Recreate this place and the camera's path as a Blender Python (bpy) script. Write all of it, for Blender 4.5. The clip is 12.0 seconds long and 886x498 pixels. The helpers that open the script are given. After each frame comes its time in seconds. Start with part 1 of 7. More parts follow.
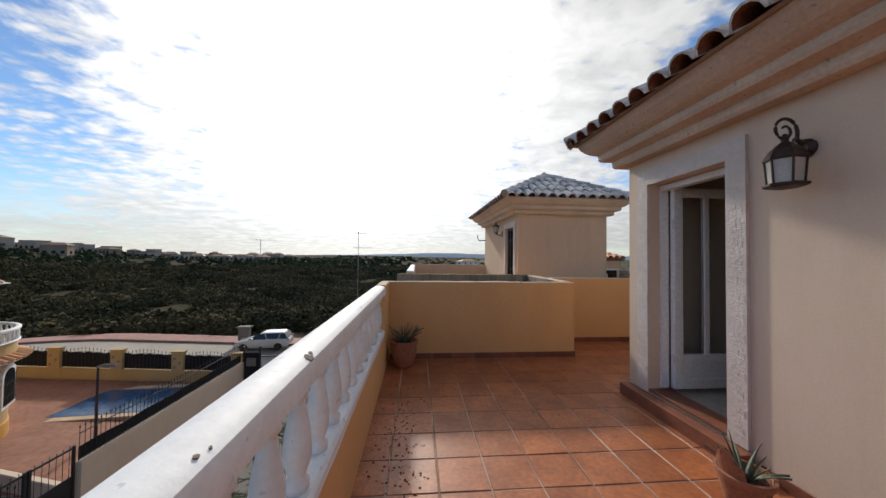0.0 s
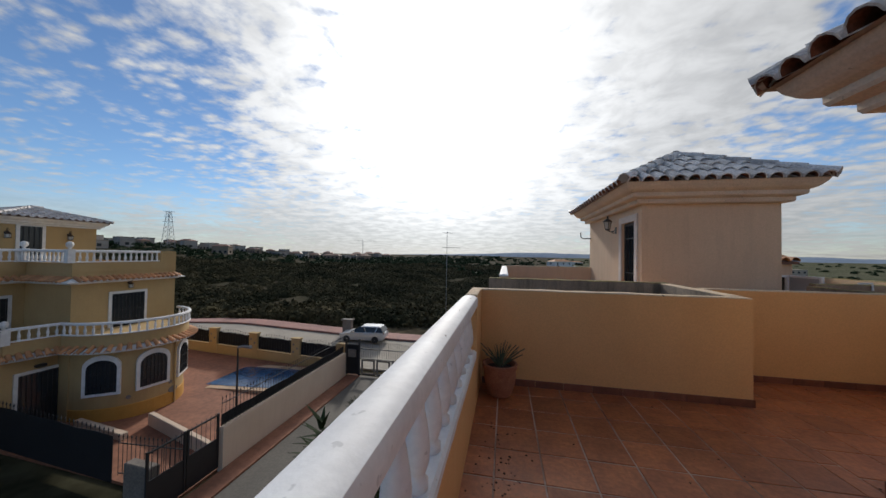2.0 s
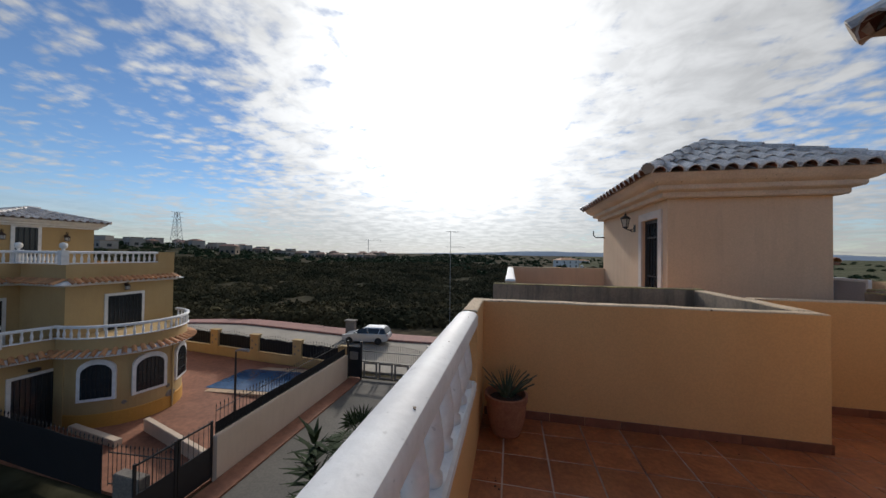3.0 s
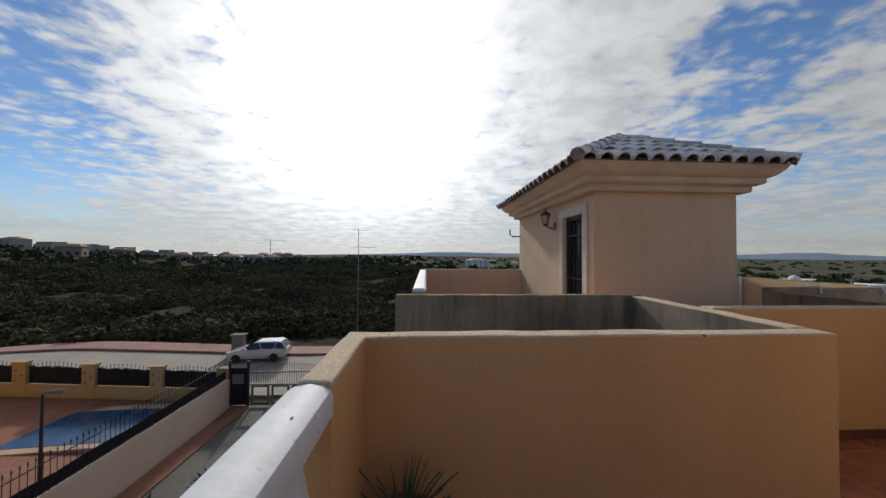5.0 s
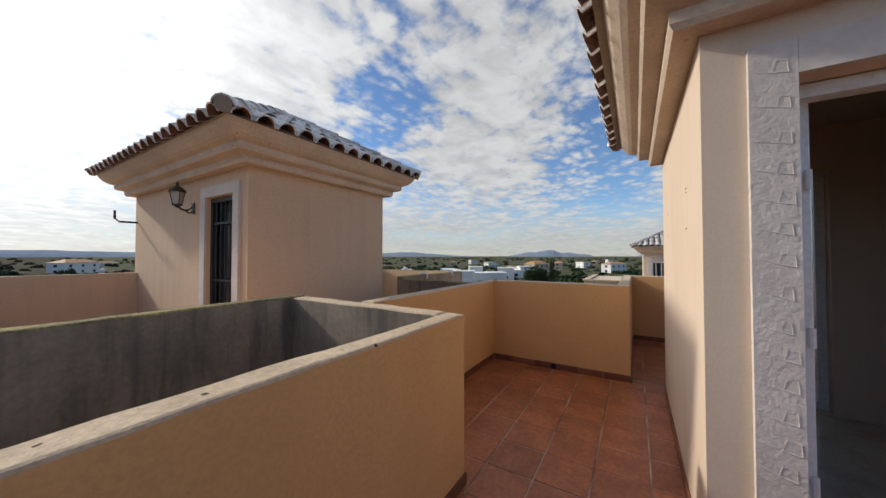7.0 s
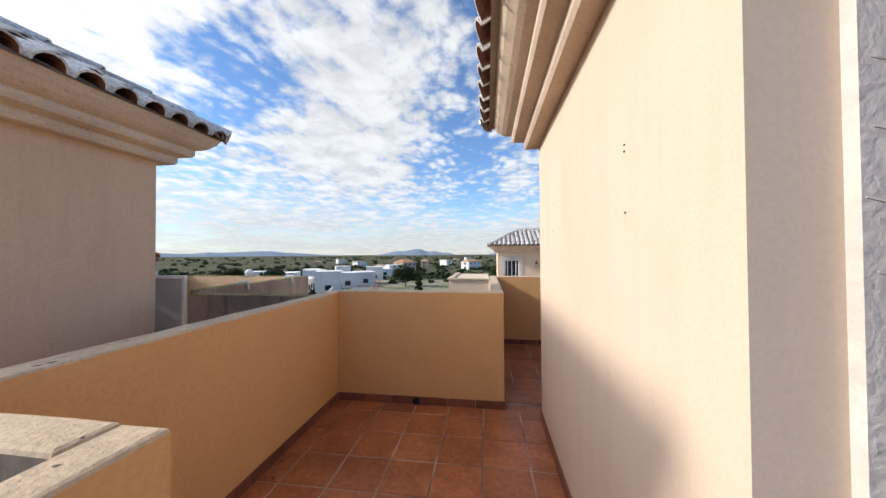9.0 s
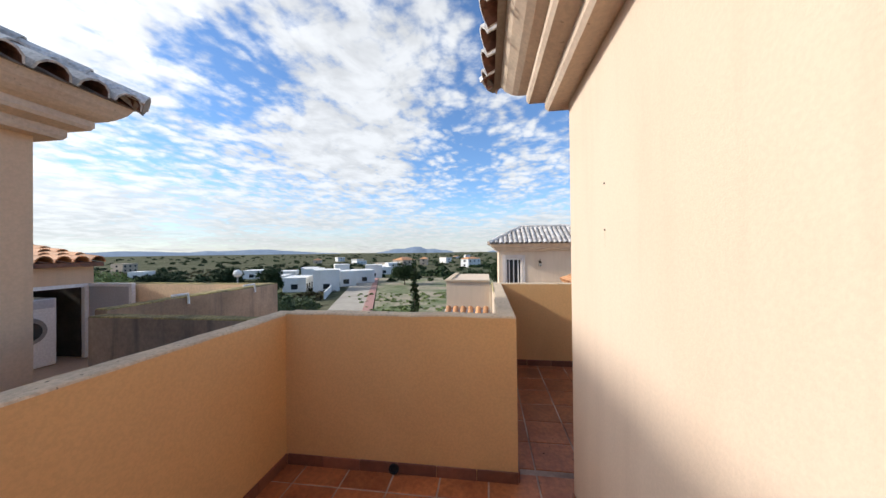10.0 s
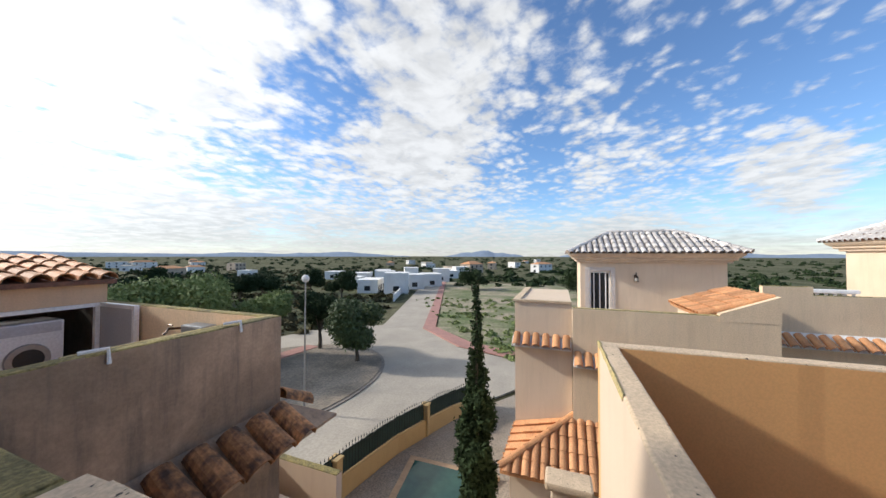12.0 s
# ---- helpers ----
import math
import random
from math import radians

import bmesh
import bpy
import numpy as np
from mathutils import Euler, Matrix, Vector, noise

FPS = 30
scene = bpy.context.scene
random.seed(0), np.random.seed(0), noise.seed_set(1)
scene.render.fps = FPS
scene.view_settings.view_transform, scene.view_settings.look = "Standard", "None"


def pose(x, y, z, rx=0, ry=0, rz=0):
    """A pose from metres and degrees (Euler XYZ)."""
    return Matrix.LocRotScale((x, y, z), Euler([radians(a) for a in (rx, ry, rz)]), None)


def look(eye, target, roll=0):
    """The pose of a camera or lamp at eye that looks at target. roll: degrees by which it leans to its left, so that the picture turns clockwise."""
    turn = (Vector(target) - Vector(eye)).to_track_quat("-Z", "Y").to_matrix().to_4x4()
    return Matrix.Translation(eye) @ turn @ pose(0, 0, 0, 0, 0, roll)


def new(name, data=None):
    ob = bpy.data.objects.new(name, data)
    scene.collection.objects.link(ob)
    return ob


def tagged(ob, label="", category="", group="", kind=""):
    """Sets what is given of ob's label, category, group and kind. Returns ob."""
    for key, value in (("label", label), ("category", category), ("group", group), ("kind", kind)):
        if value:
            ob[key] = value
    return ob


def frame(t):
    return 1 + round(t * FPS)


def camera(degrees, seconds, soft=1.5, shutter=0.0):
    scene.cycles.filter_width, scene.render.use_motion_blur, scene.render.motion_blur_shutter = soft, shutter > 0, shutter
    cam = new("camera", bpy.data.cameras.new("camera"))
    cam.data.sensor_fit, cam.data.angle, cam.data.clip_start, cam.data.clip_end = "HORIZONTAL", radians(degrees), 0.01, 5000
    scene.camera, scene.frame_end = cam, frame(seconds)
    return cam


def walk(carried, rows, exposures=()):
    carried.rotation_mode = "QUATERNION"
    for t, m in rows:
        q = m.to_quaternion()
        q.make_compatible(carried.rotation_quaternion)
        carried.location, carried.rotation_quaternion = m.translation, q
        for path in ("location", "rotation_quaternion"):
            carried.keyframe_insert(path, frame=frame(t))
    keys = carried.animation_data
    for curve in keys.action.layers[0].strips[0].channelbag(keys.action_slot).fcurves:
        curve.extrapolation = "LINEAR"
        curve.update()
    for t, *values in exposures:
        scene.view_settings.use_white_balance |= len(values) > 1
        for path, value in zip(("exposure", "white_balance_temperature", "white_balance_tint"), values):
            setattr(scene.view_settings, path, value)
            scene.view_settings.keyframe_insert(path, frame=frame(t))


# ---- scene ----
PATH = [
    (0, (-0.042, 0.239, 1.373), (0.122, 2.232, 1.42), 0.7),
    (0.5, (-0.068, 0.319, 1.378), (-0.198, 2.314, 1.421), 0.7),
    (1, (-0.126, 0.502, 1.377), (-0.468, 2.472, 1.418), 0.9),
    (1.5, (-0.152, 0.703, 1.376), (-0.527, 2.668, 1.416), 1.1),
    (2, (-0.152, 0.993, 1.396), (-0.539, 2.955, 1.433), 0.9),
    (2.5, (-0.163, 1.287, 1.426), (-0.587, 3.241, 1.456), 0.7),
    (4.5, (-0.155, 2.608, 1.467), (-0.412, 4.591, 1.504), 0.1),
    (5, (-0.099, 2.882, 1.445), (0.009, 4.879, 1.485), 0.4),
    (5.5, (-0.004, 3.094, 1.437), (0.448, 5.042, 1.479), 0.5),
    (6, (0.122, 3.323, 1.425), (1.042, 5.098, 1.468), 0.4),
    (6.5, (0.256, 3.498, 1.396), (1.594, 4.984, 1.449), -0.0),
    (7, (0.444, 3.604, 1.388), (2.151, 4.646, 1.429), -0.0),
    (7.5, (0.615, 3.677, 1.387), (2.533, 4.243, 1.433), -0.1),
    (9.5, (1.971, 3.83, 1.436), (3.953, 4.1, 1.464), -0.4),
    (10, (2.418, 3.843, 1.475), (4.399, 4.118, 1.49), -0.6),
    (10.5, (2.888, 3.801, 1.486), (4.866, 4.094, 1.531), 0.2),
    (11, (3.301, 3.847, 1.545), (5.267, 4.213, 1.584), 0.3),
    (11.5, (3.681, 3.909, 1.603), (5.614, 4.421, 1.644), 0.2),
    (12, (4.055, 4.051, 1.694), (5.931, 4.742, 1.735), 0.1),
]
cam = camera(109.2, 12.0)
walk(cam, [(t, look(eye, target, roll)) for t, eye, target, roll in PATH],
     exposures=[(0.0, 0.5, 6800, 10), (1.5, 0.16, 6650, 10), (2.5, 0.1, 6600, 10), (4.5, 0.07, 6600, 10), (5.5, 0.0, 6550, 10), (6.5, 0.25, 6600, 10), (7.5, 0.75, 6800, 10), (9.5, 1.02, 6400, 10), (12.0, 0.97, 6550, 10)])

# ---- light ----
SUN = Vector((-0.2, 1.0, 0.55)).normalized()


def node(nt, kind, **vals):
    n = nt.nodes.new(kind)
    for k, v in vals.items():
        if k in n.inputs:
            n.inputs[k].default_value = v
    return n


def math_node(nt, op, a, b=None, clamp=False):
    n = nt.nodes.new("ShaderNodeMath")
    n.operation, n.use_clamp = op, clamp
    for i, v in enumerate((a, b)):
        if v is None:
            continue
        if isinstance(v, (int, float)):
            n.inputs[i].default_value = v
        else:
            nt.links.new(v, n.inputs[i])
    return n.outputs[0]


def mix_col(nt, fac, a, b, mode="MIX"):
    n = nt.nodes.new("ShaderNodeMix")
    n.data_type, n.blend_type = "RGBA", mode
    for sock, v in ((n.inputs[0], fac), (n.inputs[6], a), (n.inputs[7], b)):
        if isinstance(v, (int, float)):
            sock.default_value = v
        elif isinstance(v, tuple):
            sock.default_value = (*v[:3], 1)
        else:
            nt.links.new(v, sock)
    return n.outputs[2]


def ramp(nt, val, lo, hi, a=0.0, b=1.0):
    n = nt.nodes.new("ShaderNodeMapRange")
    n.interpolation_type = "SMOOTHSTEP"
    nt.links.new(val, n.inputs[0])
    for i, v in ((1, lo), (2, hi), (3, a), (4, b)):
        n.inputs[i].default_value = v
    return n.outputs[0]


def noise_tex(nt, vec, scale, detail=3.0, rough=0.55, dist=0.0):
    n = nt.nodes.new("ShaderNodeTexNoise")
    n.inputs["Scale"].default_value, n.inputs["Detail"].default_value = scale, detail
    n.inputs["Roughness"].default_value, n.inputs["Distortion"].default_value = rough, dist
    nt.links.new(vec, n.inputs["Vector"])
    return n.outputs["Fac"]


def direction(yaw, el):
    """Yaw in degrees to the left of +y, elevation in degrees."""
    a, e = radians(yaw), radians(el)
    return (-math.sin(a) * math.cos(e), math.cos(a) * math.cos(e), math.sin(e))


def make_world():
    w = bpy.data.worlds.new("world")
    scene.world = w
    w.use_nodes = True
    nt = w.node_tree
    nt.nodes.clear()
    out, bg = node(nt, "ShaderNodeOutputWorld"), node(nt, "ShaderNodeBackground")
    nt.links.new(bg.outputs[0], out.inputs[0])
    sky = nt.nodes.new("ShaderNodeTexSky")
    sky.sky_type, sky.sun_disc = "NISHITA", False
    sky.sun_elevation = math.asin(SUN.z)
    sky.sun_rotation = math.atan2(SUN.x, SUN.y)
    sky.air_density, sky.dust_density, sky.ozone_density = 1.0, 0.1, 6.0
    co = nt.nodes.new("ShaderNodeTexCoord").outputs["Generated"]
    sep = nt.nodes.new("ShaderNodeSeparateXYZ")
    nt.links.new(co, sep.inputs[0])
    zc = math_node(nt, "ADD", math_node(nt, "MAXIMUM", sep.outputs[2], 0.0), 0.11)
    comb = nt.nodes.new("ShaderNodeCombineXYZ")
    nt.links.new(math_node(nt, "DIVIDE", sep.outputs[0], zc), comb.inputs[0])
    nt.links.new(math_node(nt, "DIVIDE", sep.outputs[1], zc), comb.inputs[1])
    plane = comb.outputs[0]

    def lobe(yaw, el, lo, hi):
        d = nt.nodes.new("ShaderNodeVectorMath")
        d.operation = "DOT_PRODUCT"
        nt.links.new(co, d.inputs[0])
        d.inputs[1].default_value = direction(yaw, el)
        return ramp(nt, d.outputs["Value"], math.cos(radians(hi)), math.cos(radians(lo)))

    broad = noise_tex(nt, plane, 0.55, 3.0, 0.5, 0.4)
    puff = noise_tex(nt, plane, 4.2, 4.0, 0.6, 0.3)
    fine = noise_tex(nt, plane, 26.0, 3.0, 0.6, 0.2)
    # the small rounded cells of a mackerel sky, drawn out a little across the wind
    warp = nt.nodes.new("ShaderNodeVectorMath")
    warp.operation = "MULTIPLY_ADD"
    wob = nt.nodes.new("ShaderNodeTexNoise")
    wob.inputs["Scale"].default_value, wob.inputs["Detail"].default_value = 3.0, 3.0
    nt.links.new(plane, wob.inputs["Vector"])
    nt.links.new(wob.outputs["Color"], warp.inputs[0])
    warp.inputs[1].default_value = (0.22, 0.22, 0.0)
    nt.links.new(plane, warp.inputs[2])
    turn = nt.nodes.new("ShaderNodeMapping")
    turn.inputs["Rotation"].default_value = (0, 0, radians(35))
    turn.inputs["Scale"].default_value = (1.0, 1.45, 1.0)
    nt.links.new(warp.outputs[0], turn.inputs[0])
    cells = nt.nodes.new("ShaderNodeTexVoronoi")
    cells.feature = "SMOOTH_F1"
    cells.inputs["Scale"].default_value, cells.inputs["Smoothness"].default_value = 9.5, 0.35
    nt.links.new(turn.outputs[0], cells.inputs["Vector"])
    cover = math_node(nt, "ADD", math_node(nt, "MULTIPLY", broad, 0.70), 0.385)
    # the open blue stretches of this sky; yaw 165 is unseen, added to cut fill
    for yaw, el, lo, hi, k in ((74, 20, 4, 36, 0.34), (50, 16, 2, 14, 0.16), (-49, 25, 0, 10, 0.30), (-36, 15, 0, 7, 0.22), (-98, 30, 2, 18, 0.16), (-84, 15, 1, 11, 0.24),
                               (-118, 17, 3, 24, 0.26), (-92, 14, 1, 12, 0.16), (165, 40, 10, 85, 0.36)):
        cover = math_node(nt, "SUBTRACT", cover, math_node(nt, "MULTIPLY", lobe(yaw, el, lo, hi), k))
    for yaw, el, lo, hi, k in ((12, 28, 3, 46, 0.26), (-30, 12, 2, 14, 0.20), (-118, 11, 1, 7, 0.42), (-66, 22, 2, 15, 0.26), (-96, 21, 1, 8, 0.14), (-70, 45, 2, 22, 0.14), (-33, 31, 2, 15, 0.20)):
        cover = math_node(nt, "ADD", cover, math_node(nt, "MULTIPLY", lobe(yaw, el, lo, hi), k))
    calm = ramp(nt, sep.outputs[2], 0.03, 0.26, 0.12, 1.0)
    dens = math_node(nt, "ADD", cover, math_node(nt, "MULTIPLY", math_node(nt, "SUBTRACT", puff, 0.5), 0.95))
    dens = math_node(nt, "ADD", dens, math_node(nt, "MULTIPLY", math_node(nt, "MULTIPLY", math_node(nt, "SUBTRACT", 0.46, cells.outputs["Distance"]), calm), 0.55))
    dens = math_node(nt, "ADD", dens, math_node(nt, "MULTIPLY", math_node(nt, "MULTIPLY", math_node(nt, "SUBTRACT", fine, 0.5), calm), 0.40))
    cloud = ramp(nt, dens, 0.34, 0.86)
    haze = ramp(nt, sep.outputs[2], 0.0, 0.17, 1.0, 0.0)
    haze_c = math_node(nt, "MULTIPLY", haze, ramp(nt, noise_tex(nt, plane, 0.9, 4.0, 0.6, 1.0), 0.25, 0.7, 0.35, 1.0))
    cloud = math_node(nt, "MAXIMUM", math_node(nt, "MULTIPLY", cloud, 0.93), math_node(nt, "MULTIPLY", haze_c, 0.93))
    dt = nt.nodes.new("ShaderNodeVectorMath")
    dt.operation = "DOT_PRODUCT"
    nt.links.new(co, dt.inputs[0])
    dt.inputs[1].default_value = tuple(SUN)
    near = math_node(nt, "MAXIMUM", dt.outputs["Value"], 0.0)
    glow = math_node(nt, "POWER", near, 5.0)
    core = math_node(nt, "POWER", near, 26.0)
    bright = math_node(nt, "ADD", math_node(nt, "ADD", 0.47, math_node(nt, "MULTIPLY", glow, 0.60)), math_node(nt, "MULTIPLY", core, 1.8))
    shade = ramp(nt, puff, 0.33, 0.68, 0.80, 1.06)
    cb = nt.nodes.new("ShaderNodeVectorMath")
    cb.operation = "SCALE"
    cb.inputs[0].default_value = (0.965, 0.985, 1.0)
    low = ramp(nt, sep.outputs[2], 0.0, 0.2, 0.80, 1.0)
    nt.links.new(math_node(nt, "MULTIPLY", math_node(nt, "MULTIPLY", bright, shade), low), cb.inputs["Scale"])
    sc = nt.nodes.new("ShaderNodeVectorMath")
    sc.operation = "SCALE"
    sc.inputs["Scale"].default_value = 0.10
    nt.links.new(sky.outputs[0], sc.inputs[0])
    nt.links.new(mix_col(nt, cloud, sc.outputs[0], cb.outputs[0]), bg.inputs[0])
    bg.inputs[1].default_value = 1.0


make_world()
sun_lamp = bpy.data.lights.new("sun", "SUN")
sun_lamp.energy, sun_lamp.angle, sun_lamp.color = 2.0, radians(3), (1.0, 0.95, 0.88)
sun_ob = new("sun", sun_lamp)
sun_ob.matrix_world = look((0, 0, 30), tuple(Vector((0, 0, 30)) - SUN))


# ---- materials ----
def mat(name, col, col2=None, rough=0.8, scale=1.5, var=0.12, fine=40.0, fvar=0.08, bump=0.15, bdist=0.004, metal=0.0,
        rand=0.0, streak=0.0, streak_col=(0.05, 0.045, 0.04), pits=0.0, spec=0.5, stretch=(1, 1, 1)):
    m = bpy.data.materials.new(name)
    m.use_nodes = True
    nt = m.node_tree
    bs = nt.nodes["Principled BSDF"]
    pos = nt.nodes.new("ShaderNodeNewGeometry").outputs["Position"]
    mp = nt.nodes.new("ShaderNodeMapping")
    mp.inputs["Scale"].default_value = stretch
    nt.links.new(pos, mp.inputs[0])
    pos = mp.outputs[0]
    col2 = col2 or tuple(c * (1 - 2 * var) for c in col)
    big = ramp(nt, noise_tex(nt, pos, scale, 4.0, 0.6, 0.3), 0.3, 0.7)
    c = mix_col(nt, big, col, col2)
    small = ramp(nt, noise_tex(nt, pos, fine, 3.0), 0.3, 0.7, 1 - fvar, 1 + fvar)
    sc = nt.nodes.new("ShaderNodeVectorMath")
    sc.operation = "SCALE"
    nt.links.new(c, sc.inputs[0])
    if rand:
        oi = nt.nodes.new("ShaderNodeObjectInfo").outputs["Random"]
        small = math_node(nt, "MULTIPLY", small, ramp(nt, oi, 0.0, 1.0, 1 - rand, 1 + rand))
    nt.links.new(small, sc.inputs["Scale"])
    c = sc.outputs[0]
    if streak:
        st = nt.nodes.new("ShaderNodeMapping")
        st.inputs["Scale"].default_value = (5.0, 5.0, 0.5)
        nt.links.new(pos, st.inputs[0])
        c = mix_col(nt, ramp(nt, noise_tex(nt, st.outputs[0], 1.6, 5.0, 0.65), 0.44, 0.72, 0.0, streak), c, streak_col)
    if pits:
        c = mix_col(nt, ramp(nt, noise_tex(nt, pos, 26.0, 2.0, 0.5), 0.68, 0.74, 0.0, pits), c, (0.03, 0.025, 0.02))
    nt.links.new(c, bs.inputs["Base Color"])
    bs.inputs["Roughness"].default_value, bs.inputs["Metallic"].default_value = rough, metal
    bs.inputs["Specular IOR Level"].default_value = spec
    if bump:
        b = nt.nodes.new("ShaderNodeBump")
        b.inputs["Strength"].default_value, b.inputs["Distance"].default_value = bump, bdist
        nt.links.new(noise_tex(nt, pos, fine * 2.2, 4.0, 0.6), b.inputs["Height"])
        nt.links.new(b.outputs[0], bs.inputs["Normal"])
    return m


def glass(name, col=(0.8, 0.85, 0.87)):
    m = bpy.data.materials.new(name)
    m.use_nodes = True
    bs = m.node_tree.nodes["Principled BSDF"]
    bs.inputs["Base Color"].default_value = (*col, 1)
    bs.inputs["Transmission Weight"].default_value = 1.0
    bs.inputs["Roughness"].default_value = 0.03
    bs.inputs["IOR"].default_value = 1.45
    return m


OCHRE = mat("ochre_render", (0.72, 0.41, 0.17), (0.65, 0.36, 0.145), 0.85, 0.8, fine=70, fvar=0.05, bump=0.2)
CREAM = mat("cream_render", (0.68, 0.535, 0.405), (0.64, 0.495, 0.365), 0.85, 0.7, fine=90, fvar=0.03, bump=0.25, bdist=0.004, streak=0.10, streak_col=(0.36, 0.25, 0.17))
ROW_CREAM = mat("yellow_cream_render", (0.72, 0.57, 0.42), (0.66, 0.515, 0.37), 0.85, 0.7, fine=60, fvar=0.06, bump=0.15, streak=0.12, streak_col=(0.3, 0.22, 0.14))
PINKISH = mat("salmon_render", (0.67, 0.475, 0.315), (0.62, 0.43, 0.28), 0.85, 0.6, fine=55, fvar=0.05, bump=0.25, streak=0.15, streak_col=(0.3, 0.2, 0.15))
CORNICE = mat("cornice_render", (0.66, 0.52, 0.385), (0.56, 0.43, 0.32), 0.85, 2.5, fine=45, fvar=0.08, bump=0.4, pits=0.35)
COPING = mat("weathered_coping", (0.66, 0.505, 0.34), (0.53, 0.40, 0.27), 0.95, 3.0, fine=55, fvar=0.13, bump=0.6, bdist=0.008, pits=0.95)
MOSSY = mat("mossy_coping", (0.34, 0.27, 0.10), (0.13, 0.11, 0.05), 0.95, 4.0, fine=50, fvar=0.35, bump=0.9, bdist=0.01, pits=0.6)
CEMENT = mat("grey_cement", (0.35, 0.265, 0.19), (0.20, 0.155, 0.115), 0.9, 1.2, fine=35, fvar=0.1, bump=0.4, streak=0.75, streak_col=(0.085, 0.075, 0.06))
WHITE = mat("white_paint", (0.80, 0.79, 0.77), (0.70, 0.68, 0.66), 0.62, 3.0, fine=30, fvar=0.04, bump=0.25, pits=0.25)
PLASTER = mat("white_plaster", (0.65, 0.575, 0.515), (0.57, 0.50, 0.445), 0.7, 5.0, fine=20, fvar=0.05, bump=0.5, bdist=0.01)
PVC = mat("white_pvc", (0.78, 0.78, 0.77), rough=0.3, var=0.02, bump=0.0)
FLOOR_TILE = mat("terracotta_floor_tile", (0.44, 0.15, 0.055), (0.30, 0.092, 0.034), 0.40, 4.0, fine=30, fvar=0.16, bump=0.25, rand=0.11, pits=0.3)
SKIRT_TILE = mat("dark_terracotta", (0.23, 0.085, 0.045), (0.17, 0.06, 0.035), 0.5, 4.0, fine=30, bump=0.2, rand=0.18)
GROUT = mat("tile_grout", (0.60, 0.47, 0.38), (0.14, 0.075, 0.05), 0.95, 1.4, fine=40, bump=0.3)
ROOF_PALE = mat("pale_roof_tile", (0.62, 0.58, 0.54), (0.46, 0.41, 0.37), 0.42, 5.0, fine=40, fvar=0.22, bump=0.4, rand=0.2, pits=0.4)
ROOF_BROWN = mat("brown_roof_tile", (0.26, 0.115, 0.07), (0.13, 0.06, 0.04), 0.65, 6.0, fine=40, fvar=0.2, bump=0.4, rand=0.2)
ROOF_ORANGE = mat("orange_roof_tile", (0.60, 0.30, 0.135), (0.48, 0.22, 0.095), 0.7, 3.0, fine=30, fvar=0.15, bump=0.3, rand=0.22)
ROOF_SOIL = mat("orange_mottled_roof_tile", (0.52, 0.235, 0.09), (0.09, 0.05, 0.032), 0.8, 9.0, fine=30, fvar=0.2, bump=0.4, rand=0.2)
MORTAR = mat("mortar", (0.36, 0.29, 0.23), rough=0.95, fine=50, bump=0.5)
ISLAND = mat("bare_island_earth", (0.29, 0.24, 0.18), (0.17, 0.14, 0.105), 0.95, 0.4, fine=6, fvar=0.25, bump=0.5, bdist=0.02)
BEIGE = mat("weathered_beige_render", (0.76, 0.58, 0.385), (0.68, 0.51, 0.335), 0.9, 1.0, fine=40, fvar=0.08, bump=0.3, streak=0.12, streak_col=(0.2, 0.17, 0.13))
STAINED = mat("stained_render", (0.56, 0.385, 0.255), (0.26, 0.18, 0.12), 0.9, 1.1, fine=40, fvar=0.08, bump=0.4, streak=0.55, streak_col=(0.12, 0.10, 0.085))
DARK_IN = mat("stairwell_render", (0.52, 0.43, 0.31), rough=0.9, fine=40, bump=0.2)
MARBLE = mat("marble_floor", (0.5, 0.44, 0.36), (0.4, 0.34, 0.27), 0.25, 3.0, bump=0.0)
IRON = mat("black_iron", (0.02, 0.02, 0.022), rough=0.5, var=0.1, fine=60, bump=0.2)
MESH_BLACK = mat("black_windbreak_mesh", (0.012, 0.012, 0.014), rough=0.9, fine=200, fvar=0.4, bump=0.5)
MESH_GREEN = mat("green_windbreak_mesh", (0.03, 0.055, 0.045), rough=0.9, fine=150, fvar=0.4, bump=0.5)
CLAY = mat("clay_pot", (0.36, 0.15, 0.08), (0.28, 0.11, 0.06), 0.8, 8.0, fine=60, fvar=0.12, bump=0.3)
SOIL = mat("potting_soil", (0.06, 0.04, 0.03), rough=1.0, fine=80, fvar=0.5, bump=0.8)
LEAF_GREY = mat("grey_green_leaf", (0.10, 0.12, 0.07), (0.06, 0.085, 0.045), 0.6, 6.0, bump=0.1)
LEAF = mat("green_leaf", (0.075, 0.11, 0.03), (0.04, 0.065, 0.018), 0.6, 4.0, fvar=0.2, bump=0.1)
LEAF_LIGHT = mat("light_green_leaf", (0.20, 0.25, 0.075), (0.13, 0.17, 0.05), 0.8, 4.0, fvar=0.2, bump=0.1)
LEAF_DARK = mat("dark_green_leaf", (0.034, 0.054, 0.02), (0.02, 0.034, 0.014), 0.8, 4.0, fvar=0.3, bump=0.0, spec=0.15)
SCRUB = mat("scrub_leaf", (0.028, 0.031, 0.016), (0.115, 0.095, 0.05), 1.0, 0.09, fine=0.8, fvar=0.3, bump=0.0, spec=0.05)
BARK = mat("bark", (0.11, 0.085, 0.06), (0.07, 0.055, 0.04), 0.95, 6.0, fine=30, fvar=0.3, bump=0.8)
EARTH = mat("dry_earth", (0.075, 0.062, 0.04), (0.04, 0.04, 0.022), 1.0, 0.05, fine=0.9, fvar=0.35, bump=0.4, bdist=0.05, spec=0.02)
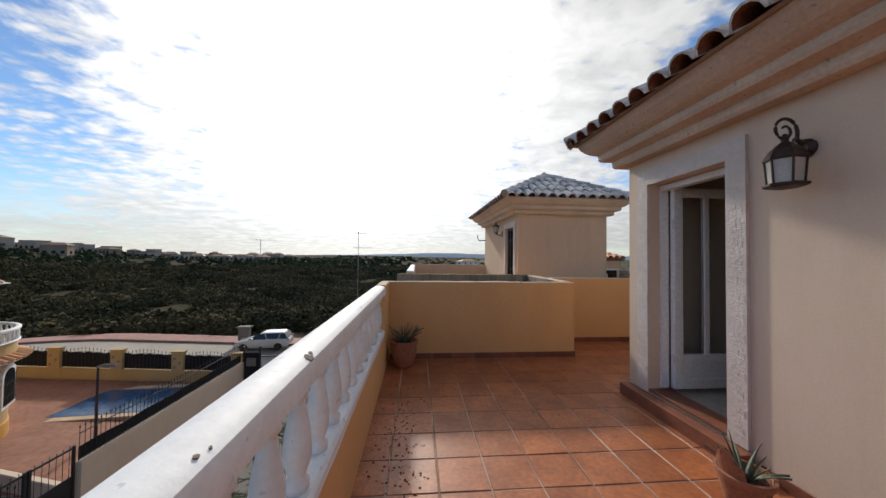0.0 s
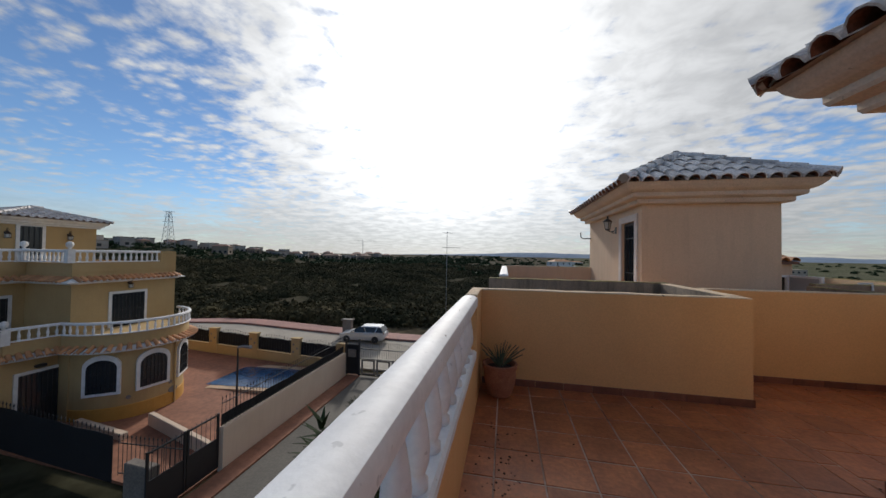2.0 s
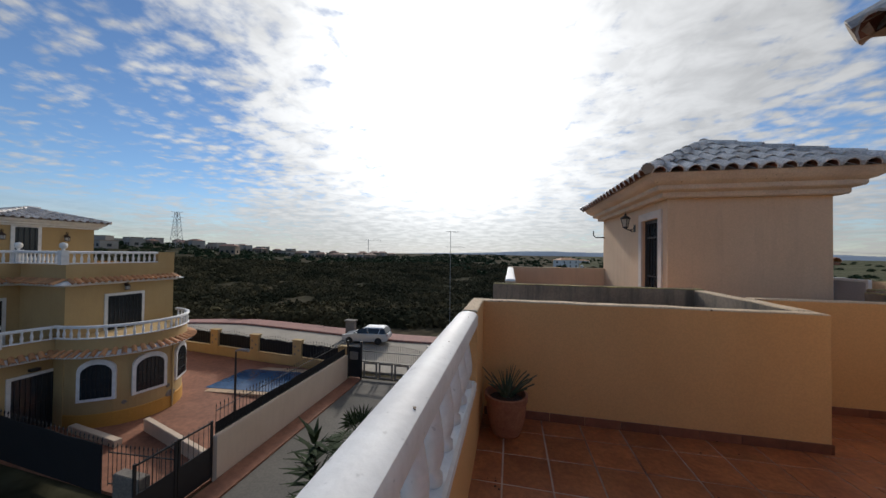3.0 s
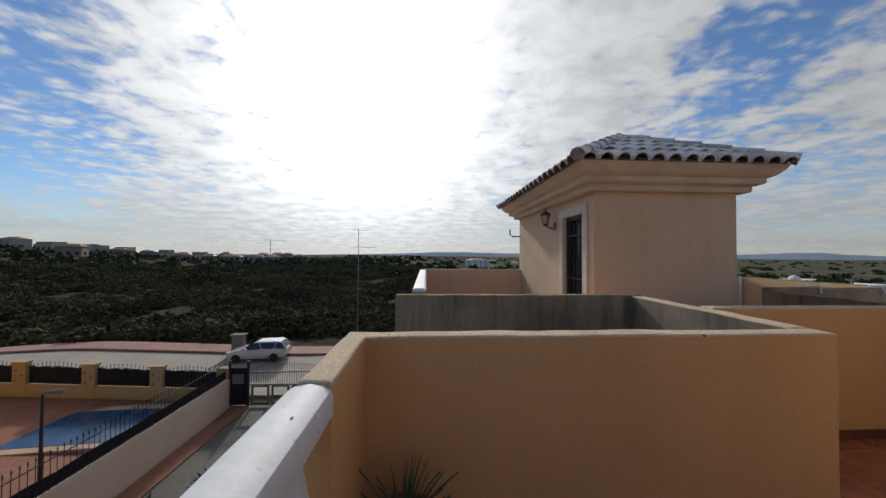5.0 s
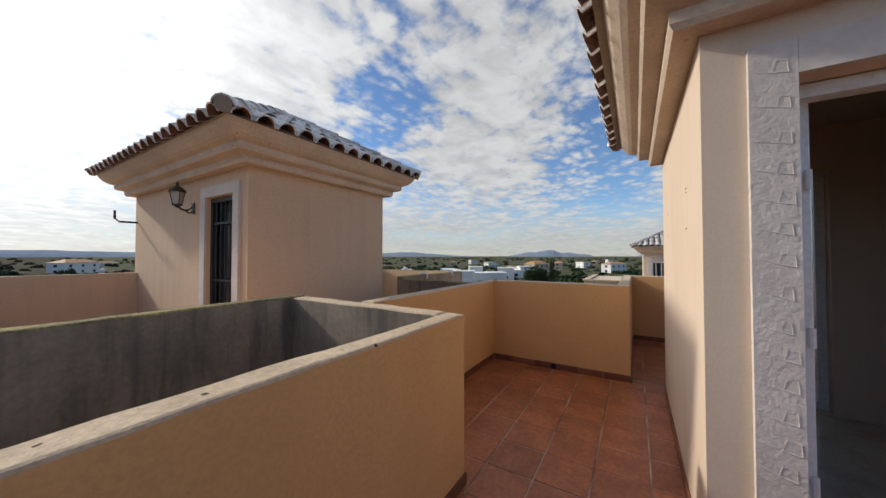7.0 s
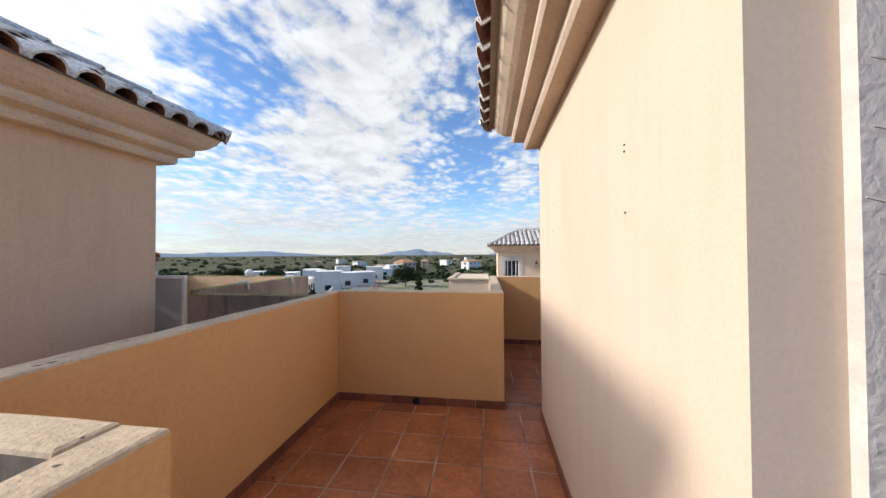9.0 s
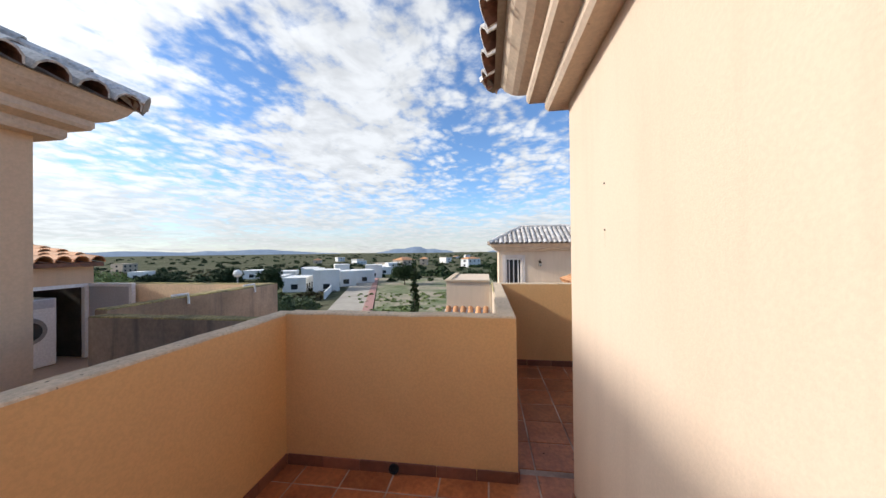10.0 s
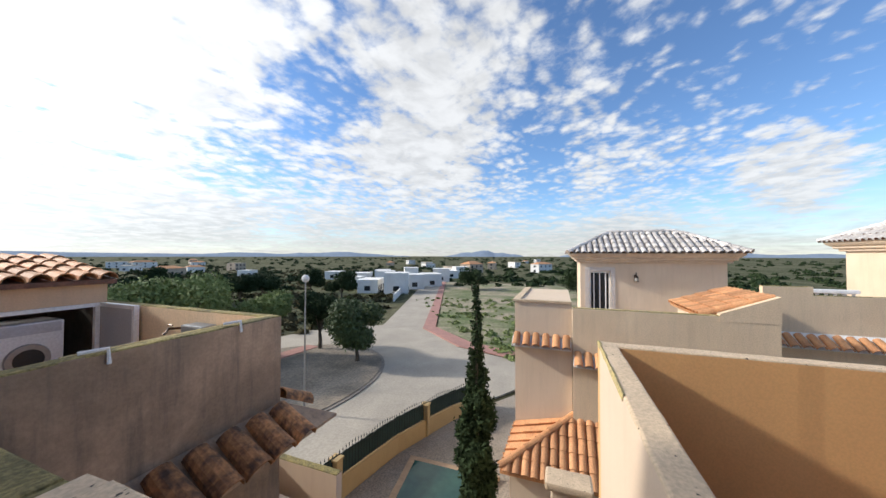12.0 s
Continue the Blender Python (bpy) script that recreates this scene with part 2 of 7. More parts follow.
ROAD = mat("pale_asphalt", (0.40, 0.35, 0.28), (0.32, 0.28, 0.225), 0.85, 0.25, fine=8, fvar=0.1, bump=0.3)
CONCRETE = mat("drive_concrete", (0.14, 0.125, 0.105), (0.105, 0.095, 0.08), 0.85, 0.5, fine=12, fvar=0.12, bump=0.3)
PAVING = mat("red_paving", (0.30, 0.125, 0.07), (0.22, 0.09, 0.05), 0.8, 0.8, fine=6, fvar=0.15, bump=0.3)
PINK_PAVE = mat("pink_pavement", (0.40, 0.20, 0.16), (0.32, 0.17, 0.14), 0.85, 0.8, fine=6, fvar=0.12, bump=0.3)
KERB = mat("kerb_stone", (0.24, 0.205, 0.17), rough=0.9, fine=15, fvar=0.15, bump=0.3)
YELLOW = mat("yellow_render", (0.50, 0.345, 0.16), (0.45, 0.30, 0.13), 0.85, 0.5, fine=30, fvar=0.05, bump=0.3, streak=0.12, streak_col=(0.3, 0.2, 0.1))
DEEP_YELLOW = mat("deep_yellow_render", (0.56, 0.29, 0.06), (0.5, 0.25, 0.05), 0.85, 0.8, fine=30, bump=0.3)
WATER = mat("pool_water", (0.02, 0.06, 0.14), (0.03, 0.085, 0.18), 0.15, 1.5, fine=4, bump=0.15, bdist=0.03)
WATER_GREEN = mat("green_pool_water", (0.02, 0.06, 0.05), (0.03, 0.08, 0.06), 0.08, 1.0, fine=3, bump=0.1, bdist=0.02)
PANE = mat("dark_window", (0.03, 0.035, 0.04), rough=0.08, var=0.1, bump=0.0)
GLASS = glass("clear_glass")
FROST = mat("lamp_glass", (0.55, 0.53, 0.48), rough=0.2, var=0.1, fine=90, bump=0.3)
BRONZE = mat("aged_bronze", (0.05, 0.035, 0.028), (0.09, 0.055, 0.04), 0.45, 9.0, metal=0.7, bump=0.2)
GALV = mat("galvanised_steel", (0.35, 0.36, 0.37), rough=0.45, var=0.1, metal=0.8, bump=0.1)
CARPAINT = mat("silver_car_paint", (0.55, 0.56, 0.57), rough=0.3, var=0.03, metal=0.4, bump=0.0)
RUBBER = mat("tyre_rubber", (0.02, 0.02, 0.02), rough=0.8, bump=0.1)
HOUSE_WHITE = mat("white_house_render", (0.78, 0.76, 0.73), (0.68, 0.66, 0.62), 0.85, 0.3, fine=5, bump=0.1)
# villa renders darkened in colour so they read as hazy backlit silhouettes
BACKLIT_WHITE = mat("backlit_villa_render", (0.40, 0.36, 0.32), (0.30, 0.265, 0.235), 0.9, 0.12, fine=5, bump=0.1)
BACKLIT_SAND = mat("backlit_sand_render", (0.33, 0.25, 0.18), (0.25, 0.19, 0.14), 0.9, 0.12, fine=5, bump=0.1)
SANDY = mat("sandy_house_render", (0.5, 0.4, 0.3), (0.42, 0.33, 0.25), 0.85, 0.3, fine=5, bump=0.1)
# aerial haze is mixed into this base colour as blue
HAZE_HILL = mat("haze_blue_hill", (0.20, 0.25, 0.32), (0.24, 0.29, 0.35), 1.0, 0.004, fine=0.02, bump=0.0, spec=0.0)
PLAIN_GREEN = mat("rough_grass", (0.09, 0.125, 0.035), (0.33, 0.27, 0.19), 0.95, 0.16, fine=2.5, fvar=0.3, bump=0.4, bdist=0.03)
FIELDS = mat("dry_fields", (0.135, 0.125, 0.08), (0.06, 0.072, 0.038), 1.0, 0.022, fine=0.35, fvar=0.3, bump=0.3, bdist=0.05, spec=0.02, stretch=(1.0, 2.2, 1.0))
RUST = mat("rust_stain", (0.67, 0.505, 0.365), (0.62, 0.44, 0.30), 0.9, 20.0, fine=90, bump=0.1)
GRAVEL = mat("pale_gravel", (0.33, 0.28, 0.22), (0.25, 0.20, 0.15), 0.95, 0.6, fine=14, fvar=0.25, bump=0.6, bdist=0.02)


# ---- builders ----
def mesh_ob(name, bm, material, parent=None, label="", smooth=False):
    me = bpy.data.meshes.new(name)
    if smooth:
        bm.normal_update()
        for f in bm.faces:
            f.smooth = True
        for ed in bm.edges:
            if len(ed.link_faces) == 2 and ed.calc_face_angle(0.0) > 0.6:
                ed.smooth = False
    bm.to_mesh(me)
    bm.free()
    for m in (material if isinstance(material, (list, tuple)) else [material]):
        me.materials.append(m)
    ob = new(name, me)
    if parent is not None:
        ob.parent = parent
        ob.matrix_parent_inverse = parent.matrix_world.inverted()
    if label:
        tagged(ob, label)
    return ob


part = mesh_ob


def empty(name, x, y, z, label, category, group="", kind="", rz=0):
    ob = new(name)
    ob.empty_display_size = 0.1
    ob.matrix_world = pose(x, y, z, 0, 0, rz)
    return tagged(ob, label, category, group, kind)


def shared(name, me, parent, m):
    """One more object on the mesh me, at the world pose m, under parent."""
    ob = new(name, me)
    ob.parent = parent
    ob.matrix_parent_inverse = parent.matrix_world.inverted()
    ob.matrix_basis = m
    return ob


def box(bm, x0, x1, y0, y1, z0, z1, mi=0):
    v = [bm.verts.new(p) for p in ((x0, y0, z0), (x1, y0, z0), (x1, y1, z0), (x0, y1, z0), (x0, y0, z1), (x1, y0, z1), (x1, y1, z1), (x0, y1, z1))]
    fs = [bm.faces.new([v[i] for i in q]) for q in ((0, 3, 2, 1), (4, 5, 6, 7), (0, 1, 5, 4), (2, 3, 7, 6), (1, 2, 6, 5), (3, 0, 4, 7))]
    for f in fs:
        f.material_index = mi
    return fs


def boxes(*dims, bevel=0.0):
    bm = bmesh.new()
    for d in dims:
        box(bm, *d)
    if bevel:
        bmesh.ops.bevel(bm, geom=list(bm.edges), offset=bevel, segments=2, profile=0.6, affect="EDGES")
    return bm


def prism(bm, outline, z0, z1, mi=0):
    """outline: counter-clockwise (x, y) corners."""
    lo = [bm.verts.new((x, y, z0)) for x, y in outline]
    hi = [bm.verts.new((x, y, z1)) for x, y in outline]
    n = len(outline)
    fs = [bm.faces.new(list(reversed(lo))), bm.faces.new(hi)]
    for i in range(n):
        fs.append(bm.faces.new((lo[i], lo[(i + 1) % n], hi[(i + 1) % n], hi[i])))
    for f in fs:
        f.material_index = mi
    return fs


def lathe(bm, prof, seg=12, cx=0.0, cy=0.0, cz=0.0, cap=True):
    rings = []
    for r, z in prof:
        rings.append([bm.verts.new((cx + r * math.cos(2 * math.pi * k / seg), cy + r * math.sin(2 * math.pi * k / seg), cz + z)) for k in range(seg)])
    for a, b in zip(rings, rings[1:]):
        for k in range(seg):
            bm.faces.new((a[k], a[(k + 1) % seg], b[(k + 1) % seg], b[k]))
    if cap:
        bm.faces.new(list(reversed(rings[0])))
        bm.faces.new(rings[-1])


def tube(bm, pts, r, seg=6, r2=None):
    """A round bar along the points pts, from radius r to r2."""
    rings = []
    pts = [Vector(p) for p in pts]
    n = len(pts)
    for i, p in enumerate(pts):
        d = (pts[min(i + 1, n - 1)] - pts[max(i - 1, 0)]).normalized()
        u = d.orthogonal().normalized() if abs(d.z) < 0.95 else Vector((1, 0, 0))
        u = (u - d * u.dot(d)).normalized()
        w = d.cross(u)
        rr = r if r2 is None else r + (r2 - r) * i / (n - 1)
        rings.append([bm.verts.new(p + u * rr * math.cos(2 * math.pi * k / seg) + w * rr * math.sin(2 * math.pi * k / seg)) for k in range(seg)])
    for a, b in zip(rings, rings[1:]):
        for k in range(seg):
            bm.faces.new((a[k], a[(k + 1) % seg], b[(k + 1) % seg], b[k]))
    bm.faces.new(list(reversed(rings[0])))
    bm.faces.new(rings[-1])


def sweep(bm, prof, line, closed=False):
    """Sweeps the profile (out, z) along the plan line (x, y); out is to the right of the way."""
    n = len(line)
    rings = []
    for i in range(n):
        p = Vector(line[i])
        a = (p - Vector(line[i - 1])).normalized() if (i or closed) else None
        b = (Vector(line[(i + 1) % n]) - p).normalized() if (i < n - 1 or closed) else None
        a, b = a or b, b or a
        na, nb = Vector((a.y, -a.x)), Vector((b.y, -b.x))
        m = (na + nb).normalized()
        m = m / max(0.3, m.dot(na))
        rings.append([bm.verts.new((p.x + m.x * o, p.y + m.y * o, z)) for o, z in prof])
    k = len(prof)
    for i in range(n if closed else n - 1):
        a, b = rings[i], rings[(i + 1) % n]
        for j in range(k):
            bm.faces.new((a[j], b[j], b[(j + 1) % k], a[(j + 1) % k]))
    if not closed:
        bm.faces.new(rings[0])
        bm.faces.new(list(reversed(rings[-1])))
    bmesh.ops.recalc_face_normals(bm, faces=bm.faces)


def painted_wall(name, dims, label, side, top, far=None, far_dir=None, bevel=0.012):
    """A rendered wall with its coping; far paints the faces that look along far_dir."""
    bm = bmesh.new()
    x0, x1, y0, y1, z0, z1 = dims
    box(bm, x0, x1, y0, y1, z0, z1)
    # uneven top edge
    long_x = (x1 - x0) > (y1 - y0)
    cuts = max(1, int(max(x1 - x0, y1 - y0) / 0.12))
    es = [e for e in bm.edges if abs((e.verts[0].co - e.verts[1].co)[0 if long_x else 1]) > 0.01]
    bmesh.ops.subdivide_edges(bm, edges=es, cuts=cuts, use_grid_fill=True)
    up = [e for e in bm.edges if min(e.verts[0].co.z, e.verts[1].co.z) > z1 - 1e-4 and len(e.link_faces) == 2 and
          abs(e.link_faces[0].normal.dot(e.link_faces[1].normal)) < 0.5] if bm.normal_update() is None else []
    bmesh.ops.bevel(bm, geom=up, offset=bevel, segments=2, profile=0.5, affect="EDGES")
    for v in bm.verts:
        if v.co.z > z1 - 0.03:
            v.co.z += 0.006 * noise.noise(v.co * 4.0) + 0.003 * noise.noise(v.co * 15.0)
            v.co += Vector((noise.noise(v.co * 9.0), noise.noise(v.co * 9.0 + Vector((7, 0, 0))), 0)) * 0.003
    bm.normal_update()
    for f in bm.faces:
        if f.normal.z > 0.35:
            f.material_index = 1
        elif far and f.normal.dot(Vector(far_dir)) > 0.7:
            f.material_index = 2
    ob = mesh_ob(name, bm, [side, top, far or side])
    return tagged(ob, label, "wall", kind="structure")

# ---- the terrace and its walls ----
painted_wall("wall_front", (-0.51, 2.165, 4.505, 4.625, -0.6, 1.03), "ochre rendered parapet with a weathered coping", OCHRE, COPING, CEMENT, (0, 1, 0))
painted_wall("wall_front_return", (-0.51, -0.40, 3.935, 4.505, -0.6, 1.035), "short ochre parapet return beside the white balustrade", OCHRE, COPING)
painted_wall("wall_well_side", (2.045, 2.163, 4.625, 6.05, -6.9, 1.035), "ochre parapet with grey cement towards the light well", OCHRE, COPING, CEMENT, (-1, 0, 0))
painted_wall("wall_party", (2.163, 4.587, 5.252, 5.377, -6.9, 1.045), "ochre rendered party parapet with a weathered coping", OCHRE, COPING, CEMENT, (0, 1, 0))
painted_wall("wall_east_near", (4.467, 4.587, 3.66, 5.252, -6.9, 1.055), "ochre rendered parapet with a worn pale coping", OCHRE, COPING, CREAM, (1, 0, 0))
painted_wall("wall_east_jog", (4.587, 6.59, 3.66, 3.78, -6.9, 1.055), "cream rendered parapet with a weathered pitted coping", OCHRE, COPING, CREAM, (0, 1, 0))
painted_wall("wall_east_far", (6.59, 6.71, -4.0, 3.78, -6.9, 1.05), "ochre rendered end parapet with a weathered coping", OCHRE, COPING, CREAM, (1, 0, 0))
painted_wall("wall_back", (-0.51, 6.588, -4.0, -3.88, -6.9, 1.05), "ochre rendered parapet behind the terrace", OCHRE, COPING)
painted_wall("wall_low", (-0.51, -0.40, -3.87, 3.933, -0.6, 0.47), "low ochre wall under the balustrade", OCHRE, WHITE)

bm = bmesh.new()
prism(bm, [(-0.51, -3.99), (6.7, -3.99), (6.7, 3.6), (4.56, 3.6), (4.56, 5.34), (2.1, 5.34), (2.1, 4.6), (-0.51, 4.6)], -6.9, -0.61)
tagged(mesh_ob("wall_house_body", bm, CREAM), "cream rendered storeys under the terrace", "wall", kind="structure")
bm = bmesh.new()
prism(bm, [(-0.40, -3.88), (6.59, -3.88), (6.59, 3.66), (4.467, 3.66), (4.467, 5.252), (2.163, 5.252), (2.163, 4.505), (-0.40, 4.505)], -0.6, -0.0045)
floor = tagged(mesh_ob("floor", bm, GROUT), "terracotta tiled roof terrace floor with pale worn joints", "floor", kind="structure")


# ---- roof tiles ----
def barrel_mesh(name, length, r0, r1, material, seg=7, thick=0.014, inner=None):
    """A tapered half-round tile along +y, its arch up; the wide end at y = 0."""
    bm = bmesh.new()
    rows = []
    for y, r in ((0, r0), (length, r1)):
        for rr in (r, r - thick):
            rows.append([bm.verts.new((rr * math.cos(math.pi * k / (seg - 1)), y, rr * math.sin(math.pi * k / (seg - 1)))) for k in range(seg)])
    o0, i0, o1, i1 = rows
    for k in range(seg - 1):
        bm.faces.new((o0[k], o1[k], o1[k + 1], o0[k + 1]))
        bm.faces.new((i0[k], i0[k + 1], i1[k + 1], i1[k])).material_index = 1
        bm.faces.new((o0[k], o0[k + 1], i0[k + 1], i0[k]))
        bm.faces.new((o1[k], i1[k], i1[k + 1], o1[k + 1]))
    for k in (0, seg - 1):
        bm.faces.new((o0[k], i0[k], i1[k], o1[k]))
    bmesh.ops.recalc_face_normals(bm, faces=bm.faces)
    me = bpy.data.meshes.new(name)
    bm.to_mesh(me)
    bm.free()
    me.materials.append(material)
    me.materials.append(inner or material)
    return me


TILE_PALE = barrel_mesh("pale_tile", 0.44, 0.098, 0.082, ROOF_PALE, inner=ROOF_BROWN)
TILE_BROWN = barrel_mesh("brown_tile", 0.44, 0.098, 0.082, ROOF_BROWN)
TILE_ORANGE = barrel_mesh("orange_tile", 0.44, 0.098, 0.082, ROOF_ORANGE)
TILE_SOIL = barrel_mesh("mottled_tile", 0.46, 0.125, 0.10, ROOF_SOIL, 9)
rng = random.Random(4)


def frame_matrix(o, xa, ya):
    xa, ya = Vector(xa).normalized(), Vector(ya).normalized()
    za = xa.cross(ya)
    return Matrix(((xa.x, ya.x, za.x, o[0]), (xa.y, ya.y, za.y, o[1]), (xa.z, ya.z, za.z, o[2]), (0, 0, 0, 1)))


def lay_tile(parent, me, o, xa, ya, name="roof_tile", cut=1.0):
    j = lambda a: rng.uniform(-a, a)
    m = frame_matrix((o[0], o[1], o[2] + j(0.004)), xa, ya) @ pose(0, 0, 0, j(1.0), j(2.0), j(1.4)) @ Matrix.Diagonal((1, cut, 1, 1))
    return shared(name, me, parent, m)


def hip_roof(thing, x0, x1, y0, y1, z, pitch, tile=TILE_PALE, eave_tile=TILE_PALE, step=0.205, run=0.36, deck=MORTAR):
    """A hipped roof over the eave rectangle, with barrel tiles in rows and capped hips."""
    half = (x1 - x0) / 2
    t = math.tan(radians(pitch))
    xm, top = (x0 + x1) / 2, z + half * t
    ra, rb = (xm, y0 + half, top), (xm, y1 - half, top)
    bm = bmesh.new()
    c = [bm.verts.new(p) for p in ((x0, y0, z), (x1, y0, z), (x1, y1, z), (x0, y1, z))]
    a, b = bm.verts.new(ra), bm.verts.new(rb)
    for f in ((c[0], c[1], a), (c[1], c[2], b, a), (c[2], c[3], b), (c[3], c[0], a, b), (c[3], c[2], c[1], c[0])):
        bm.faces.new(f)
    roof = part("roof", bm, deck, thing, "hipped roof of weathered barrel tiles")
    cs, sn = math.cos(radians(pitch)), math.sin(radians(pitch))
    for o, along, inward, length in (((x0, y0), (1, 0), (0, 1), x1 - x0), ((x1, y0), (0, 1), (-1, 0), y1 - y0),
                                     ((x1, y1), (-1, 0), (0, -1), x1 - x0), ((x0, y1), (0, -1), (1, 0), y1 - y0)):
        n = int(length / step)
        s = length / n
        for i in range(n):
            u = (i + 0.5) * s
            reach = min(u, length - u, half) + 0.03
            k = 0
            while True:
                d = k * run * cs - 0.05
                room = reach + 0.04 - d
                if room < 0.12:
                    break
                p = (o[0] + along[0] * u + inward[0] * d, o[1] + along[1] * u + inward[1] * d, z + d * t + 0.015 + (0.006 if k else 0))
                me = eave_tile if k == 0 else tile
                lay_tile(roof, tile if k else me, p, (*along, 0), (inward[0] * cs, inward[1] * cs, sn - 0.035), cut=min(1.0, room / (0.44 * cs)))
                k += 1
    for c0, e in (((x0, y0), ra), ((x1, y0), ra), ((x1, y1), rb), ((x0, y1), rb)):
        p, q = Vector((c0[0], c0[1], z)), Vector(e)
        d = (q - p)
        m = int(d.length / 0.37)
        pace = (d.length - 0.40) / m
        side = Vector((d.y, -d.x, 0))
        for i in range(m + 1):
            w = p + d.normalized() * (pace * i - 0.05)
            lay_tile(roof, tile, (w.x, w.y, w.z + 0.055), side, d.normalized() + Vector((0, 0, -0.03)), "hip_tile")
        bm = bmesh.new()
        w = p - d.normalized() * 0.055
        tube(bm, [(w.x, w.y, w.z + 0.07), tuple(Vector((w.x, w.y, w.z + 0.07)) + d.normalized() * 0.06)], 0.072, 12)
        part("hip_plug", bm, MORTAR, roof, "pale mortar plug closing the hip")
    d = Vector(rb) - Vector(ra)
    for i in range(max(1, int(d.length / 0.37))):
        w = Vector(ra) + d.normalized() * 0.37 * i
        lay_tile(roof, tile, (w.x, w.y, w.z + 0.05), (1, 0, 0), (0, 1, 0), "ridge_tile")
    return roof


CORNICE_PROFILE = [(0.0, 2.335), (0.10, 2.335), (0.115, 2.36), (0.115, 2.41), (0.20, 2.435), (0.215, 2.46), (0.215, 2.505), (0.265, 2.525), (0.30, 2.55), (0.345, 2.60), (0.375, 2.66), (0.0, 2.66)]


def cornice(thing, x0, x1, y0, y1, dz=0.0, material=CORNICE):
    bm = bmesh.new()
    sweep(bm, [(o, z + dz) for o, z in CORNICE_PROFILE], [(x0, y0), (x1, y0), (x1, y1), (x0, y1)], closed=True)
    return part("cornice", bm, material, thing, "stepped moulded cornice under the eaves")


def door_surround(thing, x, y0, y1, z0, z1, w=0.13, out=0.025, toward=-1, chips=True):
    """A plaster surround on a wall that looks along x; the opening is y0..y1, z0..z1."""
    for n, (a, b, c, d) in enumerate(((y0 - w, y0, z0 - 0.02, z1 + w), (y1, y1 + w, z0 - 0.02, z1 + w), (y0 + 0.001, y1 - 0.001, z1, z1 + w))):
        bm = boxes((min(x, x + toward * out), max(x, x + toward * out), a, b, c, d))
        bmesh.ops.subdivide_edges(bm, edges=list(bm.edges), cuts=1, use_grid_fill=True)
        surround = part("surround", bm, PLASTER, thing, "white carved plaster door surround")
        if chips:
            r = random.Random(n)
            bm = bmesh.new()
            zz = c + 0.08
            while zz < d - 0.05 and n < 2:
                ya = a + r.uniform(0.01, 0.03)
                yb = b - r.uniform(0.005, 0.03)
                xo = x + toward * (out + 0.0004)
                w1 = (yb - ya) * r.uniform(0.35, 0.5)
                lift = r.uniform(0.018, 0.034)
                tube(bm, [(xo, ya, zz), (xo, ya + w1, zz + lift * 0.35), (xo, yb, zz + lift)], 0.0026, 5, 0.0012)
                tube(bm, [(xo, ya, zz), (xo, ya + 0.004, zz + 0.045), (xo, ya + w1 * 0.8, zz + 0.05), (xo, ya + w1, zz + lift * 0.35)], 0.002, 5, 0.0012)
                zz += r.uniform(0.10, 0.14)
            if bm.verts:
                part("ridge", bm, PLASTER, surround, "trowelled ridges in the plaster")
            else:
                bm.free()


def wall_lantern(x, y, z, toward=-1, s=1.0, label="dark bronze wall lantern with ribbed glass on a scroll arm"):
    """A six-sided lantern hung from a scroll arm on a wall that looks along x."""
    e = empty("wall_lantern", x, y, z, label, "wall lamp")
    bm = bmesh.new()
    lathe(bm, [(0.055, 0), (0.055, 0.012), (0.03, 0.03)], 12)
    bmesh.ops.rotate(bm, verts=bm.verts, matrix=Matrix.Rotation(radians(90 * toward), 3, "Y"))
    bmesh.ops.translate(bm, verts=bm.verts, vec=(x, y, z))
    part("back_plate", bm, BRONZE, e)
    cx = x + toward * 0.14 * s
    bm = bmesh.new()
    pts = [(x + toward * 0.012, y, z - 0.01)]
    for k in range(26):
        a = -0.35 + k * 0.36
        rr = (0.085 - 0.0026 * k) * s
        pts.append((cx - toward * rr * math.cos(a), y, z + (0.10 if k else 0.085) * s + rr * math.sin(a)))
    tube(bm, pts, 0.0105 * s, 6, 0.007 * s)
    tube(bm, [(x + toward * 0.015, y, z + 0.03 * s), (x + toward * 0.05 * s, y, z + 0.045 * s), (cx - toward * 0.06 * s, y, z + 0.05 * s)], 0.013 * s, 6)
    tube(bm, [(cx, y, z + 0.02 * s), (cx, y, z + 0.075 * s)], 0.009 * s, 6)
    part("scroll_arm", bm, BRONZE, e)
    bm = bmesh.new()
    lathe(bm, [(0.095 * s, -0.075 * s), (0.098 * s, -0.065 * s), (0.072 * s, -0.015 * s), (0.032 * s, 0.025 * s), (0.016 * s, 0.035 * s), (0.02 * s, 0.055 * s), (0.01 * s, 0.08 * s)], 6, cx, y, z)
    part("cap", bm, BRONZE, e)
    body = bmesh.new()
    lathe(body, [(0.074 * s, -0.215 * s), (0.084 * s, -0.076 * s)], 6, cx, y, z)
    part("glass_body", body, FROST, e, "ribbed lantern glass")
    for k in range(6):
        a = 2 * math.pi * k / 6
        bm = bmesh.new()
        tube(bm, [(cx + 0.077 * s * math.cos(a), y + 0.077 * s * math.sin(a), z - 0.216 * s), (cx + 0.087 * s * math.cos(a), y + 0.087 * s * math.sin(a), z - 0.075 * s)], 0.006 * s, 5)
        part("rib", bm, BRONZE, e)
    bm = bmesh.new()
    lathe(bm, [(0.02 * s, -0.245 * s), (0.085 * s, -0.235 * s), (0.10 * s, -0.225 * s), (0.10 * s, -0.214 * s), (0.076 * s, -0.214 * s)], 6, cx, y, z)
    part("base_ring", bm, BRONZE, e)
    return e


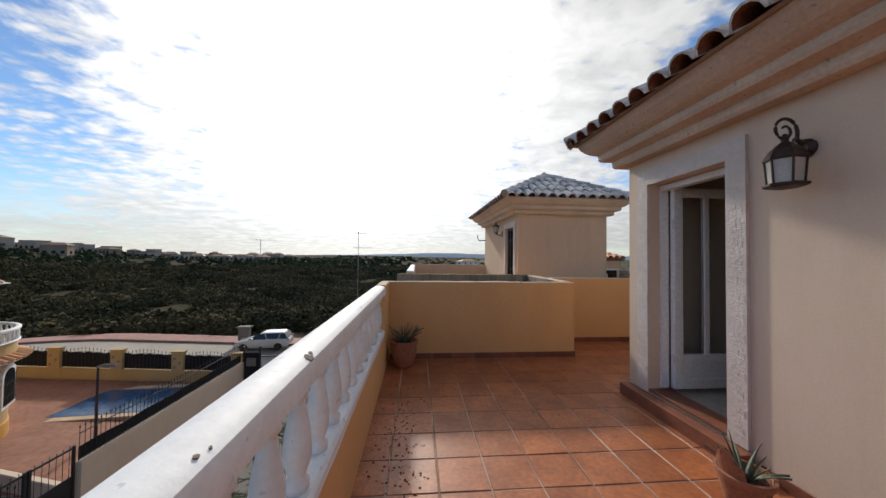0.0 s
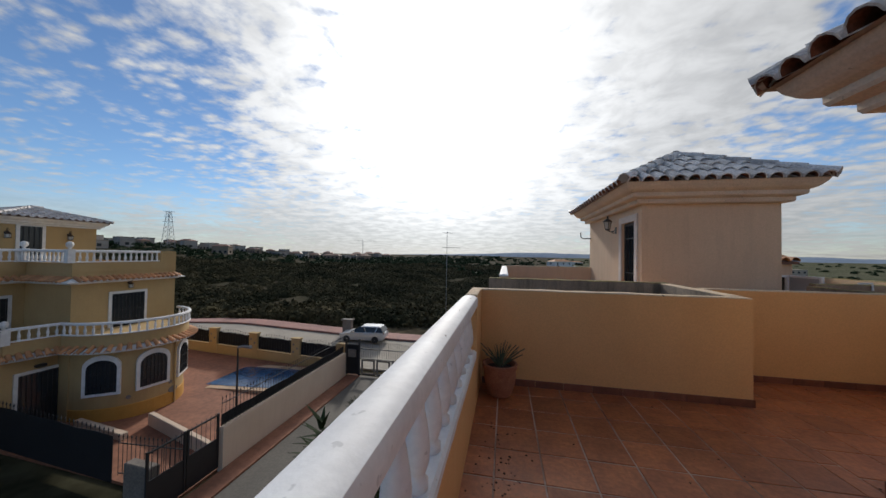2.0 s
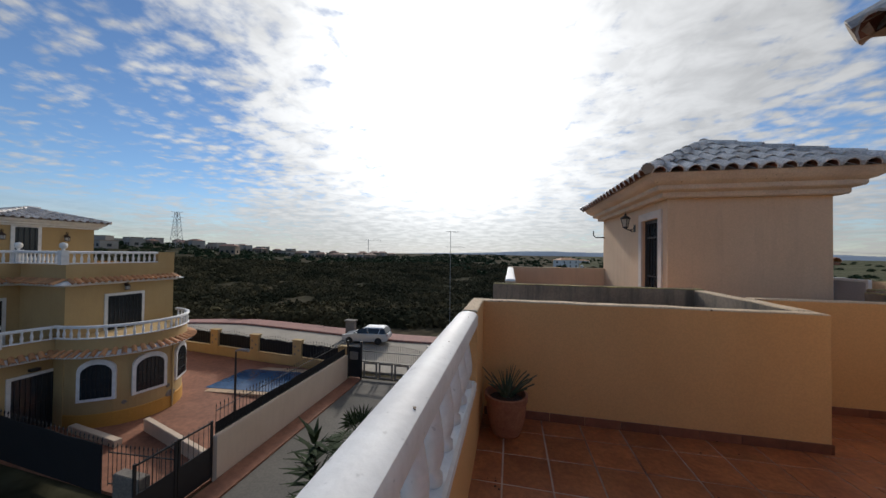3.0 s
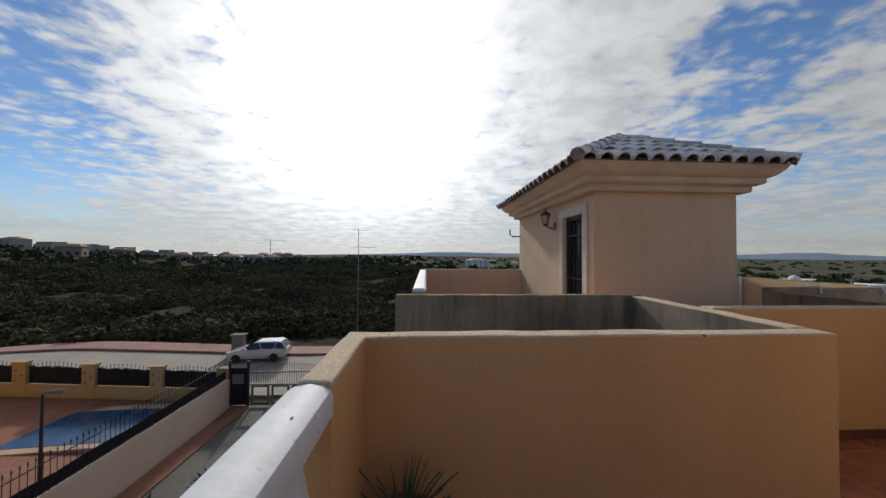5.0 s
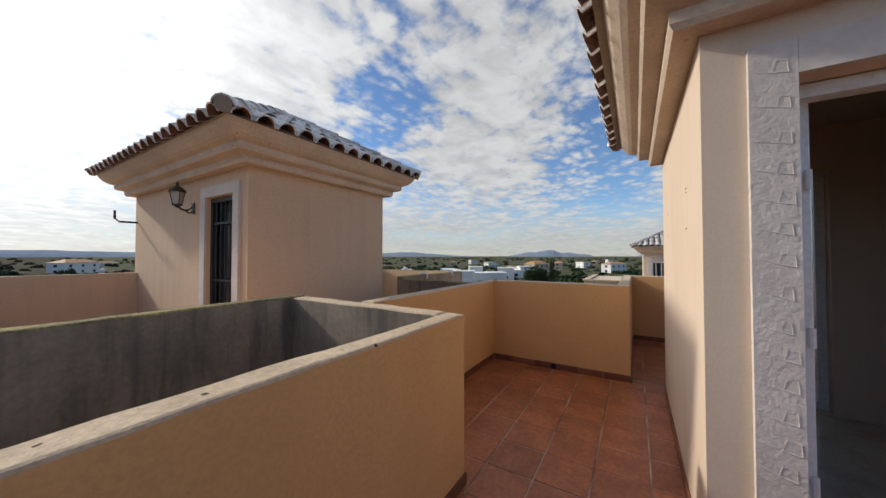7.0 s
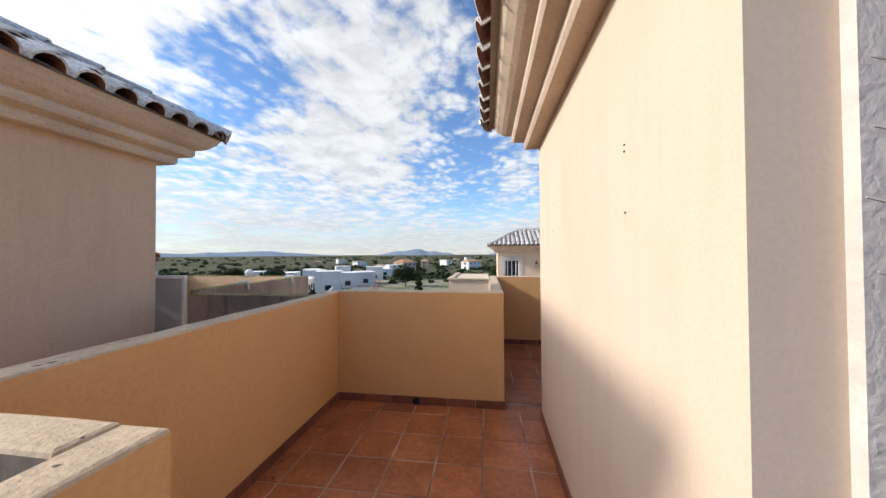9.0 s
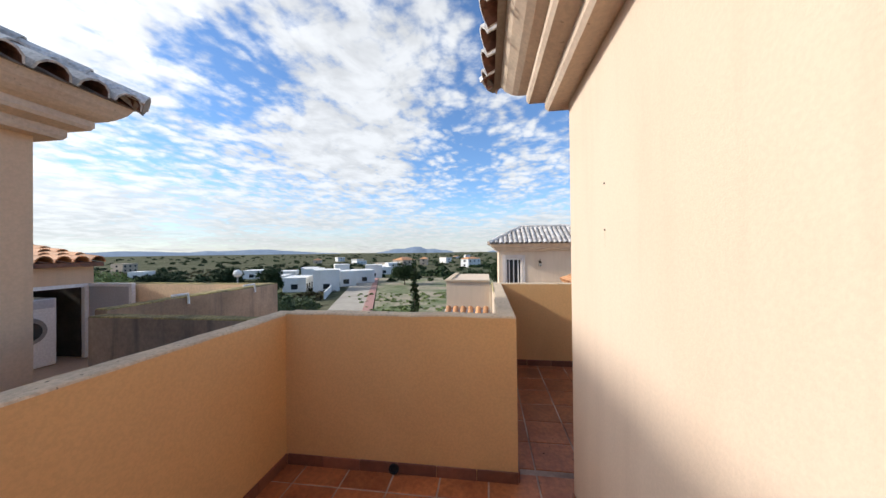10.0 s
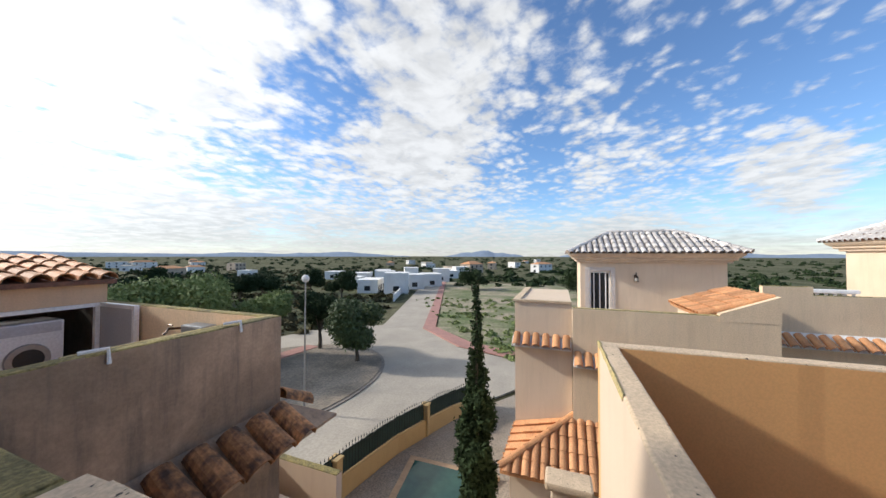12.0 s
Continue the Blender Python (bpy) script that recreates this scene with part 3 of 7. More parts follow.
def standing_lantern(x, y, z, toward, label):
    """A four-sided lantern that stands on a curled arm, on a wall that looks along x."""
    e = empty("wall_lantern", x, y, z, label, "wall lamp")
    cx = x + toward * 0.17
    part("back_plate", boxes((min(x, x + toward * 0.015), max(x, x + toward * 0.015), y - 0.035, y + 0.035, z - 0.09, z + 0.05), bevel=0.006), IRON, e)
    bm = bmesh.new()
    tube(bm, [(x + toward * 0.012, y, z), (x + toward * 0.06, y, z - 0.05), (x + toward * 0.12, y, z - 0.05), (cx, y, z - 0.005)], 0.012, 6)
    tube(bm, [(x + toward * 0.012, y, z - 0.06), (x + toward * 0.05, y, z - 0.085), (x + toward * 0.085, y, z - 0.06)], 0.009, 6)
    part("scroll_arm", bm, IRON, e)
    bm = bmesh.new()
    lathe(bm, [(0.01, -0.03), (0.03, -0.012), (0.055, 0.0), (0.055, 0.012), (0.04, 0.014)], 8, cx, y, z)
    part("base_ring", bm, IRON, e)
    bm = bmesh.new()
    lathe(bm, [(0.042, 0.013), (0.075, 0.165)], 4, cx, y, z)
    part("glass_body", bm, FROST, e, "clouded lantern glass")
    for k in range(4):
        a = 2 * math.pi * k / 4
        bm = bmesh.new()
        tube(bm, [(cx + 0.044 * math.cos(a), y + 0.044 * math.sin(a), z + 0.01), (cx + 0.078 * math.cos(a), y + 0.078 * math.sin(a), z + 0.166)], 0.006, 5)
        part("rib", bm, IRON, e)
    bm = bmesh.new()
    lathe(bm, [(0.094, 0.162), (0.096, 0.172), (0.06, 0.21), (0.022, 0.235), (0.014, 0.25), (0.02, 0.262), (0.004, 0.29)], 8, cx, y, z)
    part("cap", bm, IRON, e)
    return e


# ---- the stair tower on this terrace ----
TX0, TX1, TY0, TY1 = 2.17, 4.335, -0.92, 3.357
DY0, DY1, DZ0, DZ1 = 2.305, 3.07, 0.14, 2.08


def tower_walls(name, x0, x1, y0, y1, z0, z1, dy0, dy1, dz0, dz1, t=0.18, side=-1, material=CREAM, back=None):
    """Four walls with one doorway in the wall that looks along x on the given side."""
    bm = bmesh.new()
    xa, xb = (x0, x0 + t) if side < 0 else (x1 - t, x1)
    box(bm, xa, xb, y0 + t, dy0, z0, z1)
    box(bm, xa, xb, dy1, y1 - t, z0, z1)
    box(bm, xa, xb, dy0, dy1, dz1, z1)
    if dz0 > z0:
        box(bm, xa, xb, dy0, dy1, z0, dz0)
    ya, yb = (x1 - t, x1) if side < 0 else (x0, x0 + t)
    if back:
        b0, b1, c0, c1 = back
        box(bm, ya, yb, y0 + t, b0, z0, z1)
        box(bm, ya, yb, b1, y1 - t, z0, z1)
        box(bm, ya, yb, b0, b1, z0, c0)
        box(bm, ya, yb, b0, b1, c1, z1)
    else:
        box(bm, ya, yb, y0 + t, y1 - t, z0, z1)
    box(bm, x0, x1, y0, y0 + t, z0, z1)
    box(bm, x0, x1, y1 - t, y1, z0, z1)
    bmesh.ops.remove_doubles(bm, verts=bm.verts, dist=1e-5)
    return tagged(mesh_ob(name, bm, material), "cream rendered walls of the rooftop stair tower", "wall", kind="structure")


tower = tower_walls("wall_tower", TX0, TX1, TY0, TY1, -0.012, 2.62, DY0, DY1, DZ0, DZ1, back=(2.29, 3.05, 0.14, 2.06))
cornice(tower, TX0, TX1, TY0, TY1)
hip_roof(tower, TX0 - 0.42, TX1 + 0.42, TY0 - 0.42, TY1 + 0.42, 2.665, 27)
door_surround(tower, TX0, DY0, DY1, DZ0, DZ1, 0.14)
bm = boxes((TX0 + 0.18, TX1 - 0.18, TY0 + 0.18, TY1 - 0.18, 2.42, 2.5))
tagged(mesh_ob("ceiling", bm, DARK_IN), "plain plastered ceiling of the stairwell", "ceiling", kind="structure")

# ---- ground, roads and distance ----
def smooth(a, b, v):
    t = min(1.0, max(0.0, (v - a) / (b - a)))
    return t * t * (3 - 2 * t)


def ground_z(x, y):
    """Height of the land: falling to the east, a scrub hill to the north-west."""
    z = -6.32
    if x < 0:
        z += 0.045 * min(14.0, max(0.0, -9.4 - x)) + 0.07 * min(8.0, max(0.0, y - 19)) * smooth(4, -4, x)
    else:
        z -= 0.0465 * min(45.0, x)
    r = math.hypot(x, y)
    yaw = math.degrees(math.atan2(-x, y))
    hill = smooth(24, 60, yaw) * smooth(150, 60, yaw)
    z += hill * (11.0 * smooth(70, 290, r) - 6.0 * smooth(520, 900, r))
    z += smooth(40, 8, abs(yaw - 8)) * (2.6 * smooth(60, 250, r))
    dip = smooth(34, 55, r) * smooth(140, 80, r) * smooth(-8, 10, yaw) * smooth(130, 70, yaw)
    z -= 1.5 * dip
    z += 0.35 * noise.noise(Vector((x * 0.05, y * 0.05, 0))) * smooth(38, 90, r)
    if yaw < 0:
        z -= 3.0 * smooth(80, 400, r)
    return z


def make_ground():
    radii = [0.0] + [4 * 1.17 ** k for k in range(46)]
    seg = 120
    verts, faces = [(0, 0, ground_z(0, 0) - 0.1)], []
    for r in radii[1:]:
        for k in range(seg):
            a = 2 * math.pi * k / seg
            x, y = r * math.cos(a), r * math.sin(a)
            verts.append((x, y, ground_z(x, y) - 0.1))
    for k in range(seg):
        faces.append((0, 1 + k, 1 + (k + 1) % seg))
    for i in range(len(radii) - 2):
        a, b = 1 + i * seg, 1 + (i + 1) * seg
        for k in range(seg):
            faces.append((a + k, b + k, b + (k + 1) % seg, a + (k + 1) % seg))
    me = bpy.data.meshes.new("ground")
    me.from_pydata(verts, [], faces)
    for p in me.polygons:
        p.use_smooth = True
    me.materials.append(EARTH)
    me.materials.append(FIELDS)
    for p in me.polygons:
        c = p.center
        yaw = math.degrees(math.atan2(-c.x, c.y))
        if -170 < yaw < -9 and math.hypot(c.x, c.y) > 45:
            p.material_index = 1
    tagged(new("ground", me), "dry scrub land and plain reaching to the horizon", "ground", kind="structure")


make_ground()


def sheet(name, outline, lift, material, label, category, step=1.5, thick=0.12):
    """A slab that lies on the land inside a counter-clockwise outline."""
    bm = bmesh.new()
    vs = [bm.verts.new((x, y, 0)) for x, y in outline]
    f = bm.faces.new(vs)
    if f.normal.z < 0:
        f.normal_flip()
    lo = [min(p[i] for p in outline) for i in (0, 1)]
    hi = [max(p[i] for p in outline) for i in (0, 1)]
    for ax in (0, 1):
        n = int((hi[ax] - lo[ax]) / step)
        for k in range(1, n + 1):
            co = [0, 0, 0]
            no = [0, 0, 0]
            co[ax], no[ax] = lo[ax] + k * (hi[ax] - lo[ax]) / (n + 1), 1
            bmesh.ops.bisect_plane(bm, geom=list(bm.verts) + list(bm.edges) + list(bm.faces), plane_co=co, plane_no=no)
    ext = bmesh.ops.extrude_face_region(bm, geom=list(bm.faces))
    low = [g for g in ext["geom"] if isinstance(g, bmesh.types.BMVert)]
    top = [v for v in bm.verts if v not in set(low)]
    for v in top:
        v.co.z = ground_z(v.co.x, v.co.y) + lift
    for v in low:
        v.co.z = ground_z(v.co.x, v.co.y) + lift - thick
    bmesh.ops.recalc_face_normals(bm, faces=bm.faces)
    return tagged(mesh_ob(name, bm, material), label, category, kind="structure")


# the drive between the houses, the street beyond the gate and its far pavement
sheet("driveway", [(-9.05, -25), (-1.0, -25), (-1.0, 19.6), (-9.05, 19.6)], 0.0, CONCRETE, "grey concrete driveway between the houses", "driveway")
sheet("pavement_drive", [(-9.8, -25), (-9.03, -25), (-9.03, 19.6), (-9.8, 19.6)], 0.06, PAVING, "red paved strip along the driveway wall", "pavement")
sheet("street", [(-70, 19.6), (-28, 20.6), (-9, 20.6), (30, 21.6), (30, 27.0), (-9, 26.1), (-70, 24.9)], 0.0, ROAD, "pale asphalt street beyond the gate", "road")
sheet("pavement_street", [(-70, 24.95), (-9, 26.15), (30, 27.05), (30, 28.6), (-9, 27.7), (-70, 26.5)], 0.14, PINK_PAVE, "pink paved footway along the scrub land", "pavement")
sheet("courtyard", [(-26, 9.2), (-10.05, 9.2), (-10.05, 19.8), (-26, 19.8)], 0.0, PAVING, "red paved courtyard round the communal pool", "pavement")

# the land to the east: street round an island and the road into the plain
def arc(cx, cy, rx, ry, a0, a1, n):
    return [(cx + rx * math.cos(radians(a0 + (a1 - a0) * i / n)), cy + ry * math.sin(radians(a0 + (a1 - a0) * i / n))) for i in range(n + 1)]


sheet("road_east", [(6, 13.3), (13.3, 11.8), (16.7, 11.25), (20.6, 9.95), (23.2, 8.7), (28, 6.0), (33, 6.5), (36, 14), (44, 21.5), (120, 47), (118, 53), (44, 28), (38, 34), (20, 36), (6, 30)],
      0.0, ROAD, "pale concrete street curving round a planted island", "road", 2.5)
island = sheet("island", arc(20.8, 24.2, 10.9, 7.6, 0, 350, 40), 0.10, ISLAND, "bare earth traffic island with trees", "ground", 2.0, 0.2)
sheet("island_kerb", arc(20.8, 24.2, 11.15, 7.85, 0, 350, 40), 0.06, KERB, "dark stone kerb round the island", "kerb", 3.0, 0.15)
sheet("pavement_east", [(27.6, 4.0), (29.5, 2.0), (36, 8), (38.5, 13.5), (45.5, 20.4), (120, 45.5), (120, 47), (44, 21.7), (36.2, 14.2), (33.2, 6.4)], 0.12, PINK_PAVE,
      "pink paved footway beside the curving street", "pavement", 2.5)
sheet("rough_plot", [(29.6, 1.8), (34, -18), (120, 5), (120, 45.4), (45.7, 20.2), (38.7, 13.3), (36.2, 7.8)], 0.03, PLAIN_GREEN, "weedy vacant plot with rubble and grass", "ground", 4.0)
sheet("garden_east", [(7.2, 3.9), (22, -2), (27.5, 5.6), (23.1, 8.2), (20.5, 9.5), (16.6, 10.8), (13.2, 11.35), (7.2, 12.6)], 0.0, GRAVEL, "gravel garden behind the houses", "ground")


# ---- the house next door, mirrored ----
NX0, NX1, NY0, NY1 = 2.19, 4.25, 7.065, 10.48
nt_walls = tower_walls("wall_neighbour_tower", NX0, NX1, NY0, NY1, -0.1, 2.62, 7.34, 8.0, 0.12, 2.075, material=PINKISH)
cornice(nt_walls, NX0, NX1, NY0, NY1, 0.0, CORNICE)
hip_roof(nt_walls, NX0 - 0.40, NX1 + 0.385, NY0 - 0.39, NY1 + 0.39, 2.655, 28.5)
door_surround(nt_walls, NX0, 7.34, 8.0, 0.12, 2.075, 0.125, chips=False)
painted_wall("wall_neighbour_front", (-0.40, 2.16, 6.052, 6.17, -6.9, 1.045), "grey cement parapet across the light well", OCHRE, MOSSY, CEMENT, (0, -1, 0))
painted_wall("wall_neighbour_back", (-0.24, 2.189, 10.362, 10.48, -6.9, 1.12), "cream rendered parapet on the next terrace", PINKISH, COPING)
painted_wall("wall_neighbour_party", (2.165, 4.59, 5.379, 5.507, -6.9, 0.995), "mossy cement half of the party parapet", CEMENT, MOSSY)
painted_wall("wall_neighbour_east", (4.467, 4.587, 5.509, 6.92, -6.9, 1.0), "grey cement parapet of the next terrace", CEMENT, MOSSY)
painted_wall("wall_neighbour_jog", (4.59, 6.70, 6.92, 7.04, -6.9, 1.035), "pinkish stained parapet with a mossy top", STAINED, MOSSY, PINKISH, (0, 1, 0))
painted_wall("wall_neighbour_end", (6.58, 6.70, 7.042, 11.6, -6.9, 1.035), "cream rendered end parapet with a mossy top", BEIGE, MOSSY)
bm = bmesh.new()
prism(bm, [(-0.40, 6.19), (2.18, 6.19), (2.18, 5.53), (4.45, 5.53), (4.45, 6.97), (6.56, 6.97), (6.56, 15.0), (-0.4, 15.0)], -6.9, -0.12)
tagged(mesh_ob("wall_neighbour_body", bm, PINKISH), "rendered storeys of the next house", "wall", kind="structure")


# ---- the row of houses to the east ----
EX0, EX1, EY0, EY1, EZ = 16.95, 19.15, -1.12, 3.30, -0.88


def east_row(dy, dz):
    t = tower_walls("wall_east_tower", EX0, EX1, EY0 + dy, EY1 + dy, -0.1 + dz, 2.62 + dz, EY1 - 1.01 + dy, EY1 - 0.31 + dy, 0.1 + dz, 2.0 + dz, material=ROW_CREAM)
    cornice(t, EX0, EX1, EY0 + dy, EY1 + dy, dz)
    hip_roof(t, EX0 - 0.42, EX1 + 0.42, EY0 - 0.42 + dy, EY1 + 0.42 + dy, 2.665 + dz, 27)
    door_surround(t, EX0, EY1 - 1.01 + dy, EY1 - 0.31 + dy, 0.1 + dz, 2.0 + dz, 0.15, chips=False)
    return t


east_row(0.0, EZ)
east_row(-8.6, EZ + 0.4)
painted_wall("wall_row_west", (12.4, 12.52, -0.15, 3.75, -7.2, 0.42), "beige weathered parapet of the house in the row", BEIGE, MOSSY)
bm = boxes((12.53, 19.6, -0.2, 3.7, -7.4, -0.75), (14.75, 19.6, -14, -0.21, -7.4, -0.75), (12.53, 14.6, -14, -0.21, -7.4, -2.6))
tagged(mesh_ob("wall_row_body", bm, ROW_CREAM), "cream rendered storeys of the row house", "wall", kind="structure")



# ---- balustrades ----
BAL_PROFILE = [(0.050, 0), (0.050, 0.03), (0.032, 0.045), (0.040, 0.06), (0.054, 0.10), (0.056, 0.14), (0.050, 0.19), (0.038, 0.245), (0.029, 0.285), (0.027, 0.30),
               (0.040, 0.312), (0.040, 0.328), (0.030, 0.336), (0.049, 0.348), (0.049, 0.37)]
bm = bmesh.new()
lathe(bm, BAL_PROFILE, 14)
for f in bm.faces:
    f.smooth = True
BALUSTER = bpy.data.meshes.new("baluster")
bm.to_mesh(BALUSTER)
bm.free()
BALUSTER.materials.append(WHITE)
RAIL = [(-0.062, 0.912), (0.062, 0.912), (0.074, 0.924), (0.076, 0.985), (0.068, 1.006), (0.045, 1.020), (0.0, 1.027), (-0.045, 1.020), (-0.068, 1.006), (-0.076, 0.985), (-0.074, 0.924)]


def balustrade(thing, line, z0, scale=1.0, step=0.235, closed=False, smooth_rail=True):
    """Base rail, balusters and hand rail along the plan line; z0 is where a terrace floor would be."""
    for name, prof in (("handrail", [(o * scale, z0 + z * scale) for o, z in RAIL]),
                       ("base_rail", [(o * scale, z0 + z * scale) for o, z in ((-0.07, 0.473), (0.07, 0.473), (0.07, 0.50), (0.055, 0.517), (-0.055, 0.517), (-0.07, 0.50))])):
        bm = bmesh.new()
        sweep(bm, prof, line)
        part(name, bm, WHITE, thing, smooth=(name == "handrail"))
    for a, b in zip(line, line[1:]):
        a, b = Vector(a), Vector(b)
        n = max(1, round((b - a).length / (step * scale)))
        for i in range(n):
            p = a + (b - a) * ((i + 0.5) / n)
            shared("baluster", BALUSTER, thing, pose(p.x, p.y, z0 + 0.516 * scale) @ Matrix.Diagonal((scale * 0.9, scale * 0.9, scale * 1.081, 1)))


own_rail = empty("balustrade", -0.47, 0, 0.47, "white painted masonry balustrade with turned balusters and chipped rail", "balustrade")
balustrade(own_rail, [(-0.47, -3.86), (-0.47, 3.93)], 0.0)


def rail_chips(thing, x, spots, seed):
    """Irregular flakes of bare cement where paint has come off the top of a hand rail."""
    q = random.Random(seed)
    for y, o, r in spots:
        bm = bmesh.new()
        n = 11
        rad = [r * q.uniform(0.55, 1.15) for _ in range(n)]
        tilt = -0.1 if abs(o) < 0.03 else -0.45
        zc = 1.0265 - 0.15 * abs(o) if abs(o) < 0.045 else 1.021 - 0.6 * (abs(o) - 0.045)
        s = 1 if o > 0 else -1
        ring = [[bm.verts.new((x + o + rad[k] * 0.6 * math.cos(6.283 * k / n), y + rad[k] * math.sin(6.283 * k / n), zc + dz + tilt * s * rad[k] * 0.6 * math.cos(6.283 * k / n))) for k in range(n)] for dz in (-0.004, 0.002)]
        for k in range(n):
            bm.faces.new((ring[0][k], ring[0][(k + 1) % n], ring[1][(k + 1) % n], ring[1][k]))
        bm.faces.new(ring[1])
        part("paint_chip", bm, CEMENT, thing, "bare cement where paint has flaked off")


rail_chips(own_rail, -0.47, [(0.83, 0.05, 0.008), (0.86, 0.055, 0.005), (1.38, 0.055, 0.026), (1.42, 0.05, 0.012), (2.45, 0.05, 0.008), (3.1, 0.02, 0.007), (3.72, 0.03, 0.008)], 4)
painted_wall("wall_neighbour_side", (-0.24, -0.09, 6.172, 10.36, -0.3, 1.10), "pinkish parapet of the next terrace with a white capping", PINKISH, WHITE, bevel=0.03)

# ---- doorway, step and stairwell ----
bm = boxes((2.05, TX0 - 0.015, 2.13, 3.34, -0.012, 0.112), bevel=0.008)
step = tagged(mesh_ob("door_step", bm, SKIRT_TILE), "terracotta tiled door step with worn edges", "step", kind="structure")
bm = boxes((TX0 - 0.013, TX0 + 0.195, DY0, DY1, 0.13, 0.150))
tagged(mesh_ob("door_sill", bm, SKIRT_TILE), "terracotta tiled door sill", "sill", kind="structure")
bm = boxes((TX0 + 0.18, TX1 - 0.18, TY0 + 0.18, TY1 - 0.18, 0.0, 0.13))
tagged(mesh_ob("floor_stairwell", bm, MARBLE), "beige marble landing inside the tower", "floor", kind="structure")


def terrace_door():
    """A white two-light terrace door, folded back into the stairwell."""
    e = empty("terrace_door", TX0 + 0.165, DY1 - 0.03, 0.17, "white PVC terrace door with two glass lights, standing open inwards", "door")
    x0, y0, x1 = TX0 + 0.175, DY1 - 0.09, TX0 + 0.835
    z0, z1 = 0.175, 2.04
    for nm, d in (("stile", (x0, x0 + 0.085, y0, y0 + 0.05, z0, z1)), ("stile", (x1 - 0.085, x1, y0, y0 + 0.05, z0, z1)),
                  ("rail", (x0 + 0.086, x1 - 0.086, y0, y0 + 0.05, z1 - 0.085, z1)), ("rail", (x0 + 0.086, x1 - 0.086, y0, y0 + 0.05, z0, z0 + 0.09)),
                  ("rail", (x0 + 0.086, x1 - 0.086, y0, y0 + 0.05, 0.42, 0.49)), ("mullion", (x0 + 0.305, x0 + 0.35, y0, y0 + 0.05, 0.491, z1 - 0.086)),
                  ("kick_panel", (x0 + 0.086, x1 - 0.086, y0 + 0.015, y0 + 0.035, z0 + 0.091, 0.419))):
        part(nm, boxes(d, bevel=0.006 if nm != "kick_panel" else 0), PVC, e)
    for a, b in ((x0 + 0.086, x0 + 0.304), (x0 + 0.351, x1 - 0.086)):
        ob = part("pane", boxes((a, b, y0 + 0.02, y0 + 0.028, 0.491, z1 - 0.086)), GLASS, e, "clear glass pane")
        ob.visible_shadow = False
    for z in (0.45, 1.05, 1.7):
        bm = bmesh.new()
        lathe(bm, [(0.012, -0.04), (0.012, 0.04)], 8, x0 - 0.012, y0 + 0.01, z)
        part("hinge", bm, PVC, e)
    bm = boxes((x1 - 0.06, x1 - 0.03, y0 - 0.018, y0 - 0.001, 1.0, 1.14), (x1 - 0.15, x1 - 0.03, y0 - 0.045, y0 - 0.028, 1.1, 1.12))
    part("handle", bm, GALV, e)
    return e


terrace_door()


def back_door(x, y0, y1, z0, z1):
    """A glazed white door in the far wall of the stairwell."""
    e = empty("glazed_door", x, (y0 + y1) / 2, z0, "white framed glazed door in the back of the stair tower", "door")
    w = 0.06
    for nm, d in (("stile", (x - 0.025, x + 0.025, y0, y0 + w, z0, z1)), ("stile", (x - 0.025, x + 0.025, y1 - w, y1, z0, z1)),
                  ("rail", (x - 0.025, x + 0.025, y0 + w, y1 - w, z0, z0 + w)), ("rail", (x - 0.025, x + 0.025, y0 + w, y1 - w, z1 - w, z1))):
        part(nm, boxes(d, bevel=0.005), PVC, e)
    ob = part("pane", boxes((x - 0.004, x + 0.004, y0 + w, y1 - w, z0 + w, z1 - w)), GLASS, e, "clear glass pane")
    ob.visible_shadow = False


back_door(TX1 - 0.09, 2.292, 3.048, 0.142, 2.058)
door_frame = empty("door_frame", TX0 + 0.1, DY0, 0.165, "white PVC frame set in the tower doorway", "door frame")
FX = TX0 + 0.095
for nm, d in (("jamb", (FX, FX + 0.08, DY0 + 0.002, DY0 + 0.055, 0.166, 2.075)), ("jamb", (FX, FX + 0.08, DY1 - 0.024, DY1 - 0.002, 0.166, 2.075)),
              ("head", (FX, FX + 0.08, DY0 + 0.056, DY1 - 0.025, 2.02, 2.075))):
    part(nm, boxes(d, bevel=0.005), PVC, door_frame)
rail = empty("stair_railing", 3.5, 1.2, 0.3, "black iron stair railing on the landing", "railing")
for k in range(6):
    bm = bmesh.new()
    tube(bm, [(3.5, 0.5 + 0.2 * k, 0.3), (3.5, 0.5 + 0.2 * k, 0.72)], 0.012)
    part("upright", bm, IRON, rail)
bm = bmesh.new()
tube(bm, [(3.5, 0.4, 0.73), (3.5, 1.6, 0.73)], 0.03)
part("handrail", bm, IRON, rail)
low = empty("stair_wall", 3.5, 1.2, 0.13, "low plastered wall beside the stairs", "low wall")
part("wall", boxes((3.42, 3.58, 0.4, 1.68, 0.131, 0.30), bevel=0.01), DARK_IN, low)
dish = empty("ceiling_lamp", 3.45, 2.09, 2.42, "round dark ceiling lamp in the stairwell", "ceiling lamp")
bm = bmesh.new()
lathe(bm, [(0.02, 2.36), (0.12, 2.375), (0.15, 2.40), (0.15, 2.419)], 20, 3.45, 2.09)
part("shade", bm, BRONZE, dish)

wall_lantern(TX0, 1.85, 2.015, -1, 0.97)
standing_lantern(NX0, 8.36, 2.0, -1, "dark iron lantern standing on a curled arm beside the barred door")
wall_lantern(EX0, 1.5, 1.85 + EZ, -1, 0.8, "small dark wall lantern beside a white door")
wall_lantern(EX0, -6.9, 2.1 + EZ, -1, 0.8, "small dark wall lantern on the far tower")


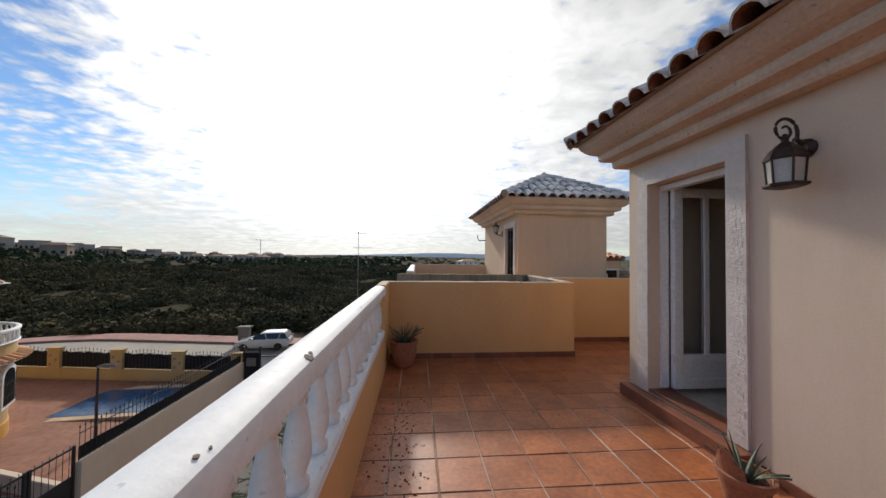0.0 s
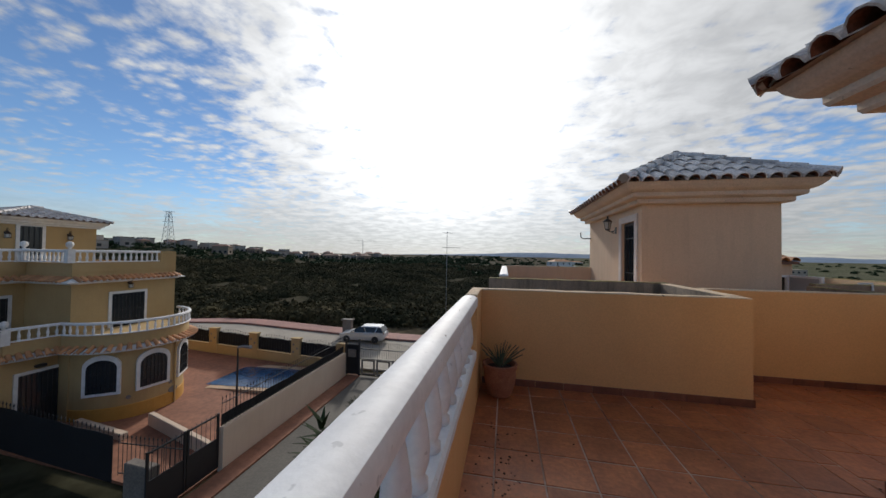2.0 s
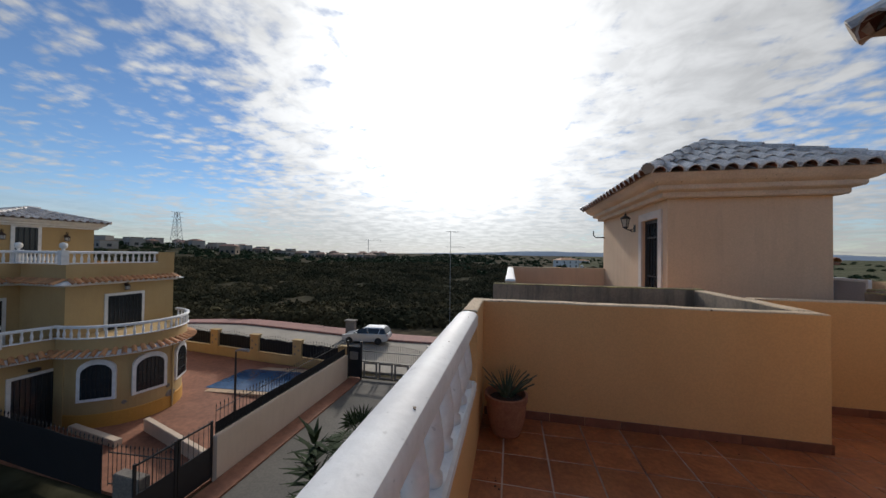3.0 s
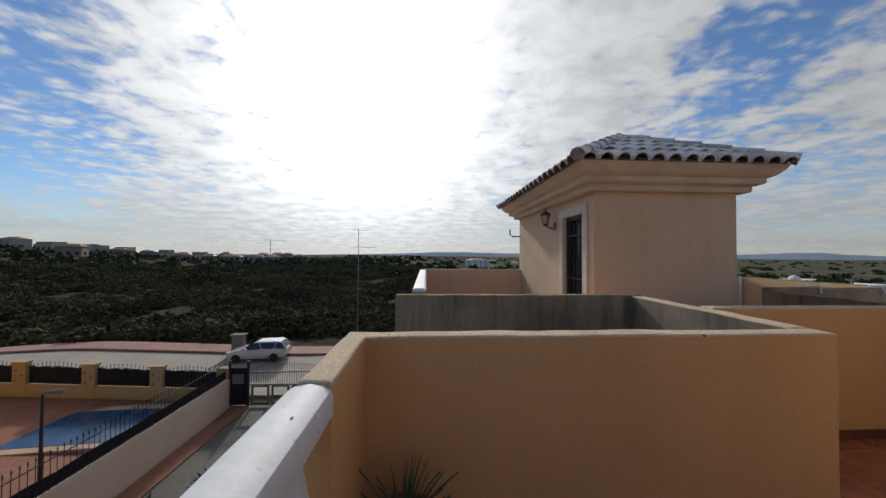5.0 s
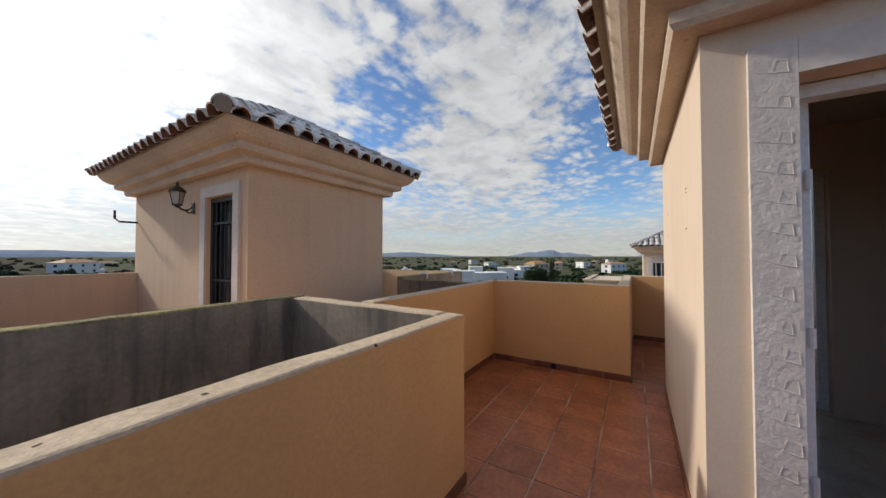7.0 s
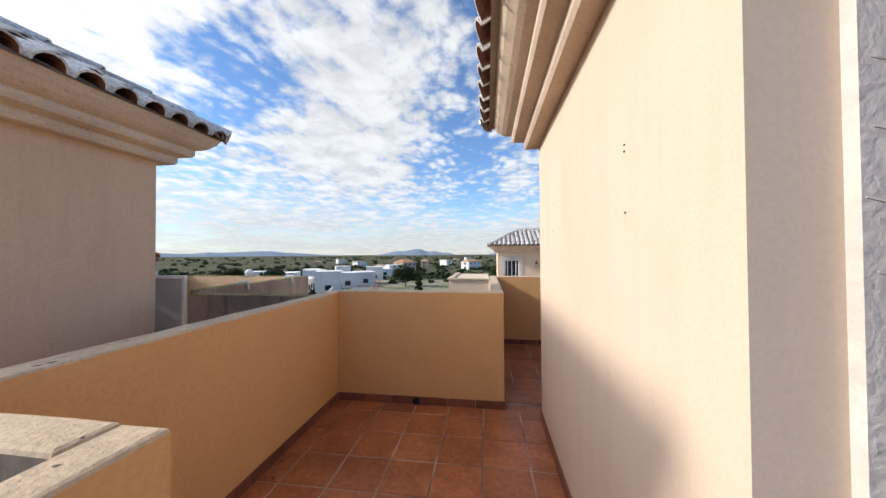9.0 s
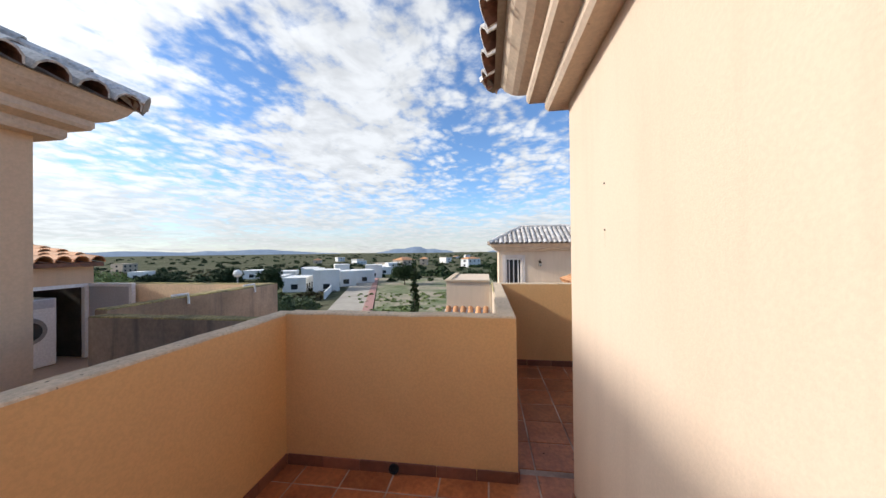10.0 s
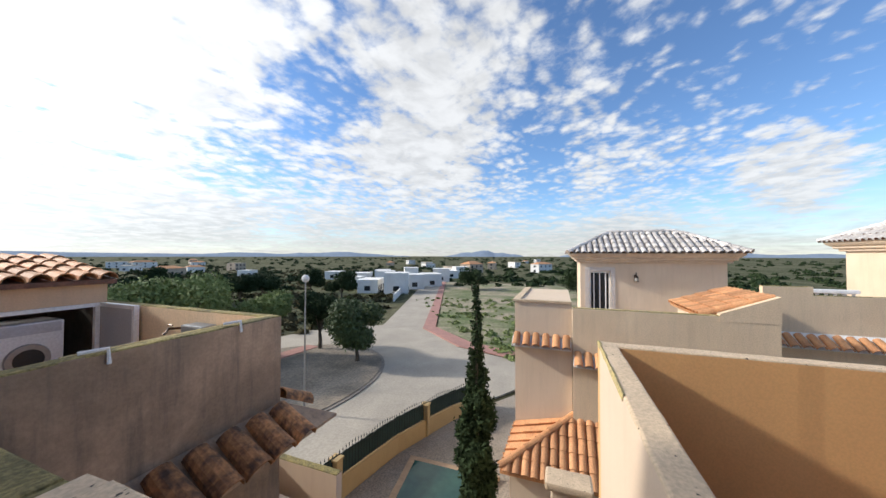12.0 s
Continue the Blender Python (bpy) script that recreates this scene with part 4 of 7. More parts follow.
# ---- doors of the other towers ----
def barred_door(x, y0, y1, z0, z1, frame_m, bar_m, bars, label, group=""):
    e = empty("barred_door", x, (y0 + y1) / 2, z0, label, "door", group)
    w = 0.05
    for nm, d in (("jamb", (x - 0.02, x + 0.03, y0, y0 + w, z0, z1)), ("jamb", (x - 0.02, x + 0.03, y1 - w, y1, z0, z1)),
                  ("head", (x - 0.02, x + 0.03, y0 + w, y1 - w, z1 - w, z1)), ("sill", (x - 0.02, x + 0.03, y0 + w, y1 - w, z0, z0 + w))):
        part(nm, boxes(d), frame_m, e)
    part("pane", boxes((x + 0.05, x + 0.06, y0 + 0.001, y1 - 0.001, z0 + 0.001, z1 - 0.001)), PANE, e, "dark glass behind the bars")
    for i in range(bars):
        y = y0 + w + (y1 - y0 - 2 * w) * (i + 0.5) / bars
        bm = bmesh.new()
        tube(bm, [(x, y, z0 + w), (x, y, z1 - w)], 0.012 if bar_m is IRON else 0.022, 6)
        part("bar", bm, bar_m, e)
    if bar_m is IRON:
        for z in (z0 + 0.3, (z0 + z1) / 2, z1 - 0.3):
            part("cross_bar", boxes((x - 0.008, x + 0.008, y0 + w, y1 - w, z - 0.012, z + 0.012)), bar_m, e)
    return e


barred_door(NX0 + 0.06, 7.345, 7.995, 0.12, 2.07, IRON, IRON, 5, "black iron barred door of the next stair tower")
barred_door(EX0 + 0.08, EY1 - 1.005, EY1 - 0.315, 0.1 + EZ, 1.995 + EZ, PVC, PVC, 3, "white barred terrace door in a pale surround")
barred_door(EX0 + 0.08, EY1 - 9.605, EY1 - 8.915, 0.5 + EZ, 2.395 + EZ, PVC, PVC, 3, "white barred door of the farther tower")


# ---- pots on the terrace ----
def blade(bm, base, yaw, length, width, rise, droop, n=6, thick=0.004):
    """A tapered, folded leaf that rises and bends over."""
    pts = []
    for i in range(n + 1):
        t = i / n
        d = length * t * math.cos(rise) + droop * t * t
        z = length * t * math.sin(rise) - droop * t * t * 0.6
        pts.append((d, z, width * (1 - t) ** 0.7 * min(1.0, 0.6 + 2 * t)))
    c, s = math.cos(yaw), math.sin(yaw)
    rows = []
    for d, z, w in pts:
        w = max(w, 0.0015)
        rows.append([bm.verts.new((base[0] + c * d - s * o, base[1] + s * d + c * o, base[2] + z + h)) for o, h in ((-w, thick), (0, -thick), (w, thick), (0, thick * 2.2))])
    for a, b in zip(rows, rows[1:]):
        for k in range(4):
            bm.faces.new((a[k], a[(k + 1) % 4], b[(k + 1) % 4], b[k]))
    bm.faces.new(list(reversed(rows[0])))
    bm.faces.new(rows[-1])


def pot_plant(x, y, label, prof, leaves, seed, leaf_mat, length, width, spread=(55, 88)):
    e = empty("potted_plant", x, y, 0.0, label, "potted plant")
    bm = bmesh.new()
    lathe(bm, prof, 24, x, y, 0.0, cap=False)
    bm.faces.new([v for v in reversed(bm.verts[:24])]) if bm.verts.ensure_lookup_table() is None else None
    part("pot", bm, CLAY, e, "terracotta pot", smooth=True)
    top = max(z for _, z in prof)
    rad = [r for r, z in prof if z == top][0]
    bm = bmesh.new()
    lathe(bm, [(rad * 0.9, top - 0.05), (rad * 0.5, top - 0.03), (0.01, top - 0.025)], 16, x, y, 0)
    part("soil", bm, SOIL, e)
    r = random.Random(seed)
    for i in range(leaves):
        bm = bmesh.new()
        a = r.uniform(0, 6.28)
        blade(bm, (x + 0.03 * math.cos(a), y + 0.03 * math.sin(a), top - 0.04), a, length * r.uniform(0.6, 1.05), width * r.uniform(0.7, 1.1), radians(r.uniform(*spread)), r.uniform(0.0, 0.08))
        part("leaf", bm, leaf_mat, e)
    return e


pot_plant(-0.19, 4.25, "terracotta pot with a spiky grey-green plant in the parapet corner",
          [(0.10, 0.0), (0.115, 0.01), (0.15, 0.12), (0.16, 0.20), (0.155, 0.265), (0.172, 0.27), (0.174, 0.315), (0.155, 0.318), (0.145, 0.25)], 34, 3, LEAF_GREY, 0.27, 0.010, (45, 88))
aloe = pot_plant(1.83, 1.91, "broken terracotta pot with an aloe by the door step",
                 [(0.08, 0.0), (0.095, 0.01), (0.11, 0.08), (0.122, 0.135), (0.136, 0.14), (0.138, 0.172), (0.122, 0.174), (0.112, 0.13)], 18, 8, LEAF_GREY, 0.22, 0.016, (42, 86))
bm = bmesh.new()
shard = []
for k in range(7):
    a = radians(150 + 13 * k)
    shard.append([bm.verts.new((1.83 + rr * math.cos(a) - 0.25 * (zz - 0.16), 1.91 + rr * math.sin(a), zz)) for rr, zz in
                  ((0.104, 0.12), (0.116, 0.12), (0.116, 0.32 - 0.02 * abs(k - 3) ** 1.5), (0.104, 0.32 - 0.02 * abs(k - 3) ** 1.5))])
for a, b in zip(shard, shard[1:]):
    for k in range(4):
        bm.faces.new((a[k], a[(k + 1) % 4], b[(k + 1) % 4], b[k]))
bm.faces.new(shard[0]), bm.faces.new(list(reversed(shard[-1])))
bmesh.ops.recalc_face_normals(bm, faces=bm.faces)
part("shard", bm, CLAY, aloe, "upright broken shard of the pot")


# ---- the yellow house across the drive ----
def arched_window(parent, cx, cy, cz, w, h, yaw, arch=True, label="white framed window with an iron grille"):
    """A window in a wall that looks along yaw (degrees from +x): surround, pane and grille bars."""
    base = pose(cx, cy, cz, 0, 0, yaw)

    def outline(ww, hh, off):
        pts = [(-ww / 2, -off), (ww / 2, -off)]
        if arch:
            for i in range(11):
                a = math.pi * i / 10
                pts.append((ww / 2 * math.cos(a), hh - w / 2 * 0.75 + 0.75 * ww / 2 * math.sin(a)))
        else:
            pts += [(ww / 2, hh), (-ww / 2, hh)]
        return pts

    def flat(pts, depth0, depth1):
        bm = bmesh.new()
        a = [bm.verts.new((depth0, u, v)) for u, v in pts]
        b = [bm.verts.new((depth1, u, v)) for u, v in pts]
        bm.faces.new(b), bm.faces.new(list(reversed(a)))
        for i in range(len(pts)):
            bm.faces.new((a[i], a[(i + 1) % len(pts)], b[(i + 1) % len(pts)], b[i]))
        bmesh.ops.recalc_face_normals(bm, faces=bm.faces)
        bmesh.ops.transform(bm, matrix=base, verts=bm.verts)
        return bm

    win = part("window", flat(outline(w + 0.24, h + 0.12, 0.12), -0.05, 0.05), HOUSE_WHITE, parent, label)
    part("pane", flat(outline(w, h, 0.0), 0.051, 0.058), PANE, win)
    n = max(3, int(w / 0.14))
    for i in range(n):
        u = -w / 2 + w * (i + 0.5) / n
        top = h if not arch else h - w * 0.375 + 0.75 * math.sqrt(max(0.0, w * w / 4 - u * u))
        bm = bmesh.new()
        tube(bm, [base @ Vector((0.09, u, 0)), base @ Vector((0.09, u, top))], 0.012, 4)
        part("bar", bm, IRON, win)
    for v in (0.25, 0.6):
        bm = bmesh.new()
        tube(bm, [base @ Vector((0.09, -w / 2, h * v)), base @ Vector((0.09, w / 2, h * v))], 0.01, 4)
        part("cross_bar", bm, IRON, win)


def ellipse(cx, cy, rx, ry, a0, a1, n):
    return [(cx + rx * math.cos(radians(a0 + (a1 - a0) * i / n)), cy + ry * math.sin(radians(a0 + (a1 - a0) * i / n))) for i in range(n + 1)]


def tile_course(parent, line, z, out=0.34, drop=0.16, me=None, step=0.23, base=None):
    """A projecting course of barrel tiles along the line, falling outwards to the right of the way."""
    bm = bmesh.new()
    sweep(bm, [(0.0, z - 0.05), (0.10, z - 0.05), (0.12, z + 0.0), (out * 0.9, z + 0.02), (out * 0.9, z + 0.05), (0.0, z + drop + 0.03)], line)
    course = part("eaves_course", bm, base or HOUSE_WHITE, parent, "eaves moulding carrying a course of clay tiles")
    for a, b in zip(line, line[1:]):
        a, b = Vector(a), Vector(b)
        d = (b - a)
        n = max(1, round(d.length / step))
        nrm = Vector((d.y, -d.x)).normalized()
        for i in range(n):
            p = a + d * ((i + 0.5) / n) + nrm * (out + 0.03)
            lay_tile(course, me or TILE_ORANGE, (p.x, p.y, z + 0.055), (d.x, d.y, 0), (-nrm.x, -nrm.y, drop / out), "course_tile")
    return course


def yellow_house():
    e = empty("yellow_house", -20, 12, -6.4, "yellow rendered three-storey house with white balustrades and a curved bay", "house")
    g, f1, f2 = -6.45, -2.75, 0.37
    for d in ((-27, -18.0, 11.46, 15.75, g, f2), (-27, -20.7, -3, 11.455, g, f2), (-20.69, -18.6, -3, 11.455, g, f1)):
        part("wall", boxes(d), YELLOW, e)
    bay = ellipse(-18.1, 13.6, 2.35, 2.1, -100, 78, 28)
    bm = bmesh.new()
    prism(bm, bay + [(-18.5, 15.6), (-18.5, 11.6)], g, f1)
    part("bay_wall", bm, YELLOW, e, "curved yellow bay")
    bm = bmesh.new()
    sweep(bm, [(0.0, g), (0.03, g), (0.03, g + 1.0), (0.0, g + 1.03)], bay)
    part("plinth_band", bm, DEEP_YELLOW, e, "deep yellow painted band at the foot of the bay")
    # balcony round the bay and along the front
    edge = [(-18.55, 9.9)] + ellipse(-18.1, 13.6, 2.5, 2.3, -92, 86, 26)
    bm = bmesh.new()
    prism(bm, edge + [(-18.6, 15.9), (-18.9, 9.9)], f1 + 0.002, f1 + 0.50)
    part("balcony", bm, YELLOW, e, "curved balcony parapet")
    balustrade(e, edge, f1 + 0.03, 1.0, 0.24)
    tile_course(e, [(-18.58, -3), (-18.58, 9.9)] + edge[1:], f1 - 0.22)
    # roof terrace
    rt = [(-20.68, -3), (-20.68, 11.45), (-17.98, 11.45), (-17.98, 15.75), (-27, 15.75)]
    tile_course(e, rt, f2 - 0.45)
    bm = bmesh.new()
    sweep(bm, [(-0.14, f2), (0.0, f2), (0.0, f2 + 0.42), (-0.14, f2 + 0.42)], rt)
    part("parapet", bm, YELLOW, e)
    balustrade(e, [(-20.75, 2), (-20.75, 11.35), (-18.06, 11.38), (-18.06, 14.95)], f2 - 0.03, 1.0, 0.24)
    part("pier", boxes((-18.18, -17.97, 14.95, 15.75, f2 + 0.42, f2 + 0.98)), YELLOW, e)
    for x, y, z in ((-18.06, 11.4, f2), (-20.75, 11.4, f2), (-18.55, 9.9, f1)):
        post = part("post", boxes((x - 0.12, x + 0.12, y - 0.12, y + 0.12, z + 0.42, z + 1.02)), HOUSE_WHITE, e)
        bm = bmesh.new()
        lathe(bm, [(0.05, 0), (0.05, 0.05), (0.11, 0.12), (0.13, 0.2), (0.1, 0.29), (0.03, 0.33)], 10, x, y, z + 1.021)
        part("finial", bm, HOUSE_WHITE, post)
    # stair tower on the roof
    x0, x1, y0, y1 = -25.0, -21.6, 11.1, 14.4
    bm = boxes((x0, x1, y0, y1, f2, 2.72))
    part("tower_wall", bm, YELLOW, e)
    bm = bmesh.new()
    sweep(bm, [(o, z + 0.14) for o, z in CORNICE_PROFILE], [(x0, y0), (x1, y0), (x1, y1), (x0, y1)], closed=True)
    part("cornice", bm, HOUSE_WHITE, e)
    hip_roof(e, x0 - 0.42, x1 + 0.42, y0 - 0.42, y1 + 0.42, 2.81, 16, step=0.26)
    arched_window(e, x1, 12.0, f2 + 0.1, 0.7, 1.95, 0, False, "dark door in the roof tower")
    # windows and door
    for a in (-56, -12, 34):
        px, py = -18.1 + 2.35 * math.cos(radians(a)), 13.6 + 2.1 * math.sin(radians(a))
        arched_window(e, px, py, g + 1.7, 1.0, 1.4, a, True, "arched window with a white surround and iron grille")
    arched_window(e, -18.0, 13.55, f1 + 0.1, 1.35, 1.95, 0, False, "barred balcony window with a white surround")
    arched_window(e, -20.7, 10.0, f1 + 0.1, 1.9, 1.9, 0, False, "wide barred window behind the balcony")
    arched_window(e, -18.6, 10.9, g + 0.1, 1.15, 2.7, 0, False, "dark garage door with a white surround")
    arched_window(e, -18.6, 7.6, g + 0.55, 1.3, 2.1, 0, False, "dark barred ground floor window")
    for a, zz, rx, rz in ((-34, g + 1.35, 0.09, 0.09), (8, g + 1.5, 0.09, 0.09), (12, g + 1.1, 0.26, 0.16)):
        bm = bmesh.new()
        lathe(bm, [(0.001, 0.0), (1.0, 0.0), (0.92, 0.03), (0.001, 0.035)], 16)
        bmesh.ops.transform(bm, matrix=pose(-18.1 + 2.36 * math.cos(radians(a)), 13.6 + 2.11 * math.sin(radians(a)), zz, 0, 90, a) @ Matrix.Diagonal((rz, rx, 1, 1)), verts=bm.verts)
        part("plaque", bm, KERB, e, "small ceramic wall plaque")
    part("garage_lamp", boxes((-18.59, -18.4, 10.75, 11.05, g + 3.0, g + 3.12), bevel=0.03), IRON, e)
    bm = bmesh.new()
    tube(bm, [(-15.75, 14.1, g), (-15.75, 14.1, f1 - 0.3)], 0.04, 6)
    part("downpipe", bm, YELLOW, e)
    e.matrix_world = Matrix.Translation((-0.25, -0.34, 0)) @ e.matrix_world
    return e


yellow_house()
for x, y, z in ((-21.85, 12.95, 2.1), (-21.85, 10.9, 2.1), (-18.25, 13.2, -0.2)):
    wall_lantern(x, y, z, 1, 1.1, "black wall lantern on the yellow house")


# ---- courtyard, walls, fences and gates ----
def railing(name, p0, p1, h, label, step=0.14, lift=0.0, mesh_h=0.0, mesh_mat=None, spikes=True, arch=0.0, material=IRON, mesh_z=0.0, group=""):
    """An iron railing between two plan points on the land, with spear tips and a windbreak mesh."""
    a, b = Vector(p0), Vector(p1)
    e = empty(name, a.x, a.y, ground_z(*p0) + lift, label, "fence", group)
    n = max(2, round((b - a).length / step))
    zz = lambda t: ground_z(a.x + (b.x - a.x) * t, a.y + (b.y - a.y) * t) + lift
    for i in range(n + 1):
        t = i / n
        p = a + (b - a) * t
        hh = h + arch * math.sin(math.pi * t)
        bm = bmesh.new()
        tube(bm, [(p.x, p.y, zz(t)), (p.x, p.y, zz(t) + hh)], 0.011, 4)
        if spikes:
            lathe(bm, [(0.004, 0), (0.028, 0.04), (0.003, 0.13)], 4, p.x, p.y, zz(t) + hh)
        part("upright", bm, material, e)
    for f in (0.06, 0.86):
        bm = bmesh.new()
        tube(bm, [(a.x + (b.x - a.x) * k / 8, a.y + (b.y - a.y) * k / 8, zz(k / 8) + h * f + (arch * math.sin(math.pi * k / 8) if f > 0.5 else 0)) for k in range(9)], 0.018, 4)
        part("rail", bm, material, e)
    if mesh_h:
        bm = bmesh.new()
        d = (b - a).normalized()
        nx, ny = -d.y * 0.012, d.x * 0.012
        lo, hi = [], []
        for k in range(13):
            t = k / 12
            p = a + (b - a) * t
            z = zz(t) + mesh_z
            w = 0.025 * math.sin(k * 2.3)
            lo.append([bm.verts.new((p.x + s * nx, p.y + s * ny, z + 0.02)) for s in (2, 1)])
            hi.append([bm.verts.new((p.x + s * nx, p.y + s * ny, z + mesh_h + w)) for s in (2, 1)])
        for k in range(12):
            for j in (0, 1):
                bm.faces.new((lo[k][j], lo[k + 1][j], hi[k + 1][j], hi[k][j]))
            bm.faces.new((hi[k][0], hi[k + 1][0], hi[k + 1][1], hi[k][1]))
        part("windbreak", bm, mesh_mat, e, "windbreak mesh tied to the railing")
    return e


def garden_wall(name, p0, p1, h, t, material, label, base=-0.2):
    a, b = Vector(p0), Vector(p1)
    d = (b - a).normalized()
    n = Vector((-d.y, d.x)) * t / 2
    bm = bmesh.new()
    m = 6
    rings = []
    for k in range(m + 1):
        p = a + (b - a) * k / m
        z = ground_z(p.x, p.y)
        rings.append([bm.verts.new((p.x + n.x * s, p.y + n.y * s, z + q)) for s, q in ((-1, base), (1, base), (1, h), (-1, h))])
    for r0, r1 in zip(rings, rings[1:]):
        for j in range(4):
            bm.faces.new((r0[j], r0[(j + 1) % 4], r1[(j + 1) % 4], r1[j]))
    bm.faces.new(rings[0]), bm.faces.new(list(reversed(rings[-1])))
    bmesh.ops.recalc_face_normals(bm, faces=bm.faces)
    bmesh.ops.bevel(bm, geom=[ed for ed in bm.edges if min(v.co.z for v in ed.verts) > ground_z(ed.verts[0].co.x, ed.verts[0].co.y) + h - 0.05], offset=0.02, segments=2, affect="EDGES")
    return tagged(mesh_ob(name, bm, material), label, "wall", kind="structure")


garden_wall("wall_drive", (-9.95, 10.55), (-9.95, 19.3), 1.45, 0.2, CREAM, "cream rendered wall along the driveway")
railing("fence", (-9.98, 10.6), (-9.98, 19.2), 0.95, "black spiked railing with windbreak mesh on the drive wall", 0.16, 1.45, 0.42, MESH_BLACK)
garden_wall("wall_yard", (-27, 20.1), (-10.2, 20.1), 0.55, 0.24, YELLOW, "yellow rendered base wall of the pool yard")
for k in range(6):
    x = -27.1 + 3.3 * k
    pillar = empty("gate_pillar", x, 20.1, ground_z(x, 20.1), "yellow rendered wall pillar with round openings", "pillar", "pillars of the pool yard wall")
    part("shaft", boxes((x - 0.32, x + 0.32, 19.96, 20.24, ground_z(x, 20.1) - 0.1, ground_z(x, 20.1) + 1.6), bevel=0.015), YELLOW, pillar)
    part("cap", boxes((x - 0.36, x + 0.36, 19.92, 20.28, ground_z(x, 20.1) + 1.601, ground_z(x, 20.1) + 1.68), bevel=0.02), YELLOW, pillar)
    for dz in (0.75, 1.0, 1.25):
        bm = bmesh.new()
        lathe(bm, [(0.001, 0), (0.07, 0.0), (0.075, 0.012), (0.001, 0.012)], 10)
        bmesh.ops.transform(bm, matrix=pose(x + 0.14 * (-1) ** int(dz * 4), 19.958, ground_z(x, 20.1) + dz, 90), verts=bm.verts)
        part("roundel", bm, KERB, pillar)
    if k < 5:
        railing("fence", (x + 0.34, 20.1), (x + 2.96, 20.1), 0.85, "arched spiked railing backed with black mesh", 0.2, 0.55, 0.88, MESH_BLACK, arch=0.2, group="railings of the pool yard")
railing("fence", (-12.45, 9.0), (-22.0, 9.3), 1.6, "spiked railing covered in black mesh at the yard", 0.2, 0.1, 1.5, MESH_BLACK)
railing("fence", (-12.35, 9.1), (-10.15, 9.4), 1.2, "spiked railing beside the drive gate", 0.15, 0.3)
garden_wall("wall_ramp", (-17.6, 11.1), (-14.8, 10.9), 0.25, 0.25, CREAM, "low cream ramp wall in the yard")
garden_wall("wall_ramp_far", (-15.0, 12.0), (-10.45, 10.9), 0.5, 0.2, CREAM, "low cream garden wall in the yard")
garden_wall("wall_gate_pier", (-11.75, 9.0), (-10.75, 9.0), 0.95, 0.3, KERB, "pale rendered pier beside the drive gate")


def drive_gate(x, y0, y1, h):
    e = empty("drive_gate", x, (y0 + y1) / 2, ground_z(x, y0), "black metal double drive gate with solid lower panels", "gate")
    z = ground_z(x, y0) + 0.08
    mid = (y0 + y1) / 2
    for a, b in ((y0, mid - 0.02), (mid + 0.02, y1)):
        for d in ((x - 0.03, x + 0.03, a, a + 0.06, z, z + h), (x - 0.03, x + 0.03, b - 0.06, b, z, z + h)):
            part("post", boxes(d), IRON, e)
        part("panel", boxes((x - 0.012, x + 0.012, a + 0.061, b - 0.061, z, z + h * 0.55)), IRON, e)
        part("top_rail", boxes((x - 0.02, x + 0.02, a + 0.061, b - 0.061, z + h - 0.08, z + h - 0.03)), IRON, e)
        n = 6
        for i in range(n):
            y = a + 0.06 + (b - a - 0.12) * (i + 0.5) / n
            bm = bmesh.new()
            tube(bm, [(x, y, z + h * 0.5), (x, y, z + h + 0.05)], 0.01, 4)
            part("bar", bm, IRON, e)


drive_gate(-10.0, 8.2, 10.5, 1.9)


def street_gate(y, x0, x1, h):
    z = ground_z((x0 + x1) / 2, y) + 0.05
    e = empty("street_gate", (x0 + x1) / 2, y, z, "wide iron street gate with pale lower panels", "gate")
    for x in (x0, x0 + 0.9, x1):
        part("post", boxes((x - 0.05, x + 0.05, y - 0.05, y + 0.05, z, z + h + 0.3)), IRON, e)
    n = 4
    for i in range(n):
        a, b = x0 + 1.0 + (x1 - x0 - 1.1) * i / n, x0 + 1.0 + (x1 - x0 - 1.1) * (i + 1) / n
        part("panel_frame", boxes((a + 0.05, b - 0.05, y - 0.02, y + 0.02, z + 0.1, z + 0.18), (a + 0.05, b - 0.05, y - 0.02, y + 0.02, z + 0.92, z + 1.0),
                                  (a + 0.05, a + 0.16, y - 0.02, y + 0.02, z + 0.181, z + 0.919), (b - 0.16, b - 0.05, y - 0.02, y + 0.02, z + 0.181, z + 0.919)), KERB, e, "pale metal panel frame")
    m = 34
    for i in range(m):
        x = x0 + 1.0 + (x1 - x0 - 1.1) * (i + 0.5) / m
        bm = bmesh.new()
        tube(bm, [(x, y, z + 1.0), (x, y, z + h - 0.15 + 0.25 * math.sin(math.pi * (i + 0.5) / m))], 0.011, 4)
        lathe(bm, [(0.004, 0), (0.025, 0.03), (0.003, 0.1)], 4, x, y, z + h - 0.15 + 0.25 * math.sin(math.pi * (i + 0.5) / m))
        part("bar", bm, IRON, e)
    for zz in (0.05, 1.02, 1.65):
        part("rail", boxes((x0 + 0.95, x1, y - 0.025, y + 0.025, z + zz, z + zz + 0.05)), IRON, e)
    part("side_door", boxes((x0 + 0.06, x0 + 0.84, y - 0.02, y + 0.02, z + 0.05, z + 1.9)), MESH_BLACK, e, "dark pedestrian gate")
    part("letterbox", boxes((x0 + 0.2, x0 + 0.7, y - 0.14, y - 0.021, z + 1.15, z + 1.6)), KERB, e, "grey letterboxes on the pedestrian gate")


street_gate(19.5, -9.95, -4.85, 1.95)

